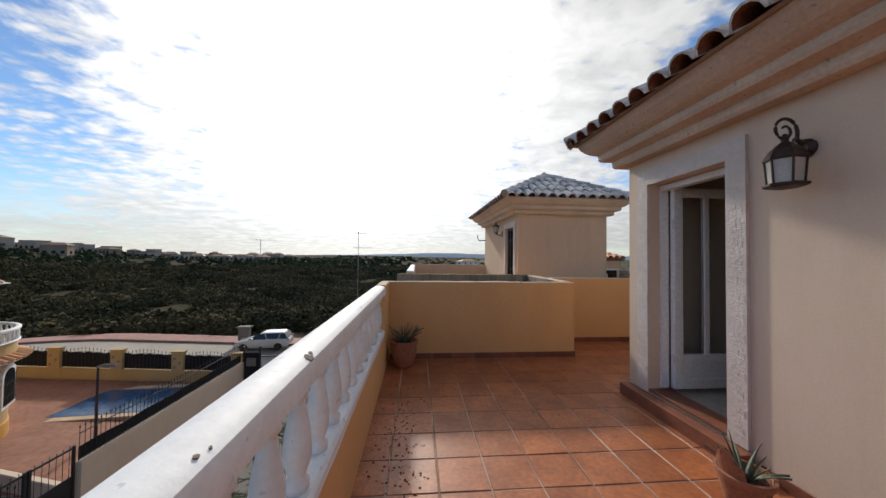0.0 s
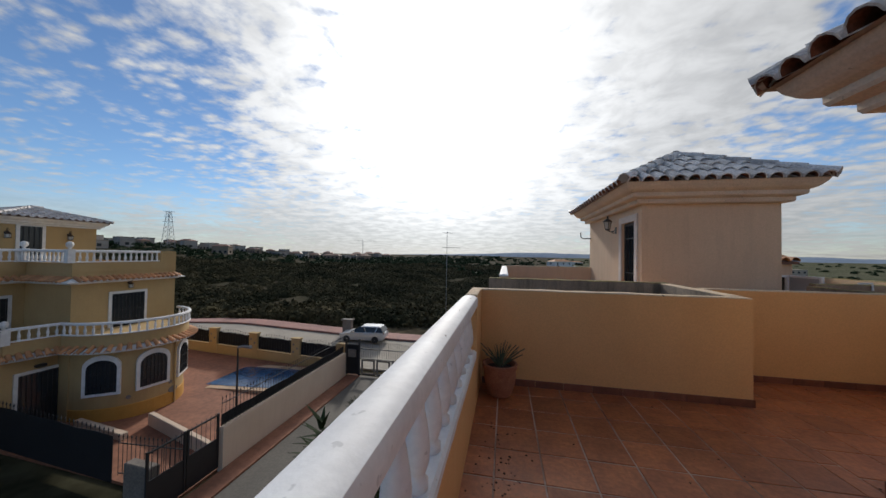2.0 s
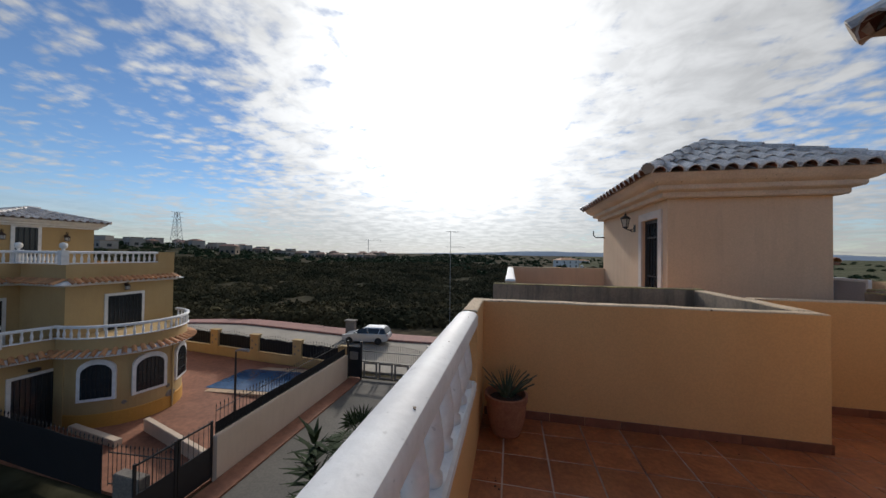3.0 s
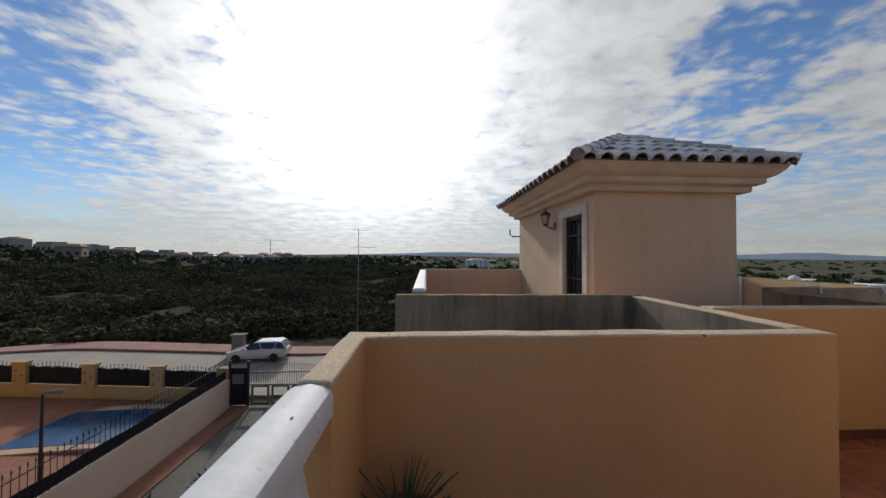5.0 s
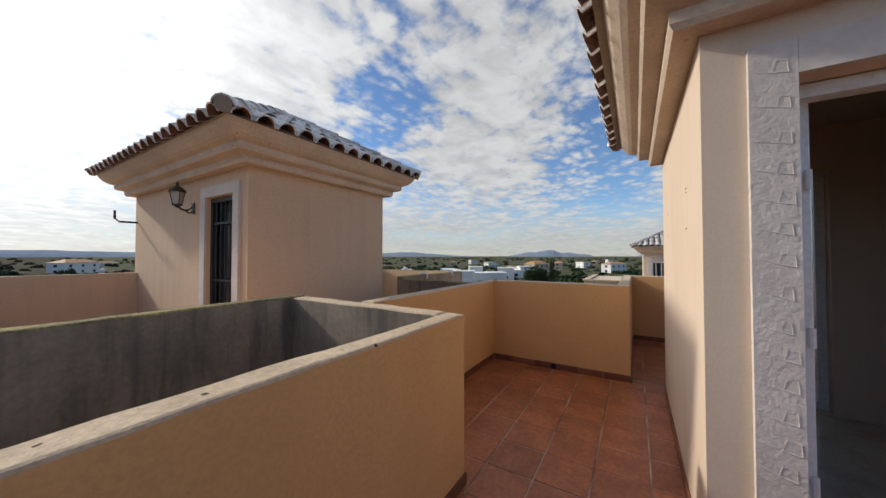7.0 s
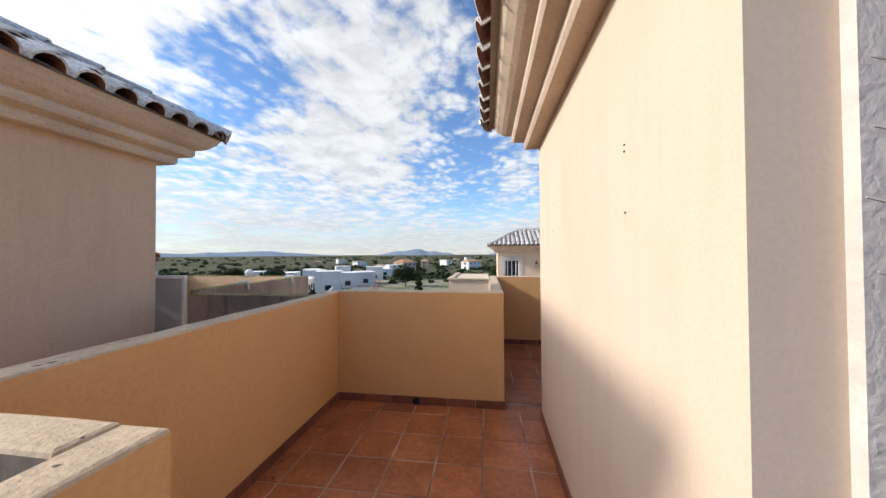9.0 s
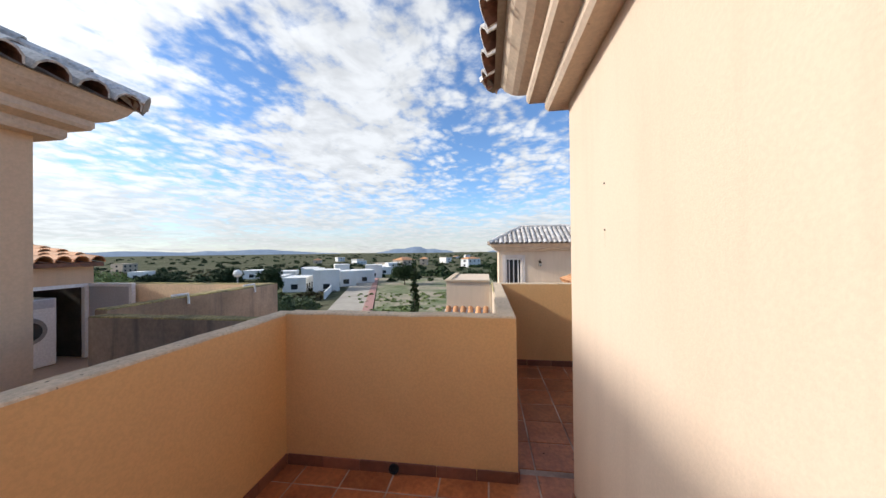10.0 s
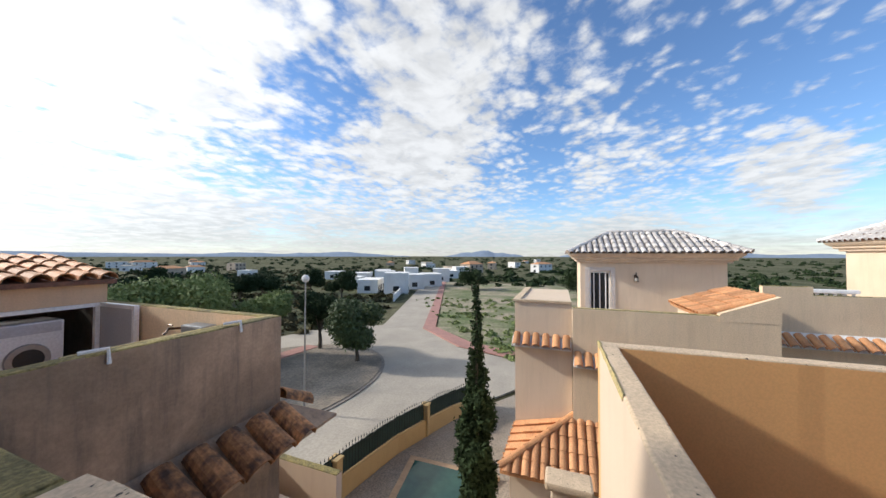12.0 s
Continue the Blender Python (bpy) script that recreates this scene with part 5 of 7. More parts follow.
pool_c = (-14.75, 17.2)
pool = empty("swimming_pool", *pool_c, ground_z(*pool_c), "blue kidney-cornered communal pool with a pale coping", "swimming pool")
zp = ground_z(*pool_c)
outline = [(-18.45, 16.6), (-17.35, 15.7), (-12.05, 16.2), (-11.65, 18.3), (-12.85, 18.9), (-17.65, 18.6)]
bm = bmesh.new()
prism(bm, [(pool_c[0] + (x - pool_c[0]) * 1.1, pool_c[1] + (y - pool_c[1]) * 1.3) for x, y in outline], zp - 0.1, zp + 0.06)
part("coping", bm, mat("pool_coping", (0.55, 0.38, 0.24), rough=0.8, fine=10), pool)
bm = bmesh.new()
prism(bm, outline, zp + 0.0, zp + 0.075)
part("water", bm, WATER, pool, "still blue pool water")


def lamp_post(x, y, z0, h, label, arm=True):
    e = empty("street_lamp", x, y, z0, label, "street lamp")
    bm = bmesh.new()
    tube(bm, [(x, y, z0 - 0.1), (x, y, z0 + h)], 0.06, 8, 0.035)
    part("pole", bm, GALV if not arm else IRON, e)
    bm = bmesh.new()
    if arm:
        tube(bm, [(x, y, z0 + h), (x + 0.25, y, z0 + h + 0.06), (x + 0.75, y - 0.05, z0 + h + 0.08)], 0.05, 6, 0.09)
    else:
        lathe(bm, [(0.05, 0), (0.16, 0.05), (0.22, 0.18), (0.2, 0.30), (0.1, 0.40), (0.02, 0.42)], 12, x, y, z0 + h)
    part("lamp_head", bm, GALV if arm else HOUSE_WHITE, e, "lamp head" if arm else "white globe lamp head")
    return e


lamp_post(-12.85, 14.2, ground_z(-12.85, 14.2), 2.9, "dark courtyard lamp post beside the pool")
lamp_post(18.1, 17.5, ground_z(18.1, 17.5), 7.33, "tall galvanised street lamp with a white globe", False)
lamp_post(9.0, 46.0, ground_z(9, 46), 6.5, "distant street lamp with a white globe", False)


CAR_GLASS = mat("tinted_car_glass", (0.012, 0.013, 0.015), rough=0.15, var=0.05, bump=0.0)


def car(x, y, z, yaw, label):
    """A silver estate car: lofted body, glasshouse, four wheels, lamps."""
    e = empty("parked_car", x, y, z, label, "car", rz=yaw)
    M = pose(x, y, z, 0, 0, yaw) @ Matrix.Diagonal((0.88, 0.9, 0.88, 1))
    secs = [(-2.12, 0.45, 0.60, 0.70), (-2.0, 0.30, 0.72, 0.80), (-1.3, 0.22, 0.86, 0.86), (-0.9, 0.22, 0.92, 0.87), (0.4, 0.22, 0.96, 0.88), (1.6, 0.22, 0.98, 0.87), (2.0, 0.28, 0.96, 0.84), (2.14, 0.42, 0.80, 0.76)]
    bm = bmesh.new()
    rings = []
    for sx, zl, zh, w in secs:
        zm = (zl + zh) / 2
        rings.append([bm.verts.new(M @ Vector((sx, yy, zz))) for yy, zz in ((-w * 0.92, zl), (w * 0.92, zl), (w, zm), (w * 0.93, zh), (-w * 0.93, zh), (-w, zm))])
    for a, b in zip(rings, rings[1:]):
        for k in range(6):
            bm.faces.new((a[k], a[(k + 1) % 6], b[(k + 1) % 6], b[k]))
    bm.faces.new(list(reversed(rings[0]))), bm.faces.new(rings[-1])
    bmesh.ops.recalc_face_normals(bm, faces=bm.faces)
    bmesh.ops.bevel(bm, geom=list(bm.edges), offset=0.03, segments=2, affect="EDGES")
    body = part("body", bm, CARPAINT, e, "silver body", smooth=True)
    for nm, m_, roof in (("windows", CAR_GLASS, False), ("roof", CARPAINT, True)):
        bm = bmesh.new()
        lo, hi = [], []
        zs = (0.93, 1.38) if not roof else (1.375, 1.46)
        xs = ((-1.05, 0.82), (2.05, 0.80)) if not roof else ((-0.15, 0.68), (1.72, 0.66))
        xt = ((-0.2, 0.68), (1.78, 0.66)) if not roof else ((0.05, 0.58), (1.6, 0.56))
        for (xx, w), lst, zz in ((xs[0], lo, zs[0]), (xs[1], lo, zs[0]), (xt[0], hi, zs[1]), (xt[1], hi, zs[1])):
            lst += [bm.verts.new(M @ Vector((xx, s * w, zz))) for s in ((-1, 1) if lst in (lo, hi) and len(lst) == 0 else (1, -1))]
        for k in range(4):
            bm.faces.new((lo[k], lo[(k + 1) % 4], hi[(k + 1) % 4], hi[k]))
        bm.faces.new(hi), bm.faces.new(list(reversed(lo)))
        bmesh.ops.recalc_face_normals(bm, faces=bm.faces)
        bmesh.ops.bevel(bm, geom=list(bm.edges), offset=0.02, segments=2, affect="EDGES")
        part(nm, bm, m_, e, "dark side windows" if not roof else "silver roof")
    for px0, px1 in ((0.42, -0.02), (1.28, 1.22)):
        for s in (-1, 1):
            bm = bmesh.new()
            tube(bm, [M @ Vector((px0, s * 0.80, 0.95)), M @ Vector((px1 + 0.25, s * 0.685, 1.39))], 0.03, 4)
            part("pillar", bm, CARPAINT, e)
    for wx in (-1.35, 1.3):
        for s in (-1, 1):
            bm = bmesh.new()
            lathe(bm, [(0.2, -0.1), (0.3, -0.1), (0.315, -0.07), (0.315, 0.07), (0.3, 0.1), (0.2, 0.1)], 18)
            bmesh.ops.transform(bm, matrix=M @ pose(wx, s * 0.80, 0.315, 90), verts=bm.verts)
            tyre = part("wheel", bm, RUBBER, e, "black tyre")
            bm = bmesh.new()
            lathe(bm, [(0.03, -0.09), (0.2, -0.085), (0.2, 0.085), (0.03, 0.09)], 12)
            bmesh.ops.transform(bm, matrix=M @ pose(wx, s * 0.81, 0.315, 90), verts=bm.verts)
            part("rim", bm, GALV, tyre)
    for s in (-1, 1):
        part("headlight", boxes_at(M, (-2.08, -1.9, s * 0.6 - 0.14, s * 0.6 + 0.14, 0.62, 0.76)), FROST, e)
        part("tail_light", boxes_at(M, (2.06, 2.12, s * 0.68 - 0.08, s * 0.68 + 0.08, 0.75, 1.0)), SKIRT_TILE, e, "red tail light")
        part("mirror", boxes_at(M, (-0.75, -0.6, s * 0.95 - 0.09, s * 0.95 + 0.09, 0.95, 1.08)), CARPAINT, e)
    return e


def boxes_at(M, d):
    bm = boxes(d, bevel=0.015)
    bmesh.ops.transform(bm, matrix=M, verts=bm.verts)
    return bm


car(-11.5, 25.4, ground_z(-11.5, 25.4) + 0.01, 6, "silver estate car parked on the street beyond the gate")
post = empty("roadside_pillar", -13.6, 26.6, ground_z(-13.6, 26.6) + 0.1, "stone service pillar on the far footway", "pillar")
zq = ground_z(-13.6, 26.6) + 0.13
part("shaft", boxes((-14.0, -13.2, 26.4, 26.8, zq, zq + 1.0), bevel=0.03), KERB, post)
part("cap", boxes((-14.1, -13.1, 26.3, 26.9, zq + 1.001, zq + 1.11), bevel=0.03), KERB, post)


# ---- the next terrace: wash house, taps and lower roofs ----
def lean_to(thing, x0, x1, y0, y1, z_hi, z_lo, me, axis="x", step=0.21, deck=ROOF_ORANGE):
    """A pitched roof falling from the high edge (x0 or y0) to the low edge (x1 or y1), laid with barrel tiles."""
    bm = bmesh.new()
    if axis == "x":
        c = [(x0, y0, z_hi), (x1, y0, z_lo), (x1, y1, z_lo), (x0, y1, z_hi)]
        run, cross, down = abs(x1 - x0), abs(y1 - y0), Vector((x1 - x0, 0, z_lo - z_hi))
        along, start = Vector((0, 1, 0)), Vector((x1, min(y0, y1), z_lo))
    else:
        c = [(x0, y0, z_hi), (x0, y1, z_lo), (x1, y1, z_lo), (x1, y0, z_hi)]
        run, cross, down = abs(y1 - y0), abs(x1 - x0), Vector((0, y1 - y0, z_lo - z_hi))
        along, start = Vector((1, 0, 0)), Vector((min(x0, x1), y1, z_lo))
    hi = [bm.verts.new(p) for p in c]
    lo = [bm.verts.new((p[0], p[1], p[2] - 0.06)) for p in c]
    bm.faces.new(hi), bm.faces.new(list(reversed(lo)))
    for k in range(4):
        bm.faces.new((hi[k], hi[(k + 1) % 4], lo[(k + 1) % 4], lo[k]))
    bmesh.ops.recalc_face_normals(bm, faces=bm.faces)
    roof = part("roof", bm, deck, thing, "small pitched roof of clay tiles")
    up = (-down).normalized()
    xa = along if along.cross(up).z > 0 else -along
    n = max(1, round(cross / step))
    m = max(1, math.ceil(down.length / 0.37))
    for i in range(n):
        for k in range(m):
            p = start + along * (cross * (i + 0.5) / n) + up * (k * (down.length - 0.40) / max(1, m - 1) - 0.04) + Vector((0, 0, 0.015 + 0.005 * k))
            lay_tile(roof, me, p, xa, up + Vector((0, 0, -0.03)))
    return roof


wash = empty("wash_house", 5.4, 10.5, -0.1, "rendered rooftop wash house with an orange tiled roof and open front", "shed")
part("wall", boxes((4.26, 6.575, 11.45, 11.58, -0.11, 1.45), (4.23, 4.40, 10.0, 11.44, -0.11, 1.2)), PINKISH, wash)
# inner faces coloured near black to stand in for the shade indoors
part("inner_wall", boxes((6.51, 6.575, 10.13, 11.44, -0.11, 1.32), (4.42, 6.505, 11.42, 11.446, -0.11, 1.4)), mat("shaded_inner_wall", (0.11, 0.09, 0.07), (0.07, 0.058, 0.046), 0.95, 3.0, fine=20, bump=0.3), wash, "inner walls with the shade inside put into a dark colour")
part("lintel", boxes((4.23, 6.575, 9.98, 10.12, 1.04, 1.33)), PINKISH, wash)
part("frame", boxes((4.41, 6.5, 9.96, 10.02, 0.99, 1.038), (6.45, 6.5, 9.96, 10.02, -0.1, 0.989)), PVC, wash)
lean_to(wash, 4.2, 6.62, 11.6, 9.85, 1.62, 1.36, TILE_ORANGE, "y", deck=ROOF_BROWN)
leaf = empty("utility_door", 6.5, 9.96, -0.1, "white metal utility door folded back against the parapet", "door")
part("panel", boxes((6.50, 6.53, 9.22, 9.95, -0.05, 0.99)), mat("grey_panel", (0.45, 0.45, 0.46), rough=0.5, var=0.05), leaf)
part("frame", boxes((6.49, 6.545, 9.17, 9.219, -0.08, 1.04), (6.49, 6.545, 9.22, 9.95, 0.991, 1.04)), PVC, leaf)
washer = empty("washing_machine", 5.95, 10.35, -0.1, "white front-loading washing machine in the wash house", "washing machine")
part("body", boxes((5.62, 6.22, 10.1, 10.65, -0.11, 0.86), bevel=0.02), PVC, washer)
for nm, r0, r1, m_, y in (("door_ring", 0.13, 0.19, GALV, 10.085), ("door_glass", 0.0, 0.13, PANE, 10.07)):
    bm = bmesh.new()
    lathe(bm, [(max(r0, 0.002), 0.0), (r1, 0.0), (r1 * 0.95, 0.03), (max(r0, 0.002), 0.03)], 24)
    bmesh.ops.transform(bm, matrix=pose(5.92, y + 0.012, 0.42, 90), verts=bm.verts)
    part(nm, bm, m_, washer)
part("control_panel", boxes((5.65, 6.19, 10.09, 10.099, 0.72, 0.84)), mat("grey_plastic", (0.5, 0.5, 0.52), rough=0.4, var=0.03), washer)
tap = empty("garden_tap", 6.57, 8.4, 0.75, "bronze garden tap on the end parapet", "tap")
bm = bmesh.new()
tube(bm, [(6.58, 8.4, 0.8), (6.45, 8.4, 0.82), (6.40, 8.4, 0.76)], 0.015)
tube(bm, [(6.47, 8.36, 0.86), (6.47, 8.44, 0.86)], 0.01)
part("spout", bm, BRONZE, tap)
tray = empty("soap_tray", 6.5, 7.9, 0.7, "grey metal tray fixed to the end parapet", "tray")
part("tray", boxes((6.40, 6.579, 7.75, 8.1, 0.78, 0.90), bevel=0.02), GALV, tray)
for x in (5.28, 6.22):
    hook = empty("pipe_hook", x, 6.92, 1.03, "bent white plastic pipe hooked over the mossy parapet", "pipe")
    bm = bmesh.new()
    tube(bm, [(x - 0.12, 6.97, 1.055), (x, 6.905, 1.065), (x + 0.005, 6.902, 0.96)], 0.014, 6)
    part("pipe", bm, PVC, hook)
lower = empty("lower_roof", 5.7, 6.6, -0.2, "mottled orange clay tile course below the grey parapet", "roof")
tile_course(lower, [(4.62, 6.918), (6.703, 6.918), (6.703, 11.0)], -0.2, 0.46, 0.26, TILE_SOIL, 0.25, STAINED)
bm = bmesh.new()
prism(bm, [(6.72, 6.3), (7.7, 6.3), (7.8, 8.5), (6.72, 8.5)], -7.1, -1.95)
tagged(mesh_ob("wall_lower_terrace", bm, CREAM), "cream rendered lower storey of the next house", "wall", kind="structure")
painted_wall("wall_lower_parapet", (6.8, 8.15, 8.505, 8.65, -2.6, -1.6), "low cream parapet with a mossy top", CREAM, MOSSY)
painted_wall("wall_lower_side", (8.0, 8.12, 7.2, 8.503, -2.6, -1.6), "low cream side parapet with a mossy top", CREAM, MOSSY)


# ---- the row house: wing, roofs, terrace shed ----
row = empty("row_house_wing", 13.5, 4.4, -6.6, "cream rendered house wing with orange tile courses", "house")
part("wall", boxes((12.55, 15.9, 3.76, 5.15, -7.3, 0.5)), ROW_CREAM, row)
part("coping", boxes((12.5, 15.95, 5.02, 5.2, 0.501, 0.55), (12.5, 12.66, 3.76, 5.019, 0.501, 0.55)), COPING, row)
for line, zc in (([(12.54, 5.2), (12.54, 3.78)], -0.62), ([(12.39, 3.74), (12.39, 2.2)], -0.95)):
    tile_course(row, line, zc, 0.34, 0.2)
def porch_roof(thing):
    """A hipped corner: one face falls west to a level eave, the other falls north."""
    T, Wn, C, E, S = (12.54, 3.7, -2.27), (12.54, 5.15, -2.62), (11.35, 5.35, -3.18), (11.35, 2.9, -3.18), (12.54, 2.9, -2.27)
    bm = bmesh.new()
    top = [bm.verts.new(p) for p in (T, Wn, C, E, S)]
    low = [bm.verts.new((p[0], p[1], p[2] - 0.1)) for p in (T, Wn, C, E, S)]
    bm.faces.new((top[0], top[2], top[1])), bm.faces.new((top[0], top[4], top[3], top[2])), bm.faces.new(low)
    for k in range(5):
        bm.faces.new((top[k], top[(k + 1) % 5], low[(k + 1) % 5], low[k]))
    bmesh.ops.recalc_face_normals(bm, faces=bm.faces)
    roof = part("roof", bm, ROOF_ORANGE, thing, "hipped porch roof of orange clay tiles")
    up = Vector((1.19, 0, 0.91)).normalized()
    for i in range(12):
        y = 2.98 + 0.2 * i
        reach = 1.19 if y < 3.7 else 1.19 * (5.35 - y) / 1.65
        k = 0
        while k * 0.33 * up.x < reach - 0.08:
            d = k * 0.33 * up.x - 0.05
            lay_tile(roof, TILE_ORANGE, (11.35 + d, y, -3.18 + d * 0.765 + 0.02 + 0.005 * k), (0, -1, 0), up + Vector((0, 0, -0.03)), cut=min(1.0, max(0.3, (reach - d) / 0.36)))
            k += 1
    for i in range(6):
        f = (i + 0.5) / 6
        a = Vector(Wn).lerp(Vector(C), f)
        b = Vector(T).lerp(Vector(C), f)
        v = (b - a)
        u = v.normalized()
        for k in range(max(1, int(v.length / 0.34))):
            p = a + u * (0.34 * k - 0.04)
            lay_tile(roof, TILE_ORANGE, (p.x, p.y, p.z + 0.02 + 0.005 * k), (1, 0, 0), u + Vector((0, 0, -0.03)), cut=min(1.0, max(0.3, (v.length - 0.34 * k) / 0.44)))
    d = Vector(T) - Vector(C)
    u = d.normalized()
    for k in range(6):
        p = Vector(C) + d * (k / 6.2)
        lay_tile(roof, TILE_ORANGE, (p.x, p.y, p.z + 0.06), u.cross(Vector((0, 0, 1))), u + Vector((0, 0, -0.02)), "hip_tile")


porch_roof(row)
part("porch_wall", boxes((11.5, 12.54, 2.9, 5.15, -7.3, -3.25)), ROW_CREAM, row)
chim = empty("chimney_stack", 9.8, 3.95, -2.2, "small rendered stack with a tiled cap", "chimney")
part("stack", boxes((9.55, 9.85, 3.65, 4.2, -7.2, -2.1), bevel=0.03), ROW_CREAM, chim)
part("cap", boxes((9.48, 9.92, 3.56, 4.29, -2.099, -1.97), bevel=0.04), COPING, chim)

shed = empty("terrace_shed", 13.5, 0.5, EZ, "low rendered rooftop shed with an orange tiled roof and white door", "shed")
part("wall", boxes((12.525, 14.5, -0.12, 0.98, EZ + 0.05, 0.34)), ROW_CREAM, shed)
bm = bmesh.new()
for xx in (12.395, 12.524):
    bm.faces.new([bm.verts.new(p) for p in ((xx, -0.16, 0.3), (xx, 0.85, 0.3), (xx, 0.85, 0.46), (xx, -0.16, 0.86))])
bm.verts.ensure_lookup_table()
for k in range(4):
    bm.faces.new((bm.verts[k], bm.verts[(k + 1) % 4], bm.verts[4 + (k + 1) % 4], bm.verts[4 + k]))
bmesh.ops.recalc_face_normals(bm, faces=bm.faces)
part("gable", bm, BEIGE, shed, "beige gable rising from the parapet")
lean_to(shed, 12.53, 14.6, -0.16, 1.12, 0.80, 0.38, TILE_ORANGE, "y", 0.17)
part("door", boxes((12.9, 13.8, 0.981, 1.0, EZ + 0.1, 0.28)), HOUSE_WHITE, shed)
painted_wall("wall_row_south", (14.6, 14.74, -14.0, -0.9, -7.2, 0.72), "beige weathered parapet of the farther row house", BEIGE, MOSSY)
painted_wall("wall_row_pier", (14.598, 14.742, -1.88, -0.898, 0.3, 0.93), "raised beige end of the row house parapet", BEIGE, MOSSY)
south_course = empty("tile_course", 14.5, -5, -0.4, "orange clay tile course on the row house wall", "roof")
tile_course(south_course, [(14.59, -0.9), (14.59, -12.0)], -0.55, 0.5, 0.3, TILE_ORANGE)
far_rail = empty("balustrade", 16.2, -2.9, 0.2, "white balustrade on a farther roof terrace", "balustrade")
balustrade(far_rail, [(16.2, -2.2), (16.2, -3.7)], -0.27, 1.0, 0.2)
painted_wall("wall_row_low", (16.12, 16.28, -3.75, -2.1, -0.8, 0.2), "low wall under the far balustrade", ROW_CREAM, COPING)


# ---- garden of the row house ----
def garden_fence(pts, label):
    for a, b in zip(pts, pts[1:]):
        garden_wall("wall_garden", a, b, 0.75, 0.2, YELLOW, "yellow rendered garden wall")
        railing("fence", a, b, 0.8, label, 0.16, 0.75, 0.8, MESH_GREEN, arch=0.12, group="garden railings")
        x, y = b
        if x not in (13.3, 18.6):
            continue
        p = empty("garden_pillar", x, y, ground_z(x, y), "yellow rendered garden wall pillar", "pillar", "garden pillars")
        z = ground_z(x, y)
        part("shaft", boxes((x - 0.16, x + 0.16, y - 0.16, y + 0.16, z - 0.1, z + 1.45), bevel=0.01), YELLOW, p)
        part("cap", boxes((x - 0.2, x + 0.2, y - 0.2, y + 0.2, z + 1.451, z + 1.53), bevel=0.02), YELLOW, p)


garden_fence([(9.6, 12.1), (13.3, 11.45), (15.0, 11.2), (16.7, 10.9), (18.6, 10.3), (20.5, 9.6), (23.0, 8.3)], "spiked railing backed with green windbreak mesh")
gp = empty("garden_pool", 14.6, 8.0, ground_z(14.6, 8), "dark green garden pool with a tan coping", "swimming pool")
zg = ground_z(14.6, 8)
po = [(13.0, 9.4), (13.9, 7.4), (16.3, 6.6), (16.28, 9.8)]
bm = bmesh.new()
prism(bm, [(14.9 + (x - 14.9) * 1.18, 8.3 + (y - 8.3) * 1.2) for x, y in po], zg - 0.1, zg + 0.06)
part("coping", bm, mat("tan_coping", (0.45, 0.30, 0.18), rough=0.8, fine=10), gp)
bm = bmesh.new()
prism(bm, po, zg, zg + 0.072)
part("water", bm, WATER_GREEN, gp, "green pool water")


# ---- plants and trees ----
def leaf_cloud(name, parent, blobs, count, size, material, seed, label=""):
    """Many small bent leaf sprays spread through the given blobs (x, y, z, rx, ry, rz)."""
    r = np.random.RandomState(seed)
    vol = np.array([b[3] * b[4] * b[5] for b in blobs])
    pick = r.choice(len(blobs), count, p=vol / vol.sum())
    d = r.normal(size=(count, 3))
    d /= np.linalg.norm(d, axis=1)[:, None]
    rad = r.uniform(0.35, 1.0, count) ** 0.4 * (1 + 0.12 * r.normal(size=count))
    B = np.array(blobs)[pick]
    c = B[:, :3] + d * rad[:, None] * B[:, 3:]
    u = r.normal(size=(count, 3))
    u /= np.linalg.norm(u, axis=1)[:, None]
    w = np.cross(u, d + 0.4 * r.normal(size=(count, 3)))
    w /= np.linalg.norm(w, axis=1)[:, None] + 1e-9
    s = size * r.uniform(0.6, 1.3, count)[:, None]
    n = np.cross(u, w)
    quad = np.stack([c - u * s, c - w * s * 0.45 + n * s * 0.2, c + u * s, c + w * s * 0.45 + n * s * 0.2], 1).reshape(-1, 3)
    me = bpy.data.meshes.new(name)
    idx = np.arange(count * 4).reshape(-1, 4)
    me.from_pydata(quad.tolist(), [], np.concatenate([idx[:, [0, 1, 2]], idx[:, [0, 2, 3]]]).tolist())
    me.materials.append(material)
    ob = new(name, me)
    if parent is not None:
        ob.parent, ob.matrix_parent_inverse = parent, parent.matrix_world.inverted()
    if label:
        tagged(ob, label)
    return ob


def tree(x, y, z, h, r, label, material=LEAF, seed=1, count=5000, leaf=0.16, trunk=0.28, flat=0.8, category="tree"):
    e = empty("tree", x, y, z, label, category)
    q = random.Random(seed)
    bm = bmesh.new()
    top = h * trunk
    tube(bm, [(x, y, z - 0.2), (x + 0.05, y, z + top * 0.5), (x, y + 0.06, z + top), (x, y, z + h * 0.7)], 0.05 * h ** 0.8, 8, 0.02 * h ** 0.8)
    blobs = []
    for k in range(9):
        a, rr = q.uniform(0, 6.28), r * q.uniform(0.25, 0.62)
        zc = z + top + (h - top) * q.uniform(0.22, 0.78)
        p = (x + rr * math.cos(a), y + rr * math.sin(a), zc)
        tube(bm, [(x, y, z + top * 0.9), (x + rr * 0.4 * math.cos(a), y + rr * 0.4 * math.sin(a), (z + top + zc) / 2), p], 0.02 * h ** 0.8, 5, 0.008 * h ** 0.8)
        b = r * q.uniform(0.38, 0.6)
        blobs.append((*p, b, b, b * flat))
    part("trunk", bm, BARK, e)
    leaf_cloud("crown", e, blobs, count, leaf, material, seed)
    return e


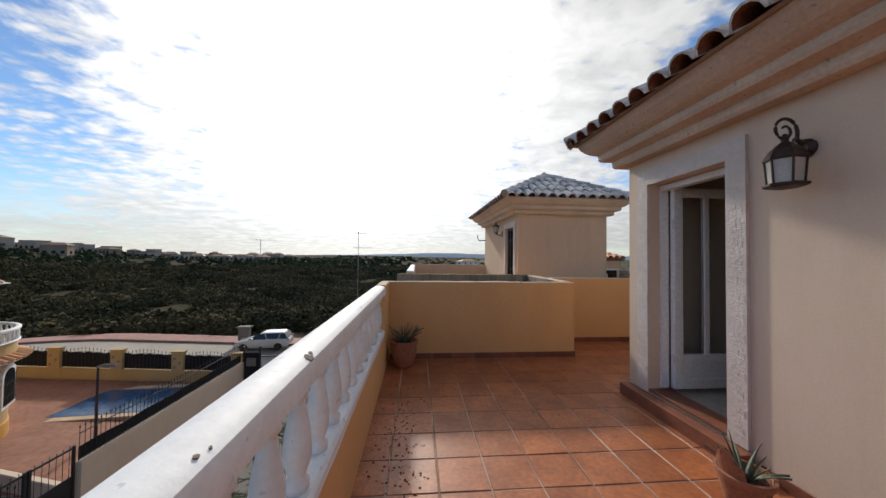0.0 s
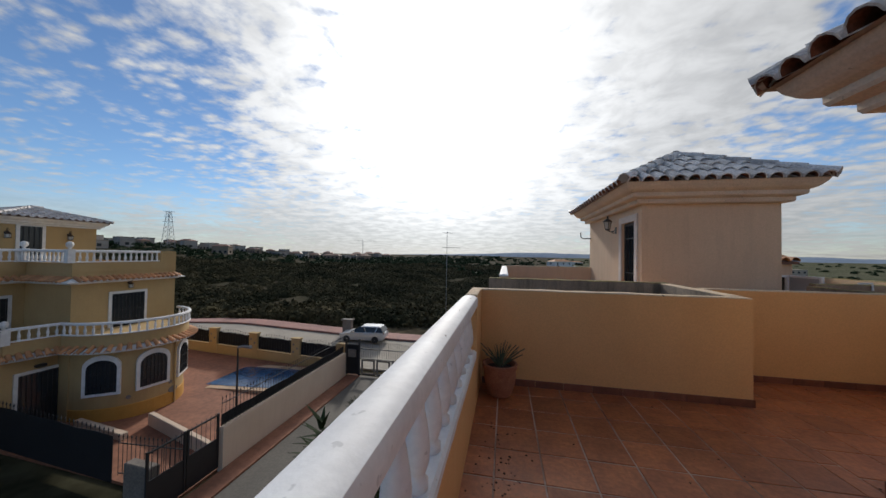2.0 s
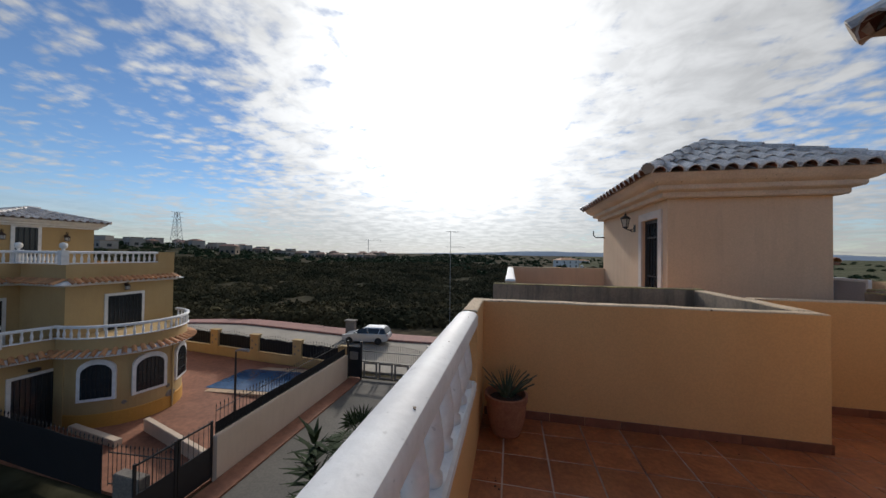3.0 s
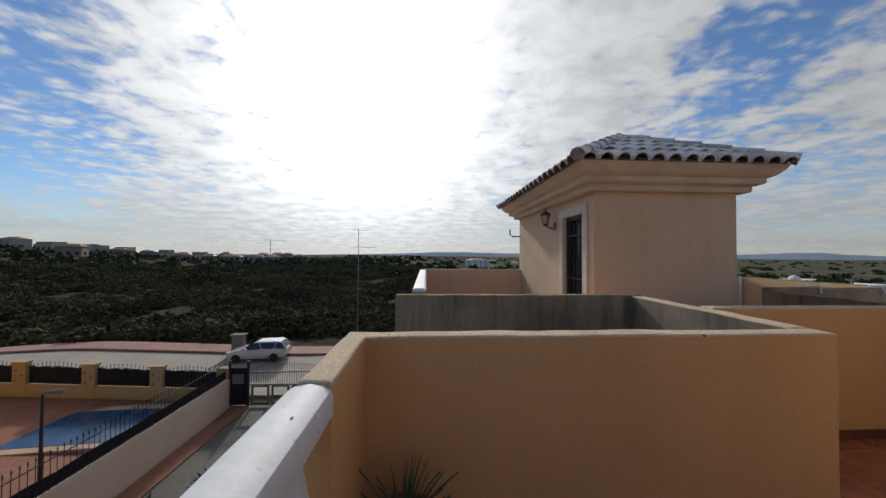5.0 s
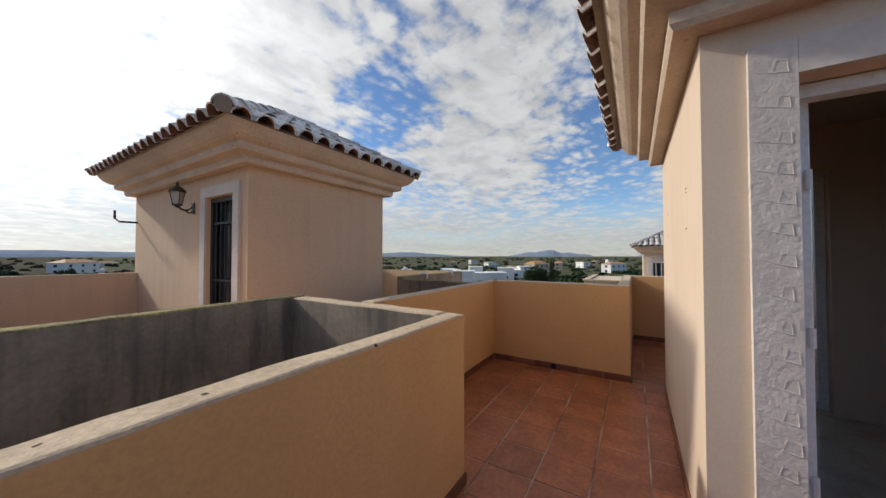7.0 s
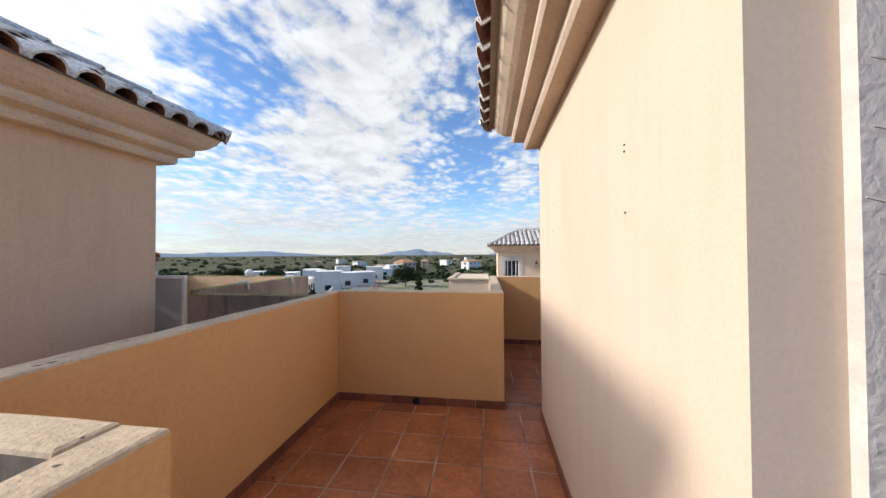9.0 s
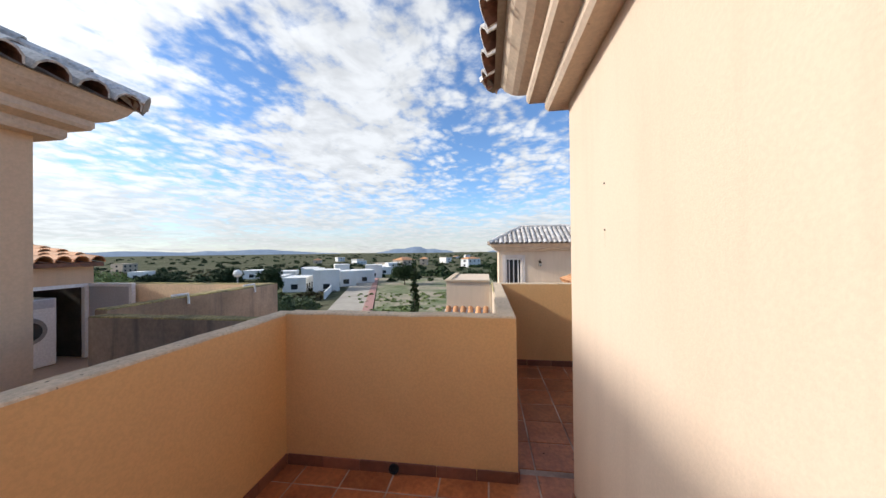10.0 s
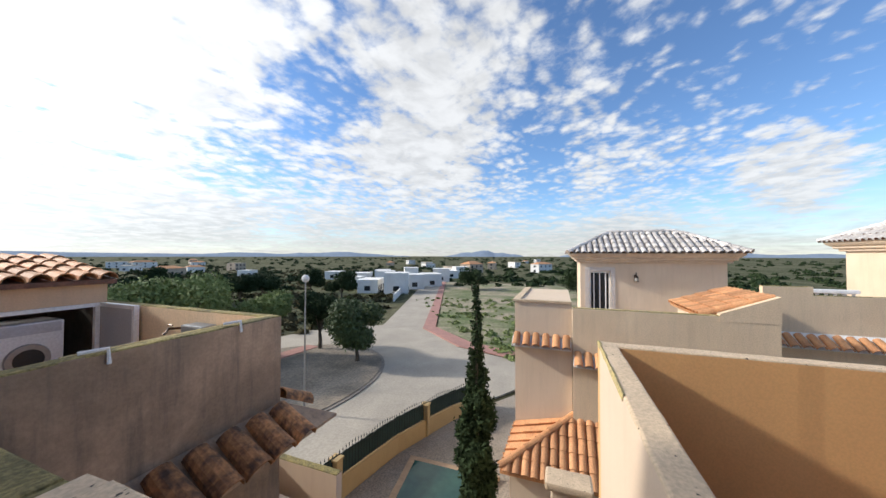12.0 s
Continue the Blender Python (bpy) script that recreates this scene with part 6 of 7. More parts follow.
def cypress(x, y, z, h, r, label, seed):
    e = empty("cypress", x, y, z, label, "tree")
    bm = bmesh.new()
    tube(bm, [(x, y, z - 0.2), (x, y, z + h * 0.95)], 0.12, 7, 0.01)
    part("trunk", bm, BARK, e)
    q = random.Random(seed)
    blobs = []
    for k in range(46):
        t = k / 46
        rr = r * (0.55 + 0.45 * math.sin(math.pi * min(1, t * 1.3 + 0.15))) * (1 - t ** 3.0)
        a = q.uniform(0, 6.28)
        blobs.append((x + rr * 0.45 * math.cos(a), y + rr * 0.45 * math.sin(a), z + 0.3 + (h - 0.5) * t, max(0.10, rr * 0.6), max(0.10, rr * 0.6), 0.42))
    leaf_cloud("crown", e, blobs, 15000, 0.085, LEAF_DARK, seed)
    return e


cypress(13.6, 6.45, ground_z(13.6, 6.45), 8.2, 0.7, "tall dark green cypress in the garden", 5)
tree(27.4, 20.6, ground_z(27.4, 20.6), 6.0, 2.6, "round dense green tree on the traffic island", LEAF, 11, 11000, 0.17, 0.17)
tree(29.5, 26.5, ground_z(29.5, 26.5), 6.6, 2.6, "dense dark tree on the traffic island", LEAF_DARK, 12, 8000, 0.17)
for i, (x, y, h, r) in enumerate(((18.5, 30.0, 7.4, 3.3), (22.0, 31.0, 7.6, 3.2), (15.5, 32.0, 7.0, 3.2), (25.5, 29.5, 6.6, 2.6))):
    tree(x, y, ground_z(x, y), h, r, "feathery light green tree beyond the street", LEAF_LIGHT, 20 + i, 8000, 0.17, 0.2)
for i, (b, d, h, r) in enumerate(((69, 78, 6.2, 3.6), (58, 80, 6.0, 4.6), (53, 84, 6.0, 4.0), (50, 86, 6.2, 4.0), (62.5, 95, 8.0, 3.2), (38, 75, 7, 3.6), (43, 90, 7, 3.6), (15, 95, 6.5, 5), (-6, 70, 7, 5), (-10, 62, 7, 5), (-14, 66, 6.5, 5.5), (-4, 84, 7, 5))):
    x, y = 4.1 + d * math.cos(radians(b)), 4.1 + d * math.sin(radians(b))
    tree(x, y, ground_z(x, y), h, r, "dark umbrella-shaped tree on the plain", LEAF_DARK, 40 + i, 2600, 0.36, 0.22, 0.6)


def fan_palm(x, y, z, h, label, seed, fronds=26, length=0.9):
    e = empty("palm", x, y, z, label, "palm")
    bm = bmesh.new()
    tube(bm, [(x, y, z - 0.1), (x + 0.04, y, z + h * 0.5), (x, y, z + h)], 0.16, 9, 0.11)
    part("trunk", bm, BARK, e)
    q = random.Random(seed)
    for i in range(fronds):
        a, el = q.uniform(0, 6.28), radians(q.uniform(-25, 75))
        tip = Vector((math.cos(a) * math.cos(el), math.sin(a) * math.cos(el), math.sin(el)))
        c = Vector((x, y, z + h)) + tip * length * 0.5
        side = tip.cross(Vector((0, 0, 1))).normalized()
        up = side.cross(tip)
        bm = bmesh.new()
        tube(bm, [(x, y, z + h), tuple(c)], 0.012, 4)
        for k in range(11):
            f = radians(-70 + 14 * k)
            dirn = tip * math.cos(f) + side * math.sin(f)
            end = c + dirn * length * 0.55 - Vector((0, 0, 0.06 * abs(math.sin(f)) + 0.04))
            wv = dirn.cross(up).normalized() * 0.025
            v = [bm.verts.new(p) for p in (c, c + dirn * length * 0.3 + wv, end, c + dirn * length * 0.3 - wv)]
            bm.faces.new(v)
        part("frond", bm, LEAF_DARK, e)
    return e


fan_palm(-3.6, 8.6, ground_z(-3.6, 8.6), 3.2, "fan palm growing beside the driveway below", 7)
shrub = empty("shrub", -4.6, 8.2, ground_z(-4.6, 8.2), "tall leafy green shrub below the balustrade", "shrub")
bm = bmesh.new()
tube(bm, [(-4.6, 8.2, ground_z(-4.6, 8.2) - 0.1), (-4.55, 8.2, -2.9)], 0.05, 6, 0.02)
part("stem", bm, BARK, shrub)
q = random.Random(9)
for i in range(90):
    bm = bmesh.new()
    blade(bm, (-4.58, 8.2, -5.0 + 0.024 * i), q.uniform(0, 6.28), q.uniform(0.45, 0.75), 0.075, radians(q.uniform(5, 70)), 0.1, 5, 0.004)
    part("leaf", bm, LEAF_DARK, shrub)
fan_palm(-2.2, 5.6, ground_z(-2.2, 5.6), 3.6, "dark palm close under the balustrade", 17, 18, 0.8)


def scatter(name, label, places, material, seed, leaf):
    """Bushes too many to count, in one object: each a heap of leaf sprays."""
    r = np.random.RandomState(seed)
    V, F, base = [], [], 0
    for x, y, z, s, n in places:
        d = r.normal(size=(n, 3))
        d /= np.linalg.norm(d, axis=1)[:, None]
        d[:, 2] = np.abs(d[:, 2])
        c = np.array((x, y, z)) + d * np.array((s, s, s * r.uniform(0.55, 0.9))) * r.uniform(0.5, 1.1, n)[:, None]
        u = r.normal(size=(n, 3))
        u /= np.linalg.norm(u, axis=1)[:, None]
        w = np.cross(u, d)
        w /= np.linalg.norm(w, axis=1)[:, None] + 1e-9
        k = leaf * s * r.uniform(0.6, 1.3, n)[:, None]
        tri = np.stack([c - u * k, c + u * k * 0.8 + w * k * 0.6, c + w * k * -0.9 + u * k * 0.2], 1).reshape(-1, 3)
        V.append(tri)
        F.append(np.arange(n * 3).reshape(-1, 3) + base)
        base += n * 3
    me = bpy.data.meshes.new(name)
    me.from_pydata(np.concatenate(V).tolist(), [], np.concatenate(F).tolist())
    me.materials.append(material)
    return tagged(new(name, me), label, "bushes", kind="stuff")


def scrub_places(n, r0, r1, yaw0, yaw1, smin, smax, seed, leaves, y_min=-1e9):
    q = random.Random(seed)
    out = []
    while len(out) < n:
        rr = r0 * (r1 / r0) ** q.random()
        a = radians(q.uniform(yaw0, yaw1))
        x, y = -rr * math.sin(a), rr * math.cos(a)
        if 34 < x < 130 and abs(y - 25 - 0.335 * (x - 44)) < 6:
            continue
        if y < y_min + 0.02 * x or noise.noise(Vector((x * 0.10, y * 0.10, 3))) < -0.38:
            continue
        s = q.uniform(smin, smax) * (1 + 0.001 * rr)
        out.append((x, y, ground_z(x, y) - 0.25, s, leaves))
    return out


scatter("scrub", "dark dry scrub bushes covering the slope", scrub_places(3600, 33, 125, -14, 105, 0.4, 1.7, 1, 170, 29.0), SCRUB, 1, 0.15)
scatter("scrub", "dark scrub on the far slope", scrub_places(3600, 95, 165, -14, 105, 0.8, 1.6, 2, 90, 29.0), SCRUB, 2, 0.2)
scatter("plain_trees", "scattered dark trees across the plain", scrub_places(1500, 110, 1500, -150, 14, 1.0, 2.6, 3, 60), LEAF_DARK, 3, 0.40)
scatter("plain_bushes", "low bushes in the fields", scrub_places(1500, 48, 320, -62, -10, 0.4, 1.2, 4, 40), SCRUB, 4, 0.36)
scatter("hill_trees", "dark trees among the hillside houses", scrub_places(1000, 160, 330, 6, 100, 1.0, 2.6, 6, 80), LEAF_DARK, 6, 0.26)
scatter("plot_weeds", "green weeds on the vacant plot", [(x, y, ground_z(x, y), s, 30) for x, y, s in
        [(33 + 40 * a * a + 4 * b, 8 + 30 * a * a - 18 * b * (0.4 + a), 0.25 + 0.35 * c) for a, b, c in [(rng.random(), rng.random(), rng.random()) for _ in range(420)]]], LEAF_LIGHT, 5, 0.4)


# ---- houses in the distance ----
def far_house(x, y, w, d, h, material, roof_m, label, yaw=0, flat=True, windows=3, group=""):
    z = ground_z(x, y) - 0.3
    e = empty("distant_house", x, y, z, label, "house", group, rz=yaw)
    M = pose(x, y, z, 0, 0, yaw)
    bm = boxes((-w / 2, w / 2, -d / 2, d / 2, 0, h))
    bmesh.ops.transform(bm, matrix=M, verts=bm.verts)
    part("wall", bm, material, e)
    if flat:
        bm = boxes((-w / 2 - 0.1, w / 2 + 0.1, -d / 2 - 0.1, d / 2 + 0.1, h + 0.001, h + 0.3))
    else:
        bm = bmesh.new()
        v = [bm.verts.new(p) for p in ((-w / 2 - 0.4, -d / 2 - 0.4, h + 0.001), (w / 2 + 0.4, -d / 2 - 0.4, h + 0.001), (w / 2 + 0.4, d / 2 + 0.4, h + 0.001), (-w / 2 - 0.4, d / 2 + 0.4, h + 0.001),
                                       (-w / 4, 0, h + 0.22 * d), (w / 4, 0, h + 0.22 * d))]
        for f in ((0, 1, 5, 4), (1, 2, 5), (2, 3, 4, 5), (3, 0, 4), (3, 2, 1, 0)):
            bm.faces.new([v[i] for i in f])
    bmesh.ops.transform(bm, matrix=M, verts=bm.verts)
    part("roof", bm, roof_m, e)
    floors = max(1, int(h / 2.9))
    for fl in range(floors):
        for i in range(windows):
            u = -w / 2 + w * (i + 0.5) / windows
            for s in (-1, 1):
                bm = boxes((u - 0.6, u + 0.6, s * d / 2 - 0.04, s * d / 2 + 0.04, 0.9 + 2.9 * fl, 2.2 + 2.9 * fl))
                bmesh.ops.transform(bm, matrix=M, verts=bm.verts)
                part("window", bm, PANE, e)
        for s in (-1, 1):
            bm = boxes((s * w / 2 - 0.04, s * w / 2 + 0.04, -0.8, 0.8, 0.9 + 2.9 * fl, 2.2 + 2.9 * fl))
            bmesh.ops.transform(bm, matrix=M, verts=bm.verts)
            part("window", bm, PANE, e)
    return e


q = random.Random(21)
for i in range(70):
    a = radians(22 + 58 * (i / 70) + q.uniform(-1, 1))
    d = q.uniform(205, 320)
    x, y = -d * math.sin(a), d * math.cos(a)
    white = q.random() < 0.55
    far_house(x, y, q.uniform(5, 9), q.uniform(4, 7), q.choice((3.0, 3.4, 4.6)), BACKLIT_WHITE if white else BACKLIT_SAND, ROOF_BROWN if not white else BACKLIT_SAND,
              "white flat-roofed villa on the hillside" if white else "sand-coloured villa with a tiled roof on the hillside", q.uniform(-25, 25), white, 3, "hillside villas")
for i, (b, d, w, dd, h) in enumerate(((33, 92, 12, 7, 4.2), (28.5, 88, 9, 8, 6.4), (25.5, 98, 10, 7, 5.0), (36, 104, 11, 7, 4.0), (30.5, 118, 9, 8, 5.5), (22.5, 108, 12, 8, 4.8), (20.5, 128, 10, 8, 6.0),
                                      (34.5, 128, 12, 8, 4.0), (26, 135, 10, 7, 6.2), (39, 150, 12, 8, 4.0), (18.8, 150, 11, 8, 4.0), (17, 175, 12, 9, 5.5), (52, 190, 10, 7, 4.0), (31, 165, 12, 9, 4.2))):
    x, y = 4.1 + d * math.cos(radians(b)), 4.1 + d * math.sin(radians(b))
    far_house(x, y, w * 0.78, dd * 0.8, h * 0.85, HOUSE_WHITE, HOUSE_WHITE, "white modern flat-roofed villa along the road", 20 + 5 * (i % 3), True, 3, "modern villas")
for i in range(26):
    b, d = radians(q.uniform(-12, 82)), 190 * (3.4 ** q.random())
    x, y = 4.1 + d * math.cos(b), 4.1 + d * math.sin(b)
    far_house(x, y, q.uniform(8, 22), q.uniform(6, 10), q.choice((3.4, 4.2, 6.0)), HOUSE_WHITE if i % 3 else SANDY, SANDY if i % 2 else ROOF_ORANGE,
              "pale low farmhouse among trees on the plain", q.uniform(-40, 40), i % 2 == 1, 3, "farmhouses on the plain")
garden_wall("wall_villa", (66, 38.5), (96, 50.5), 1.5, 0.3, HOUSE_WHITE, "long white garden wall along the road")
garden_wall("wall_villa_far", (98, 51.5), (125, 60.0), 1.5, 0.3, HOUSE_WHITE, "white garden wall along the road")

# far ridges, their blue haze painted into the material
def ridge(name, yaw0, yaw1, dist, peak, seed, label):
    bm = bmesh.new()
    rows = []
    n = 70
    for i in range(n + 1):
        t = i / n
        a = radians(yaw0 + (yaw1 - yaw0) * t)
        hgt = peak * math.sin(math.pi * t) ** 0.6 * (0.55 + 0.45 * noise.fractal(Vector((t * 3 + seed, seed, 0)), 1.0, 2.0, 4))
        rows.append([bm.verts.new((-rr * math.sin(a), rr * math.cos(a), zz)) for rr, zz in ((dist - 250, -16), (dist, max(-10, -9 + hgt)), (dist + 250, -16))])
    for a, b in zip(rows, rows[1:]):
        for k in (0, 1):
            bm.faces.new((a[k], b[k], b[k + 1], a[k + 1]))
    bmesh.ops.recalc_face_normals(bm, faces=bm.faces)
    tagged(mesh_ob(name, bm, HAZE_HILL, smooth=True), label, "hills", kind="structure")


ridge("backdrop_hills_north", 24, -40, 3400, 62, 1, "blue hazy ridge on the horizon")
ridge("backdrop_hills_west_plain", -28, -64, 3600, 62, 2.7, "long haze-blue ridge beyond the plain")
ridge("backdrop_peaks", -70, -84, 3700, 105, 5.2, "pale haze-blue mountain peaks beyond the plain")
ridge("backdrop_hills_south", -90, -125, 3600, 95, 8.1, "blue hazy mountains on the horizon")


def pylon(x, y, h, label):
    z = ground_z(x, y)
    e = empty("power_pylon", x, y, z, label, "pylon")
    wid = lambda t: 1.5 * (1 - t) + 0.7
    for sx in (-1, 1):
        for sy in (-1, 1):
            bm = bmesh.new()
            tube(bm, [(x + sx * wid(t), y + sy * wid(t), z + h * t) for t in (0, 0.25, 0.5, 0.75, 1)], 0.12, 4)
            part("leg", bm, GALV, e)
    for k in range(8):
        t0, t1 = k / 8, (k + 1) / 8
        for s in (-1, 1):
            bm = bmesh.new()
            tube(bm, [(x - wid(t0), y + s * wid(t0), z + h * t0), (x + wid(t1), y + s * wid(t1), z + h * t1)], 0.07, 4)
            tube(bm, [(x + wid(t0), y + s * wid(t0), z + h * t0), (x - wid(t1), y + s * wid(t1), z + h * t1)], 0.07, 4)
            part("brace", bm, GALV, e)
    for t in (0.72, 0.86, 1.0):
        bm = bmesh.new()
        tube(bm, [(x - 2.0, y - 1.6, z + h * t), (x + 2.0, y + 1.6, z + h * t)], 0.1, 4)
        part("cross_arm", bm, GALV, e)


pylon(-180, 140, 20, "lattice power pylon on the hillside")


def antenna(x, y, z0, z1, label, yaw=20):
    e = empty("tv_antenna", x, y, z0, label, "antenna")
    bm = bmesh.new()
    tube(bm, [(x, y, z0), (x, y, z1)], 0.013, 6)
    part("mast", bm, GALV, e)
    c, s = math.cos(radians(yaw)), math.sin(radians(yaw))
    for zz, ln, n in ((z1 - 0.05, 0.45, 6), (z1 - 0.85, 0.75, 5)):
        boom = bmesh.new()
        tube(boom, [(x - 0.25 * c, y - 0.25 * s, zz), (x + ln * c, y + ln * s, zz)], 0.009, 5)
        b = part("boom", boom, GALV, e)
        for k in range(n):
            px, py = x + (ln * k / n - 0.15) * c, y + (ln * k / n - 0.15) * s
            bm = bmesh.new()
            tube(bm, [(px + 0.2 * s, py - 0.2 * c, zz), (px - 0.2 * s, py + 0.2 * c, zz)], 0.006, 4)
            part("element", bm, GALV, b)


crane = empty("tower_crane", -112, 236, ground_z(-112, 236), "thin distant tower crane", "crane")
zc = ground_z(-112, 236)
bm = bmesh.new()
tube(bm, [(-112, 236, zc), (-112, 236, 12.3)], 0.2, 4)
part("mast", bm, GALV, crane)
bm = bmesh.new()
tube(bm, [(-116, 235, 11.6), (-102, 239, 11.6)], 0.14, 4)
part("jib", bm, GALV, crane)


antenna(-3.25, 17.8, ground_z(-3.25, 17.8), 2.65, "tall television antenna mast behind the next house")
bracket = empty("wall_bracket", NX0, 10.3, 1.90, "bent iron bracket on the next stair tower", "bracket")
bm = bmesh.new()
tube(bm, [(NX0, 10.38, 1.91), (1.98, 10.40, 1.91), (1.93, 10.40, 1.96), (1.93, 10.40, 2.08)], 0.015)
part("arm", bm, IRON, bracket)
for px, z in ((3.80, 1.557), (3.80, 1.75), (2.652, 1.539), (2.652, 1.74), (2.652, 1.762)):
    plug = empty("wall_anchor", px, TY1, z, "rusty screw anchor in the cream rendered wall", "screw anchor")
    bm = bmesh.new()
    lathe(bm, [(0.001, 0), (0.0035, 0.0), (0.0035, 0.006), (0.001, 0.006)], 8)
    bmesh.ops.transform(bm, matrix=pose(px, TY1 - 0.002, z, -90), verts=bm.verts)
    part("plug", bm, BRONZE, plug)

def moss_line(name, x0, x1, y0, y1, z, seed, label):
    """A thin uneven crust of yellow-green moss along a coping edge."""
    q = random.Random(seed)
    bm = bmesh.new()
    n = max(8, int(max(x1 - x0, y1 - y0) / 0.09))
    along_x = (x1 - x0) > (y1 - y0)
    rows = []
    for k in range(n + 1):
        t = k / n
        w = q.uniform(0.35, 1.0)
        if along_x:
            x, ya, yb = x0 + (x1 - x0) * t, y1 - (y1 - y0) * w, y1
            rows.append([bm.verts.new(p) for p in ((x, ya, z - 0.004), (x, ya, z + 0.001), (x, yb, z + 0.005), (x, yb + 0.006, z - 0.02 * w - 0.012), (x, yb, z - 0.03))])
        else:
            y, xa, xb = y0 + (y1 - y0) * t, x1 - (x1 - x0) * w, x1
            rows.append([bm.verts.new(p) for p in ((xa, y, z - 0.004), (xa, y, z + 0.001), (xb, y, z + 0.005), (xb + 0.006, y, z - 0.02 * w - 0.012), (xb, y, z - 0.03))])
    for a, b in zip(rows, rows[1:]):
        for j in range(4):
            bm.faces.new((a[j], b[j], b[j + 1], a[j + 1]))
    bmesh.ops.recalc_face_normals(bm, faces=bm.faces)
    tagged(mesh_ob(name, bm, LICHEN), label, "moss", kind="stuff")


LICHEN = mat("yellow_lichen", (0.50, 0.39, 0.16), (0.36, 0.29, 0.15), 1.0, 12.0, fine=60, fvar=0.3, bump=0.6, bdist=0.006)
moss_line("moss", 5.7, 6.7, 3.762, 3.779, 1.056, 3, "yellow-green moss along the outer coping edge")
moss_line("moss", 5.1, 6.68, 7.0, 7.04, 1.036, 4, "yellow moss crust on the grey parapet")
moss_line("moss", 12.42, 12.52, 0.2, 3.7, 0.42, 5, "yellow moss on the row house parapet")
drain = empty("drain_outlet", 4.46, 4.47, 0.03, "dark broken drain outlet through the skirting", "drain")
bm = bmesh.new()
lathe(bm, [(0.034, 0.0), (0.034, 0.012), (0.026, 0.013), (0.024, 0.002), (0.002, 0.002)], 12)
bmesh.ops.transform(bm, matrix=pose(4.4555, 4.47, 0.036, 0, -90, 0), verts=bm.verts)
part("pipe_end", bm, MESH_BLACK, drain)
for px, z, ln, sd in ((2.652, 1.535, 0.06, 1), (2.652, 1.736, 0.03, 2), (3.80, 1.552, 0.07, 3)):
    q = random.Random(sd)
    run = tagged(new("rust_run"), "faint rust run below a screw anchor", "stain", kind="stuff")
    run.matrix_world = pose(px, TY1, z)
    bm = bmesh.new()
    left, right = [], []
    for k in range(9):
        t = k / 8
        w = 0.005 * (1 - t) ** 0.6 * q.uniform(0.6, 1.2) + 0.0008
        left.append(bm.verts.new((px - w, TY1 + 0.0012, z - ln * t)))
        right.append(bm.verts.new((px + w, TY1 + 0.0012, z - ln * t)))
    for k in range(8):
        bm.faces.new((left[k], left[k + 1], right[k + 1], right[k]))
    part("streak", bm, RUST, run)

# ---- floor tiles and skirting ----
P, G = 0.3125, 0.010


def tile_mesh(name, w, d, h, c, material):
    bm = bmesh.new()
    lo = [bm.verts.new((x, y, -h)) for x, y in ((0, 0), (w, 0), (w, d), (0, d))]
    md = [bm.verts.new((x, y, -c)) for x, y in ((0, 0), (w, 0), (w, d), (0, d))]
    hi = [bm.verts.new((x, y, 0)) for x, y in ((c, c), (w - c, c), (w - c, d - c), (c, d - c))]
    for a, b in ((lo, md), (md, hi)):
        for k in range(4):
            bm.faces.new((a[k], a[(k + 1) % 4], b[(k + 1) % 4], b[k]))
    bm.faces.new(hi)
    me = bpy.data.meshes.new(name)
    bm.to_mesh(me)
    bm.free()
    me.materials.append(material)
    return me


FT = tile_mesh("floor_tile", P - G, P - G, 0.012, 0.0035, FLOOR_TILE)
rest = []


def lay_floor(x, y, x0=-9.0, x1=9.0, y1=9.0):
    """One floor tile with its corner at x, y, cut where the room ends."""
    a, b, d = max(x, x0), min(x + P, x1), min(y + P, y1)
    m = pose(a + G / 2, y + G / 2, rng.uniform(-0.0012, 0.0012), rng.uniform(-0.15, 0.15), rng.uniform(-0.15, 0.15))
    shared("floor_tile", FT, floor, m @ Matrix.Diagonal(((b - a - G) / (P - G), (d - y - G) / (P - G), 1, 1)))


for i in range(-3, 22):
    for j in range(-22, 13):
        # the open terrace
        x, y = 0.42 + i * P, 2.405 + j * P
        cx, cy = x + P / 2, y + P / 2
        if -0.5 < cx < (2.3 if cy < 3.2 else 2.0) and -3.7 < cy < 4.6:
            if cy > -0.6:
                lay_floor(x, y, x0=-0.47)
            elif x > -0.4:
                rest.append((x, y))
        # the passage and the east side, laid to another line
        x, y = 0.545 + i * P, 2.285 + j * P
        cx, cy = x + P / 2, y + P / 2
        if 2.1 < cx < 4.55 and 3.25 < cy < 5.35:
            lay_floor(x, y, x1=4.56)
        elif 4.25 < cx < 6.68 and 0.6 < cy < 3.75:
            lay_floor(x, y, x1=6.68, y1=3.75)
        elif (4.25 < cx < 6.5 and -3.7 < cy < 0.6) or (2.3 < cx < 4.6 and -3.7 < cy < -0.9):
            rest.append((x, y))
for j in range(5):
    lay_floor(0.42 + 5 * P, 2.405 + (j + 3) * P, x1=0.545 + 5 * P)
bm = bmesh.new()
for x, y in rest:
    box(bm, x + G / 2, x + P - G / 2, y + G / 2, y + P - G / 2, -0.012, 0.0)
ob = part("floor_tiles", bm, FLOOR_TILE, floor)
ob["kind"] = "stuff"


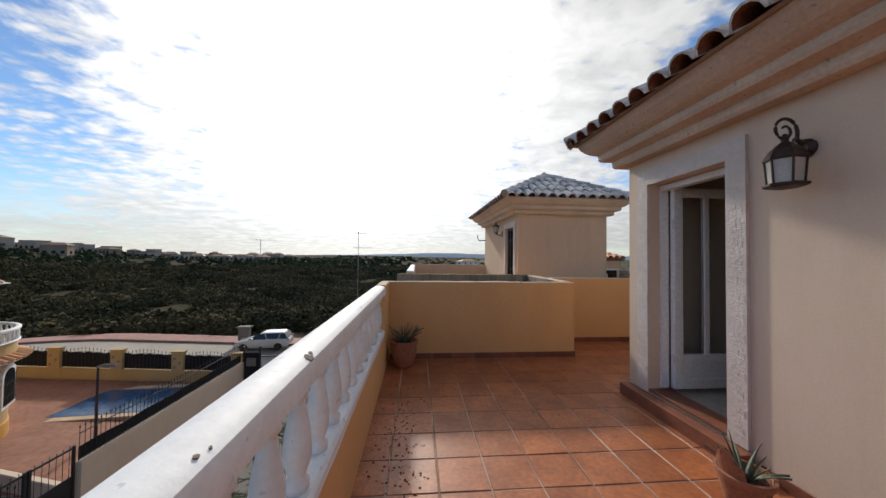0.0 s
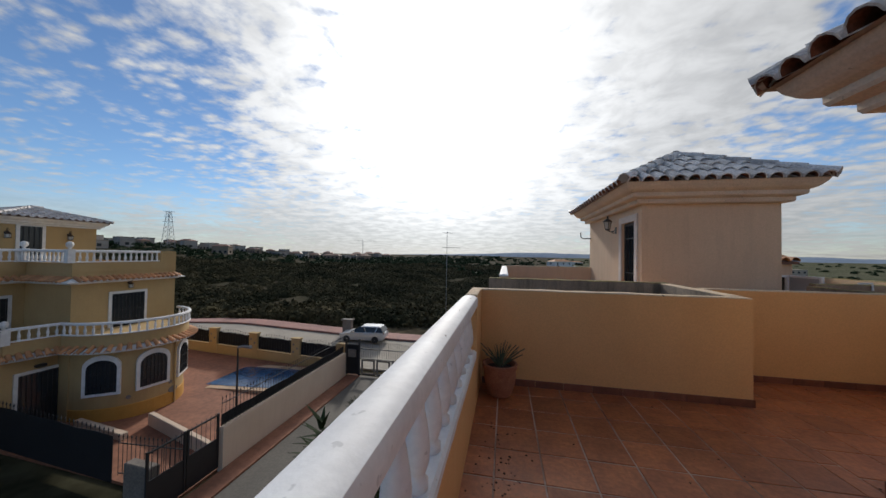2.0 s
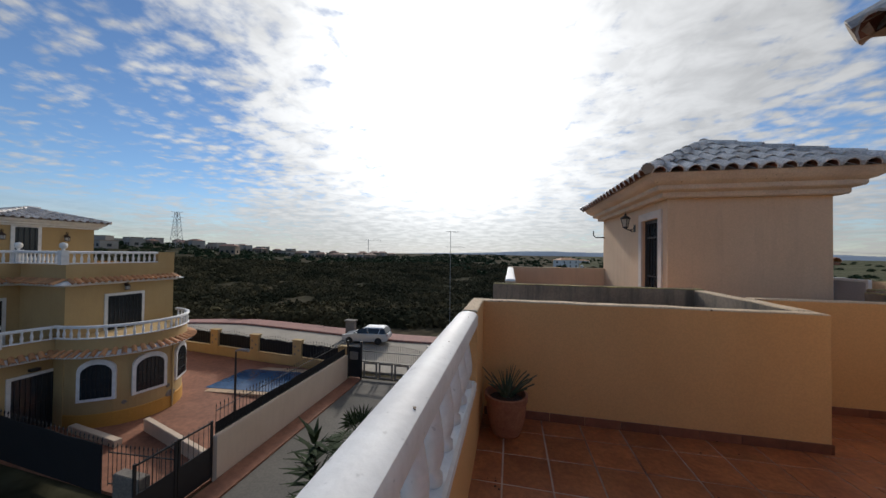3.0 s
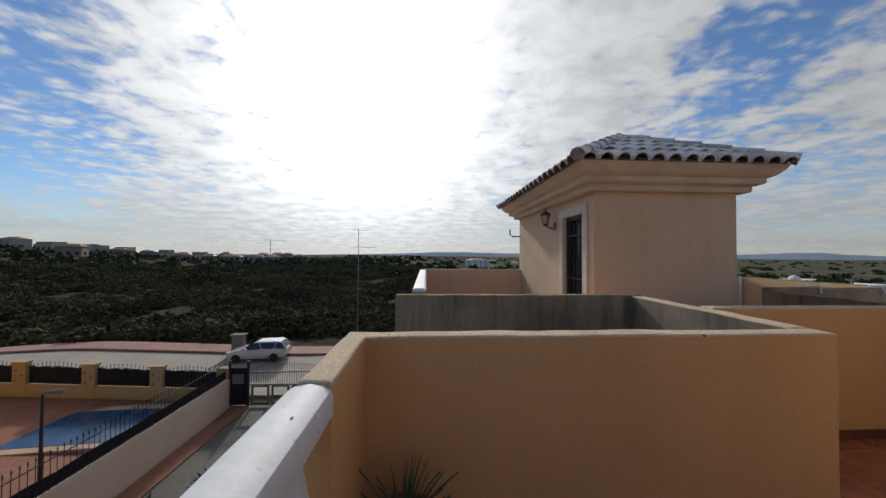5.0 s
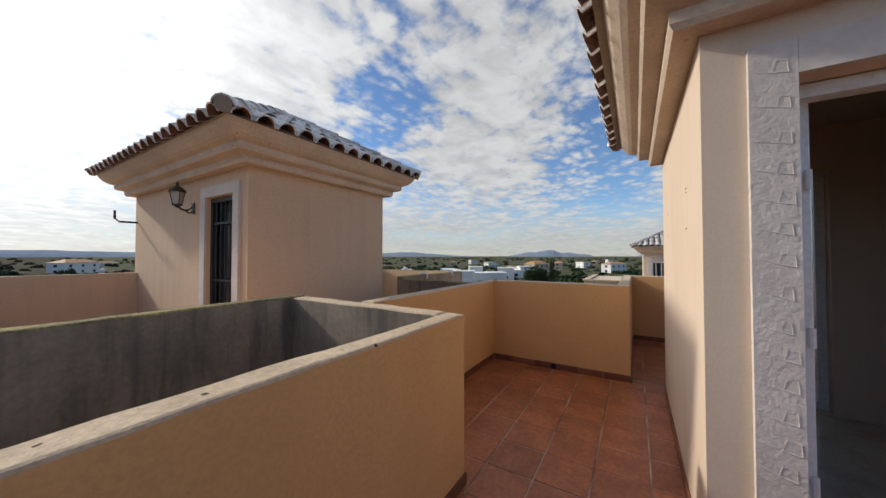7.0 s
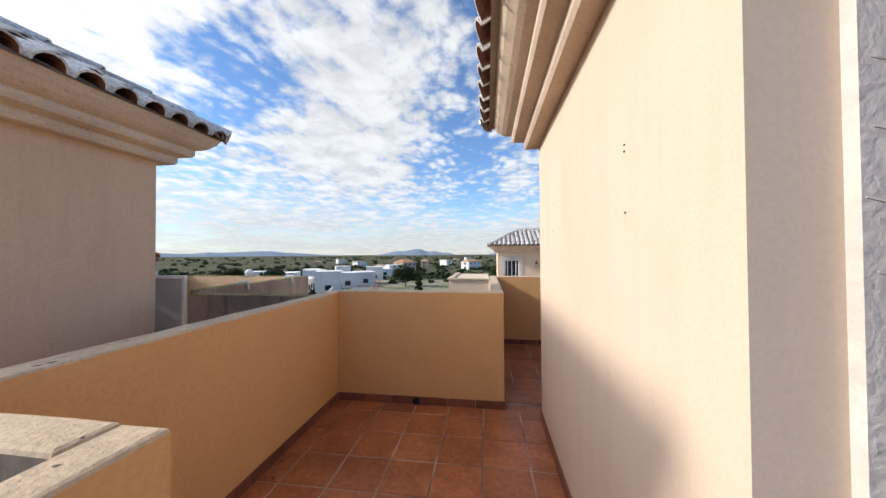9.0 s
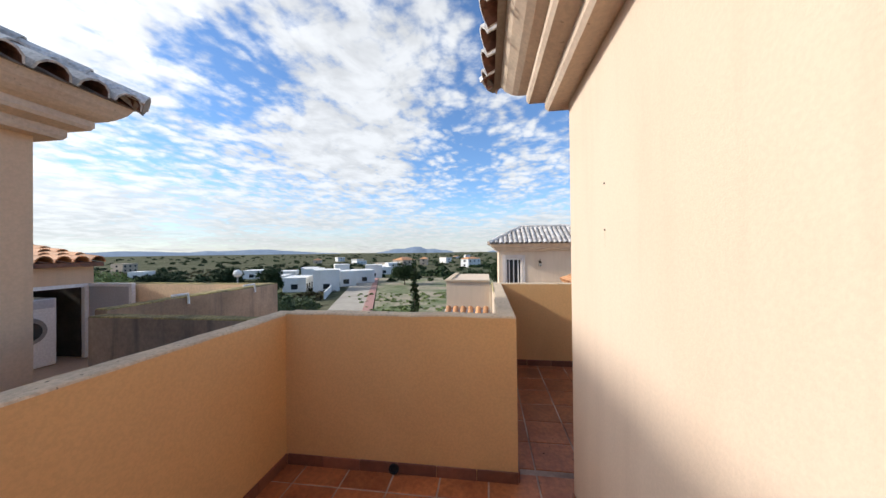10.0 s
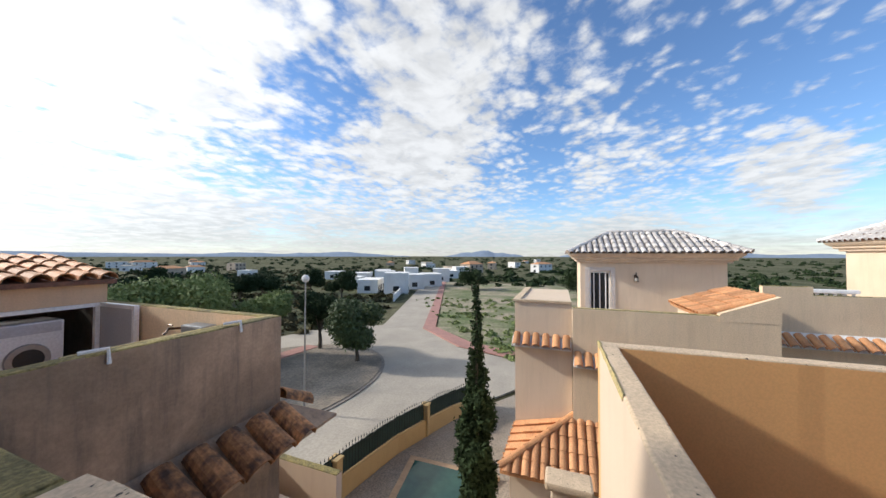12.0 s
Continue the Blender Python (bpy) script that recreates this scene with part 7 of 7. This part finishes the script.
def skirting(a, b, n, label="dark terracotta skirting tiles along the foot of the wall"):
    """A run of skirting tiles from a to b; n points away from the wall."""
    a, b, n = Vector(a), Vector(b), Vector(n)
    d = b - a
    L = d.length
    base = tagged(new("skirting"), label, "skirting", kind="structure")
    base.matrix_world = pose(a.x, a.y, 0)
    k = max(1, math.ceil(L / 0.31))
    bm = bmesh.new()
    w = L / k - 0.004
    box(bm, 0, w, 0, 0.011, 0.001, 0.072)
    bmesh.ops.bevel(bm, geom=[e for e in bm.edges if all(v.co.z > 0.05 for v in e.verts)], offset=0.003, segments=1, affect="EDGES")
    me = bpy.data.meshes.new("skirting_tile")
    bm.to_mesh(me)
    bm.free()
    me.materials.append(SKIRT_TILE)
    u = d.normalized()
    for i in range(k):
        p = a + u * (L / k * i + 0.002)
        m = Matrix(((u.x, n.x, 0, p.x), (u.y, n.y, 0, p.y), (0, 0, 1, rng.uniform(-0.001, 0.001)), (0, 0, 0, 1)))
        shared("skirting_tile", me, base, m)


skirting((-0.388, 4.5045), (2.163, 4.5045), (0, -1))
skirting((2.1635, 4.49), (2.1635, 5.247), (1, 0))
skirting((2.176, 5.2515), (4.462, 5.2515), (0, -1))
skirting((4.4665, 5.237), (4.4665, 3.66), (-1, 0))
skirting((4.472, 3.6595), (6.578, 3.6595), (0, -1))
skirting((6.5895, 3.645), (6.5895, -2.0), (-1, 0))
skirting((2.185, TY1 + 0.0005), (TX1, TY1 + 0.0005), (0, 1))
skirting((TX1 + 0.0005, TY1 - 0.01), (TX1 + 0.0005, 3.06), (1, 0))
skirting((TX0 - 0.0005, 2.12), (TX0 - 0.0005, -0.9), (-1, 0))

# crumbs of dirt along the balustrade and in the passage
q = random.Random(33)
bm = bmesh.new()
for cx, cy, sx, sy, n in ((-0.16, 2.8, 0.10, 0.45, 170), (-0.1, 2.1, 0.10, 0.3, 80), (4.85, 2.9, 0.12, 0.4, 40), (3.6, 5.1, 0.5, 0.06, 12), (1.2, 3.6, 0.6, 0.6, 30)):
    for _ in range(n):
        x, y, s = q.gauss(cx, sx), q.gauss(cy, sy), q.uniform(0.003, 0.009)
        if -0.38 < x < 6.4:
            lathe(bm, [(s, 0.001), (s * 0.7, s * 0.5), (0.001, s * 0.7)], 5, x, y, 0.0, cap=False)
tagged(mesh_ob("dirt_crumbs", bm, SOIL), "dark crumbs of dirt and droppings on the tiles", "dirt", kind="stuff")
